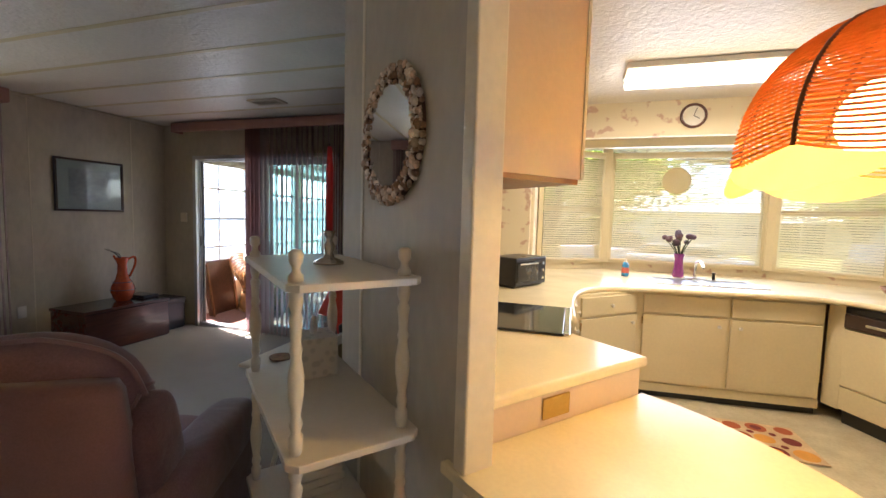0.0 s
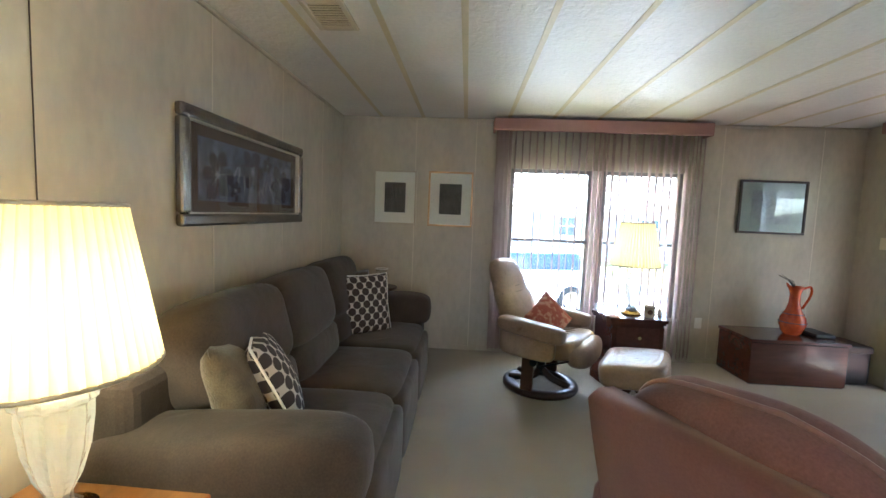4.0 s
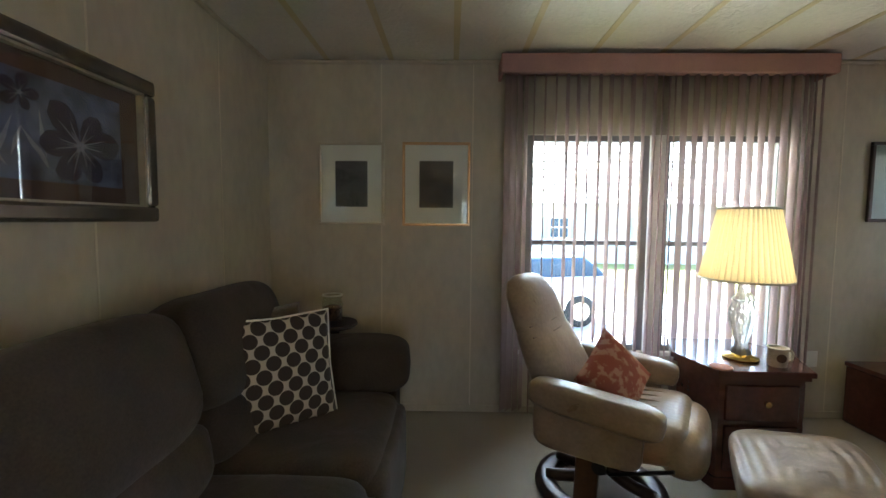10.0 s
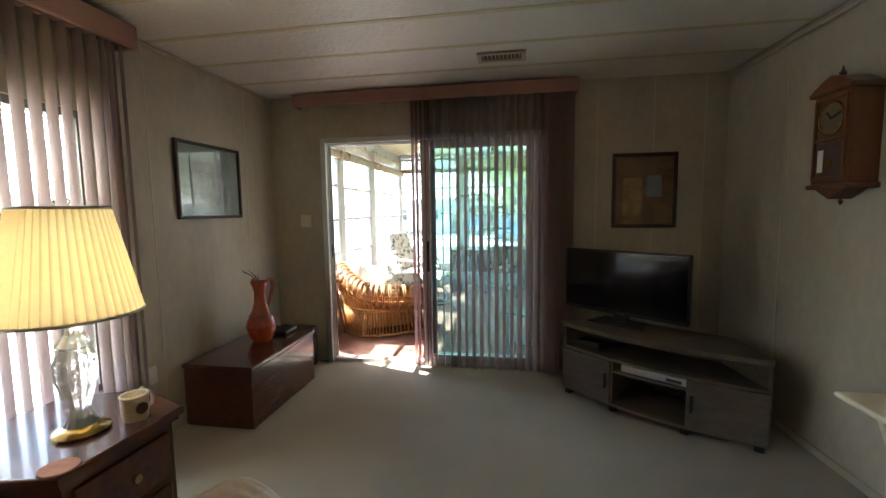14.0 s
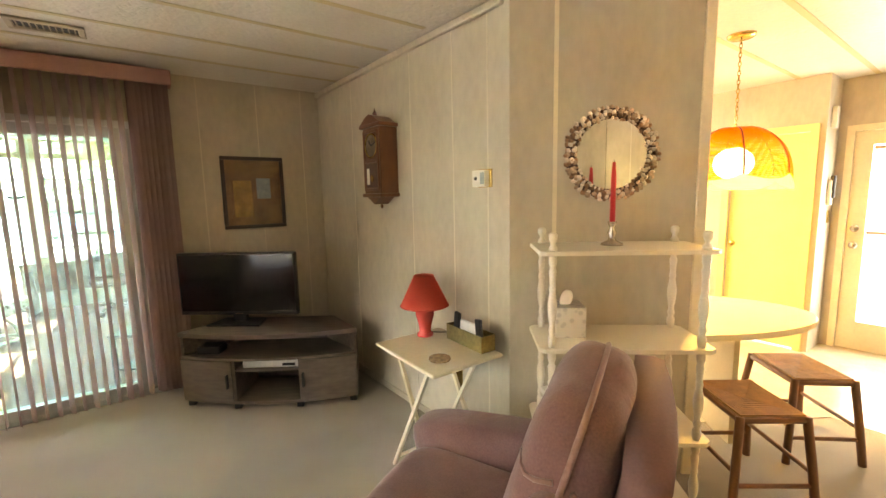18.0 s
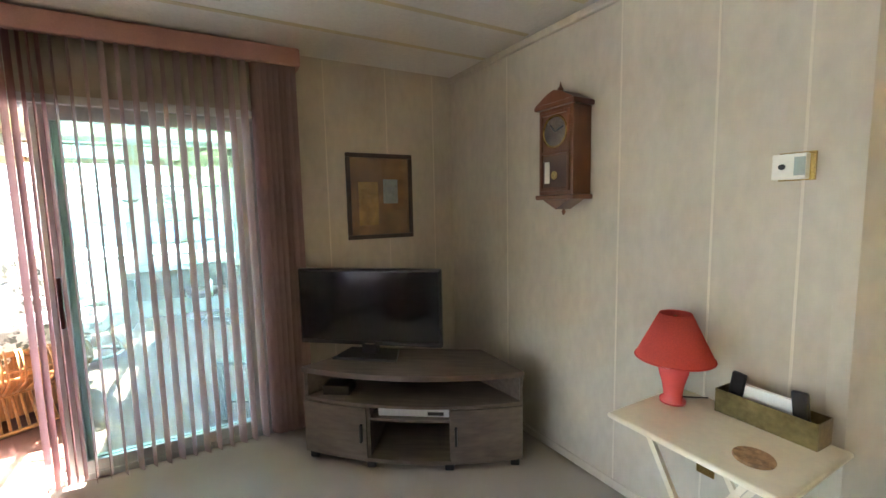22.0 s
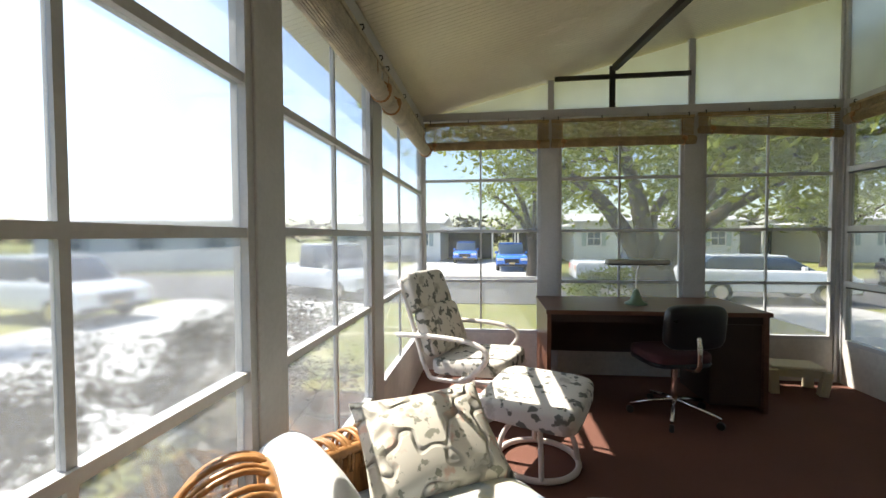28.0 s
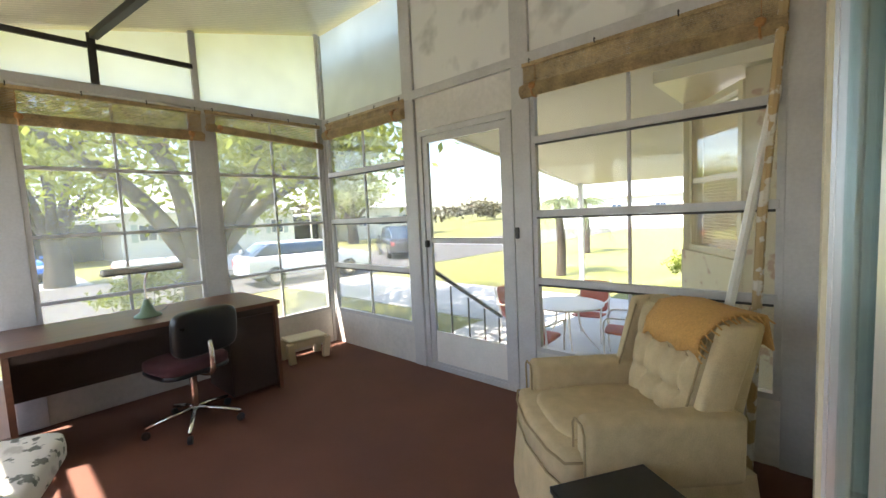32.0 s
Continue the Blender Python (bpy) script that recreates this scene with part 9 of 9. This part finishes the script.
# ---- homes across the street ----
def home(label, x, y, w, d, h, a, n_win, carport_side=0):
    top = thing("mobile_home", label, "house", pose(x, y, GZ, 0, 0, a))
    # local: front at y = -d/2
    part("wall", box(-w / 2, w / 2, -d / 2, d / 2, 0.0, h), HOUSEWALL, top)
    part("skirting", box(-w / 2 - 0.02, w / 2 + 0.02, -d / 2 - 0.02, d / 2 + 0.02, 0.0, 0.5), KICK, top)
    bm = bmesh.new()
    prof = [(-d / 2 - 0.5, h), (0, h + 0.7), (d / 2 + 0.5, h)]
    for x0, x1 in ((-w / 2 - 0.4, w / 2 + 0.4),):
        a_ = [bm.verts.new((x0, p[0], p[1])) for p in prof] + [bm.verts.new((x0, p[0], p[1] + 0.15)) for p in prof[::-1]]
        b_ = [bm.verts.new((x1, p[0], p[1])) for p in prof] + [bm.verts.new((x1, p[0], p[1] + 0.15)) for p in prof[::-1]]
        bm.faces.new(a_)
        bm.faces.new(b_[::-1])
        for k in range(6):
            bm.faces.new((a_[k], b_[k], b_[(k + 1) % 6], a_[(k + 1) % 6]))
    bmesh.ops.recalc_face_normals(bm, faces=bm.faces)
    part("roof", bm, ROOFSHEET, top)
    for k in range(n_win):
        wx = -w / 2 + w * (k + 0.5) / n_win
        wi = part("window", frame_bars(wx - 0.55, wx + 0.55, 1.3, 2.45, 0.08, us=(wx,), zs=(1.9,), depth=0.1), TRIM, top, m=pose(0, -d / 2, 0))
        part("pane", box(wx - 0.48, wx + 0.48, -0.01, 0.01, 1.38, 2.37), DARKGLASS, wi)
        for s in (-1, 1):
            part("shutter", box(wx + s * 0.75 - 0.17, wx + s * 0.75 + 0.17, -0.05, -0.01, 1.3, 2.45), MATBLUE, top, m=pose(0, -d / 2, 0))
    if carport_side:
        s = carport_side
        x0, x1 = sorted((s * w / 2, s * (w / 2 + 4.5)))
        part("carport_roof", box(x0, x1, -d / 2 - 0.5, d / 2, 2.65, 2.85), ROOFSHEET, top)
        for yy in (-d / 2, 0.5):
            part("carport_post", box(s * (w / 2 + 4.3) - 0.06, s * (w / 2 + 4.3) + 0.06, yy - 0.06, yy + 0.06, 0, 2.65), TRIM, top)
        # Added near-black block: the deep shade under the carport is in its colour.
        part("carport_dark_back", box(x0 + 0.1, x1 - 0.1, d / 2 - 1.2, d / 2, 0, 2.64), DARKCAR, top)
    return top


home("pale grey manufactured home with a carport across the street", -11.6, 42.0, 9.0, 7.0, 3.1, 0, 3, 1)
home("white manufactured home across the street", 9.5, 41.0, 12.0, 7.0, 3.1, 0, 4, -1)
home("white manufactured home further down the street", 28.0, 42.0, 12.0, 7.0, 3.1, 0, 4, -1)
home("pale manufactured home next door beyond the carport", 44.0, 17.0, 16.0, 8.0, 3.1, -90, 4)
home("pale manufactured home beyond the side drive", -27.0, 8.0, 18.0, 8.0, 3.1, 90, 4)
home("pale manufactured home on the corner", -26.0, 32.0, 12.0, 8.0, 3.1, 20, 3)


# ---- vehicles ----
def car(name, label, m, paint, kind="suv"):
    top = thing(name, label, "car", m)
    # local: nose towards -y
    L, W, H = (4.5, 1.82, 1.65) if kind == "suv" else (5.4, 1.95, 1.85) if kind == "truck" else (4.6, 1.8, 1.45)
    body = bmesh.new()
    prof = [(-L / 2, 0.35), (-L / 2, 0.75), (-L / 2 + 0.25, 0.92), (-L / 2 + 1.15, 1.02), (L / 2 - 0.1, 1.05), (L / 2, 0.9), (L / 2, 0.35)]
    def slab(bm, prof, w0, w1):
        a_ = [bm.verts.new((-w0 if z < 0.95 else -w1, y, z)) for y, z in prof]
        b_ = [bm.verts.new((w0 if z < 0.95 else w1, y, z)) for y, z in prof]
        bm.faces.new(a_)
        bm.faces.new(b_[::-1])
        n = len(prof)
        for k in range(n):
            bm.faces.new((a_[k], b_[k], b_[(k + 1) % n], a_[(k + 1) % n]))
        bmesh.ops.recalc_face_normals(bm, faces=bm.faces)
        bmesh.ops.bevel(bm, geom=bm.edges[:], offset=0.06, segments=2, affect="EDGES", profile=0.5)
        return bm
    b_ob = part("body", slab(body, prof, W / 2, W / 2 - 0.06), paint, top, "", True)
    if kind == "truck":
        cab = [(-L / 2 + 1.2, 0.98), (-L / 2 + 1.75, H - 0.05), (-L / 2 + 3.1, H), (-L / 2 + 3.3, 0.98)]
    else:
        cab = [(-L / 2 + 1.0, 0.98), (-L / 2 + 1.75, H - 0.05), (L / 2 - 0.75, H), (L / 2 - 0.12, 0.98)]
    part("cabin", slab(bmesh.new(), cab, W / 2 - 0.1, W / 2 - 0.16), DARKGLASS, top, "dark glazed cabin", True)
    roof_y0, roof_y1 = cab[1][0] + 0.05, cab[2][0] - 0.05
    part("roof", box(-W / 2 + 0.22, W / 2 - 0.22, roof_y0, roof_y1, H - 0.04, H + 0.02, 0.02), paint, top)
    for y in (-L / 2 + 0.9, L / 2 - 0.9):
        for s in (-1, 1):
            tyre = part("wheel", lathe([(0.24, -0.11), (0.33, -0.10), (0.34, 0.0), (0.33, 0.10), (0.24, 0.11)], 20), RUBBER, top, "", True, pose(s * (W / 2 - 0.1), y, 0.34, 0, 90, 0))
            part("rim", lathe([(0.21, 0.0), (0.20, 0.118), (0.05, 0.122)], 16), SILVER, tyre)
            part("rim", lathe([(0.05, -0.122), (0.20, -0.118), (0.21, 0.0)], 16), SILVER, tyre)
    for s in (-1, 1):
        part("headlight", box(s * 0.68 - 0.2, s * 0.68 + 0.2, -L / 2 - 0.01, -L / 2 + 0.05, 0.66, 0.80, 0.02), TRIM, top)
        part("tail_light", box(s * 0.75 - 0.1, s * 0.75 + 0.1, L / 2 - 0.05, L / 2 + 0.012, 0.7, 0.9, 0.02), CANDLERED, top)
        part("door_mirror", box(s * (W / 2 + 0.02) - 0.08, s * (W / 2 + 0.02) + 0.08, -L / 2 + 1.45, -L / 2 + 1.55, 1.02, 1.15, 0.02), paint, top)
    part("grille", box(-0.42, 0.42, -L / 2 - 0.012, -L / 2 + 0.03, 0.50, 0.76, 0.02), DARKCAR, top)
    part("plate", box(-0.16, 0.16, -L / 2 - 0.02, -L / 2 - 0.012, 0.44, 0.55), MAIZE, top)
    part("bumper", box(-W / 2 + 0.05, W / 2 - 0.05, -L / 2 - 0.03, -L / 2 + 0.1, 0.32, 0.46, 0.03), DARKCAR, top)
    return top


car("parked_car", "bright blue parked hatchback facing the street", pose(-1.7, 31.0, GZ + 0.02, 0, 0, 0), BLUEPAINT)
car("parked_car", "dark blue car under the carport across the street", pose(-4.9, 38.0, GZ + 0.02, 0, 0, 0), BLUEPAINT)
car("parked_car", "white parked sedan behind the tree", pose(5.6, 18.6, GZ + 0.02, 0, 0, 84), WHITECAR, "sedan")
car("parked_truck", "white parked pickup truck on the side drive", pose(-9.0, 19.0, GZ + 0.02, 0, 0, 60), WHITECAR, "truck")
car("parked_car", "white parked van on the street", pose(-14.5, 14.0, GZ + 0.02, 0, 0, 80), WHITECAR)
car("parked_car", "dark parked sport utility vehicle down the street", pose(13.0, 21.5, GZ + 0.02, 0, 0, 150), DARKCAR)
car("parked_truck", "white parked pickup behind the tree", pose(3.2, 22.3, GZ + 0.02, 0, 0, 88), WHITECAR, "truck")


# ---- trees and shrubs ----
def leaf_cloud(centres, count, size, spread, seed, stretch=1.0):
    rnd = np.random.RandomState(seed)
    verts, faces = [], []
    centres = np.array(centres, float)
    for i in range(count):
        c = centres[rnd.randint(len(centres))] + rnd.normal(0, spread, 3) * (1, 1, 0.55)
        n = rnd.normal(0, 1, 3)
        n[2] = abs(n[2]) + 0.4
        n /= np.linalg.norm(n)
        u = np.cross(n, rnd.normal(0, 1, 3))
        u /= np.linalg.norm(u)
        v = np.cross(n, u)
        s = size * rnd.uniform(0.6, 1.4)
        k = len(verts)
        for a, b in ((-1, 0), (0, -0.5), (1, 0), (0, 0.5)):
            verts.append(tuple(c + s * (a * u * stretch + b * v) + n * s * 0.12 * (a * a)))
        faces.append((k, k + 1, k + 2, k + 3))
    me = bpy.data.meshes.new("crown")
    me.from_pydata(verts, [], faces)
    me.materials.append(LEAF)
    return me


def oak_tree(label, x, y, h, r, seed, leaves, size):
    rnd = random.Random(seed)
    top = thing("oak_tree", label, "tree", pose(x, y, GZ))
    bm = bmesh.new()
    fork = h * 0.26
    tube(smoothline([(0, 0, -0.1), (0.05, 0, fork * 0.5), (-0.05, 0.05, fork)]), 0.52, 12, bm, taper=0.36)
    part("trunk", bm, BARK, top, "", True)
    ends = []
    for k in range(7):
        a = 2 * math.pi * k / 7 + rnd.uniform(-0.3, 0.3)
        reach = r * rnd.uniform(0.55, 0.95)
        zt = h * rnd.uniform(0.55, 0.95)
        p1 = Vector((0.12 * math.cos(a), 0.12 * math.sin(a), fork - 0.2))
        p2 = Vector((reach * 0.35 * math.cos(a + 0.2), reach * 0.35 * math.sin(a + 0.2), fork + (zt - fork) * 0.45))
        p3 = Vector((reach * math.cos(a), reach * math.sin(a), zt))
        limb = part("limb", tube(smoothline([p1, p2, p3], 6), 0.21, 8, taper=0.03), BARK, top, "", True)
        ends.append(p3)
        ends.append((p2 + p3) / 2)
        for q in range(4):
            b0 = p2.lerp(p3, rnd.uniform(0.0, 0.8))
            b1 = b0 + Vector((rnd.uniform(-1, 1), rnd.uniform(-1, 1), rnd.uniform(-0.3, 0.7))) * r * 0.32
            part("branch", tube(smoothline([b0, (b0 + b1) / 2 + Vector((0, 0, 0.1)), b1], 4), 0.06, 6, taper=0.012), BARK, limb, "", True)
            ends.append(b1)
    me = leaf_cloud([tuple(e) for e in ends], leaves, size, r * 0.15, seed)
    part("crown", me, None, top, "many small green leaves", kind="stuff")
    return top


oak_tree("large spreading oak on the front lawn", 0.40, 13.2, 6.4, 4.3, 3, 14000, 0.09)
oak_tree("leafy tree across the street", -0.6, 26.6, 8.0, 3.6, 9, 4500, 0.12)
oak_tree("leafy tree by the far homes", 19.0, 34.0, 6.5, 3.5, 12, 4000, 0.14)


def shrub(name, label, x, y, w, d, h, n, seed, mat=HEDGE, size=0.05):
    rnd = np.random.RandomState(seed)
    cs = [(rnd.uniform(-w / 2, w / 2), rnd.uniform(-d / 2, d / 2), rnd.uniform(0.15 * h, 0.8 * h)) for _ in range(max(6, int(w * d * 14)))]
    me = leaf_cloud(cs, n, size, 0.14 * min(1, h), seed)
    me.materials.clear()
    me.materials.append(mat)
    top = thing(name, label, "shrub", pose(x, y, GZ))
    part("foliage", me, None, top, "dense small leaves", kind="stuff")
    for k in range(5):
        cx, cy, cz = cs[k]
        part("stem", tube([(cx * 0.5, cy * 0.5, 0), (cx, cy, cz)], 0.015, 5, taper=0.006), BARK, top)


shrub("hedge", "dusty green hedge along the porch's drive side", -5.35, 6.6, 1.2, 5.6, 1.75, 30000, 4, HEDGE, 0.024)
shrub("bush", "rounded bush beside the tree", -0.6, 13.4, 1.3, 1.2, 1.9, 2500, 6, LEAF)
shrub("bush", "small flowering bush on the far lawn", 9.6, 6.35, 1.1, 1.1, 1.35, 2200, 7, LEAF)
shrub("bush", "low bush at the corner of the porch", 1.3, 9.3, 0.9, 0.7, 0.75, 1200, 11, LEAF)
shrub("hedge", "low hedge in front of the pale home", -11.5, 37.5, 4.0, 0.7, 0.8, 1800, 14)


def palm(x, y, h, seed):
    rnd = random.Random(seed)
    top = thing("palm_tree", "tall palm with arching fronds", "palm tree", pose(x, y, GZ))
    part("trunk", tube(smoothline([(0, 0, -0.1), (0.08, 0, h * 0.5), (0.0, 0.1, h)]), 0.17, 10, taper=0.11), BARK, top, "", True)
    for k in range(18):
        a = 2 * math.pi * k / 18 + rnd.uniform(-0.15, 0.15)
        lift = rnd.uniform(-0.3, 0.9)
        L = 1.7
        mid = [Vector((L * t * math.cos(a) * 0.9, L * t * math.sin(a) * 0.9, h + lift * t - (1.0 + lift * 0.6) * t * t)) for t in [j / 8 for j in range(9)]]
        bm = tube(mid, 0.015, 4, taper=0.004)
        side = Vector((-math.sin(a), math.cos(a), 0))
        for j in range(1, 9):
            for s in (-1, 1):
                for f in (0.0, 0.5):
                    c = mid[j].lerp(mid[j - 1], f)
                    tip = c + side * s * 0.42 * (1 - 0.4 * j / 8) + (mid[j] - mid[j - 1]) * 1.0 + Vector((0, 0, -0.14))
                    w = (mid[j] - mid[j - 1]).normalized() * 0.022
                    bm.faces.new([bm.verts.new(q) for q in (c - w, c + w, tip)])
        part("frond", bm, PALMLEAF, top)


MULCH = material("brown_mulch", (0.075, 0.056, 0.034), 0.95, var=0.3, scale=3, fine=14, bump=0.15, spec=0.1)
bed = bmesh.new()
grid = [[bed.verts.new((-6.1 + 0.16 * i, 4.0 + 0.2 * j, GZ + 0.035 + 0.05 * noise.noise(Vector((i * 0.9, j * 1.1, 4.0))) - (0.1 if i in (0, 10) or j in (0, 29) else 0.0))) for j in range(30)] for i in range(11)]
for i in range(10):
    for j in range(29):
        bed.faces.new((grid[i][j], grid[i + 1][j], grid[i + 1][j + 1], grid[i][j + 1]))
solid("ground_mulch_bed", bed, MULCH, "brown mulch bed under the hedge beside the porch", "ground", "structure", smooth=True)
palm(-14.7, 11.7, 4.4, 1)
palm(10.2, 10.4, 2.5, 2)
palm(17.0, 12.4, 2.6, 4)
# far tree line
bm_pts = [(x, 75 + 6 * math.sin(x * 0.13), 2.2 + 1.6 * math.sin(x * 0.21) ** 2) for x in range(-110, 111, 4)]
fw = thing("far_trees", "hazy line of trees beyond the homes", "tree line", pose(0, 0, GZ), kind="stuff")
me = leaf_cloud(bm_pts, 5000, 0.7, 1.6, 21)
me.materials.clear()
me.materials.append(HEDGE)
part("foliage", me, None, fw, kind="stuff")
west_pts = [(-75 + 5 * math.sin(y * 0.17), y, 2.2 + 1.6 * math.sin(y * 0.23) ** 2) for y in range(-60, 70, 4)]
me = leaf_cloud(west_pts, 3500, 0.7, 1.6, 22)
me.materials.clear()
me.materials.append(HEDGE)
part("foliage", me, None, fw, kind="stuff")
car("parked_car", "pale parked car on the drive outside the wide window", pose(-10.0, 1.2, GZ + 0.02, 0, 0, 8), WHITECAR, "sedan")
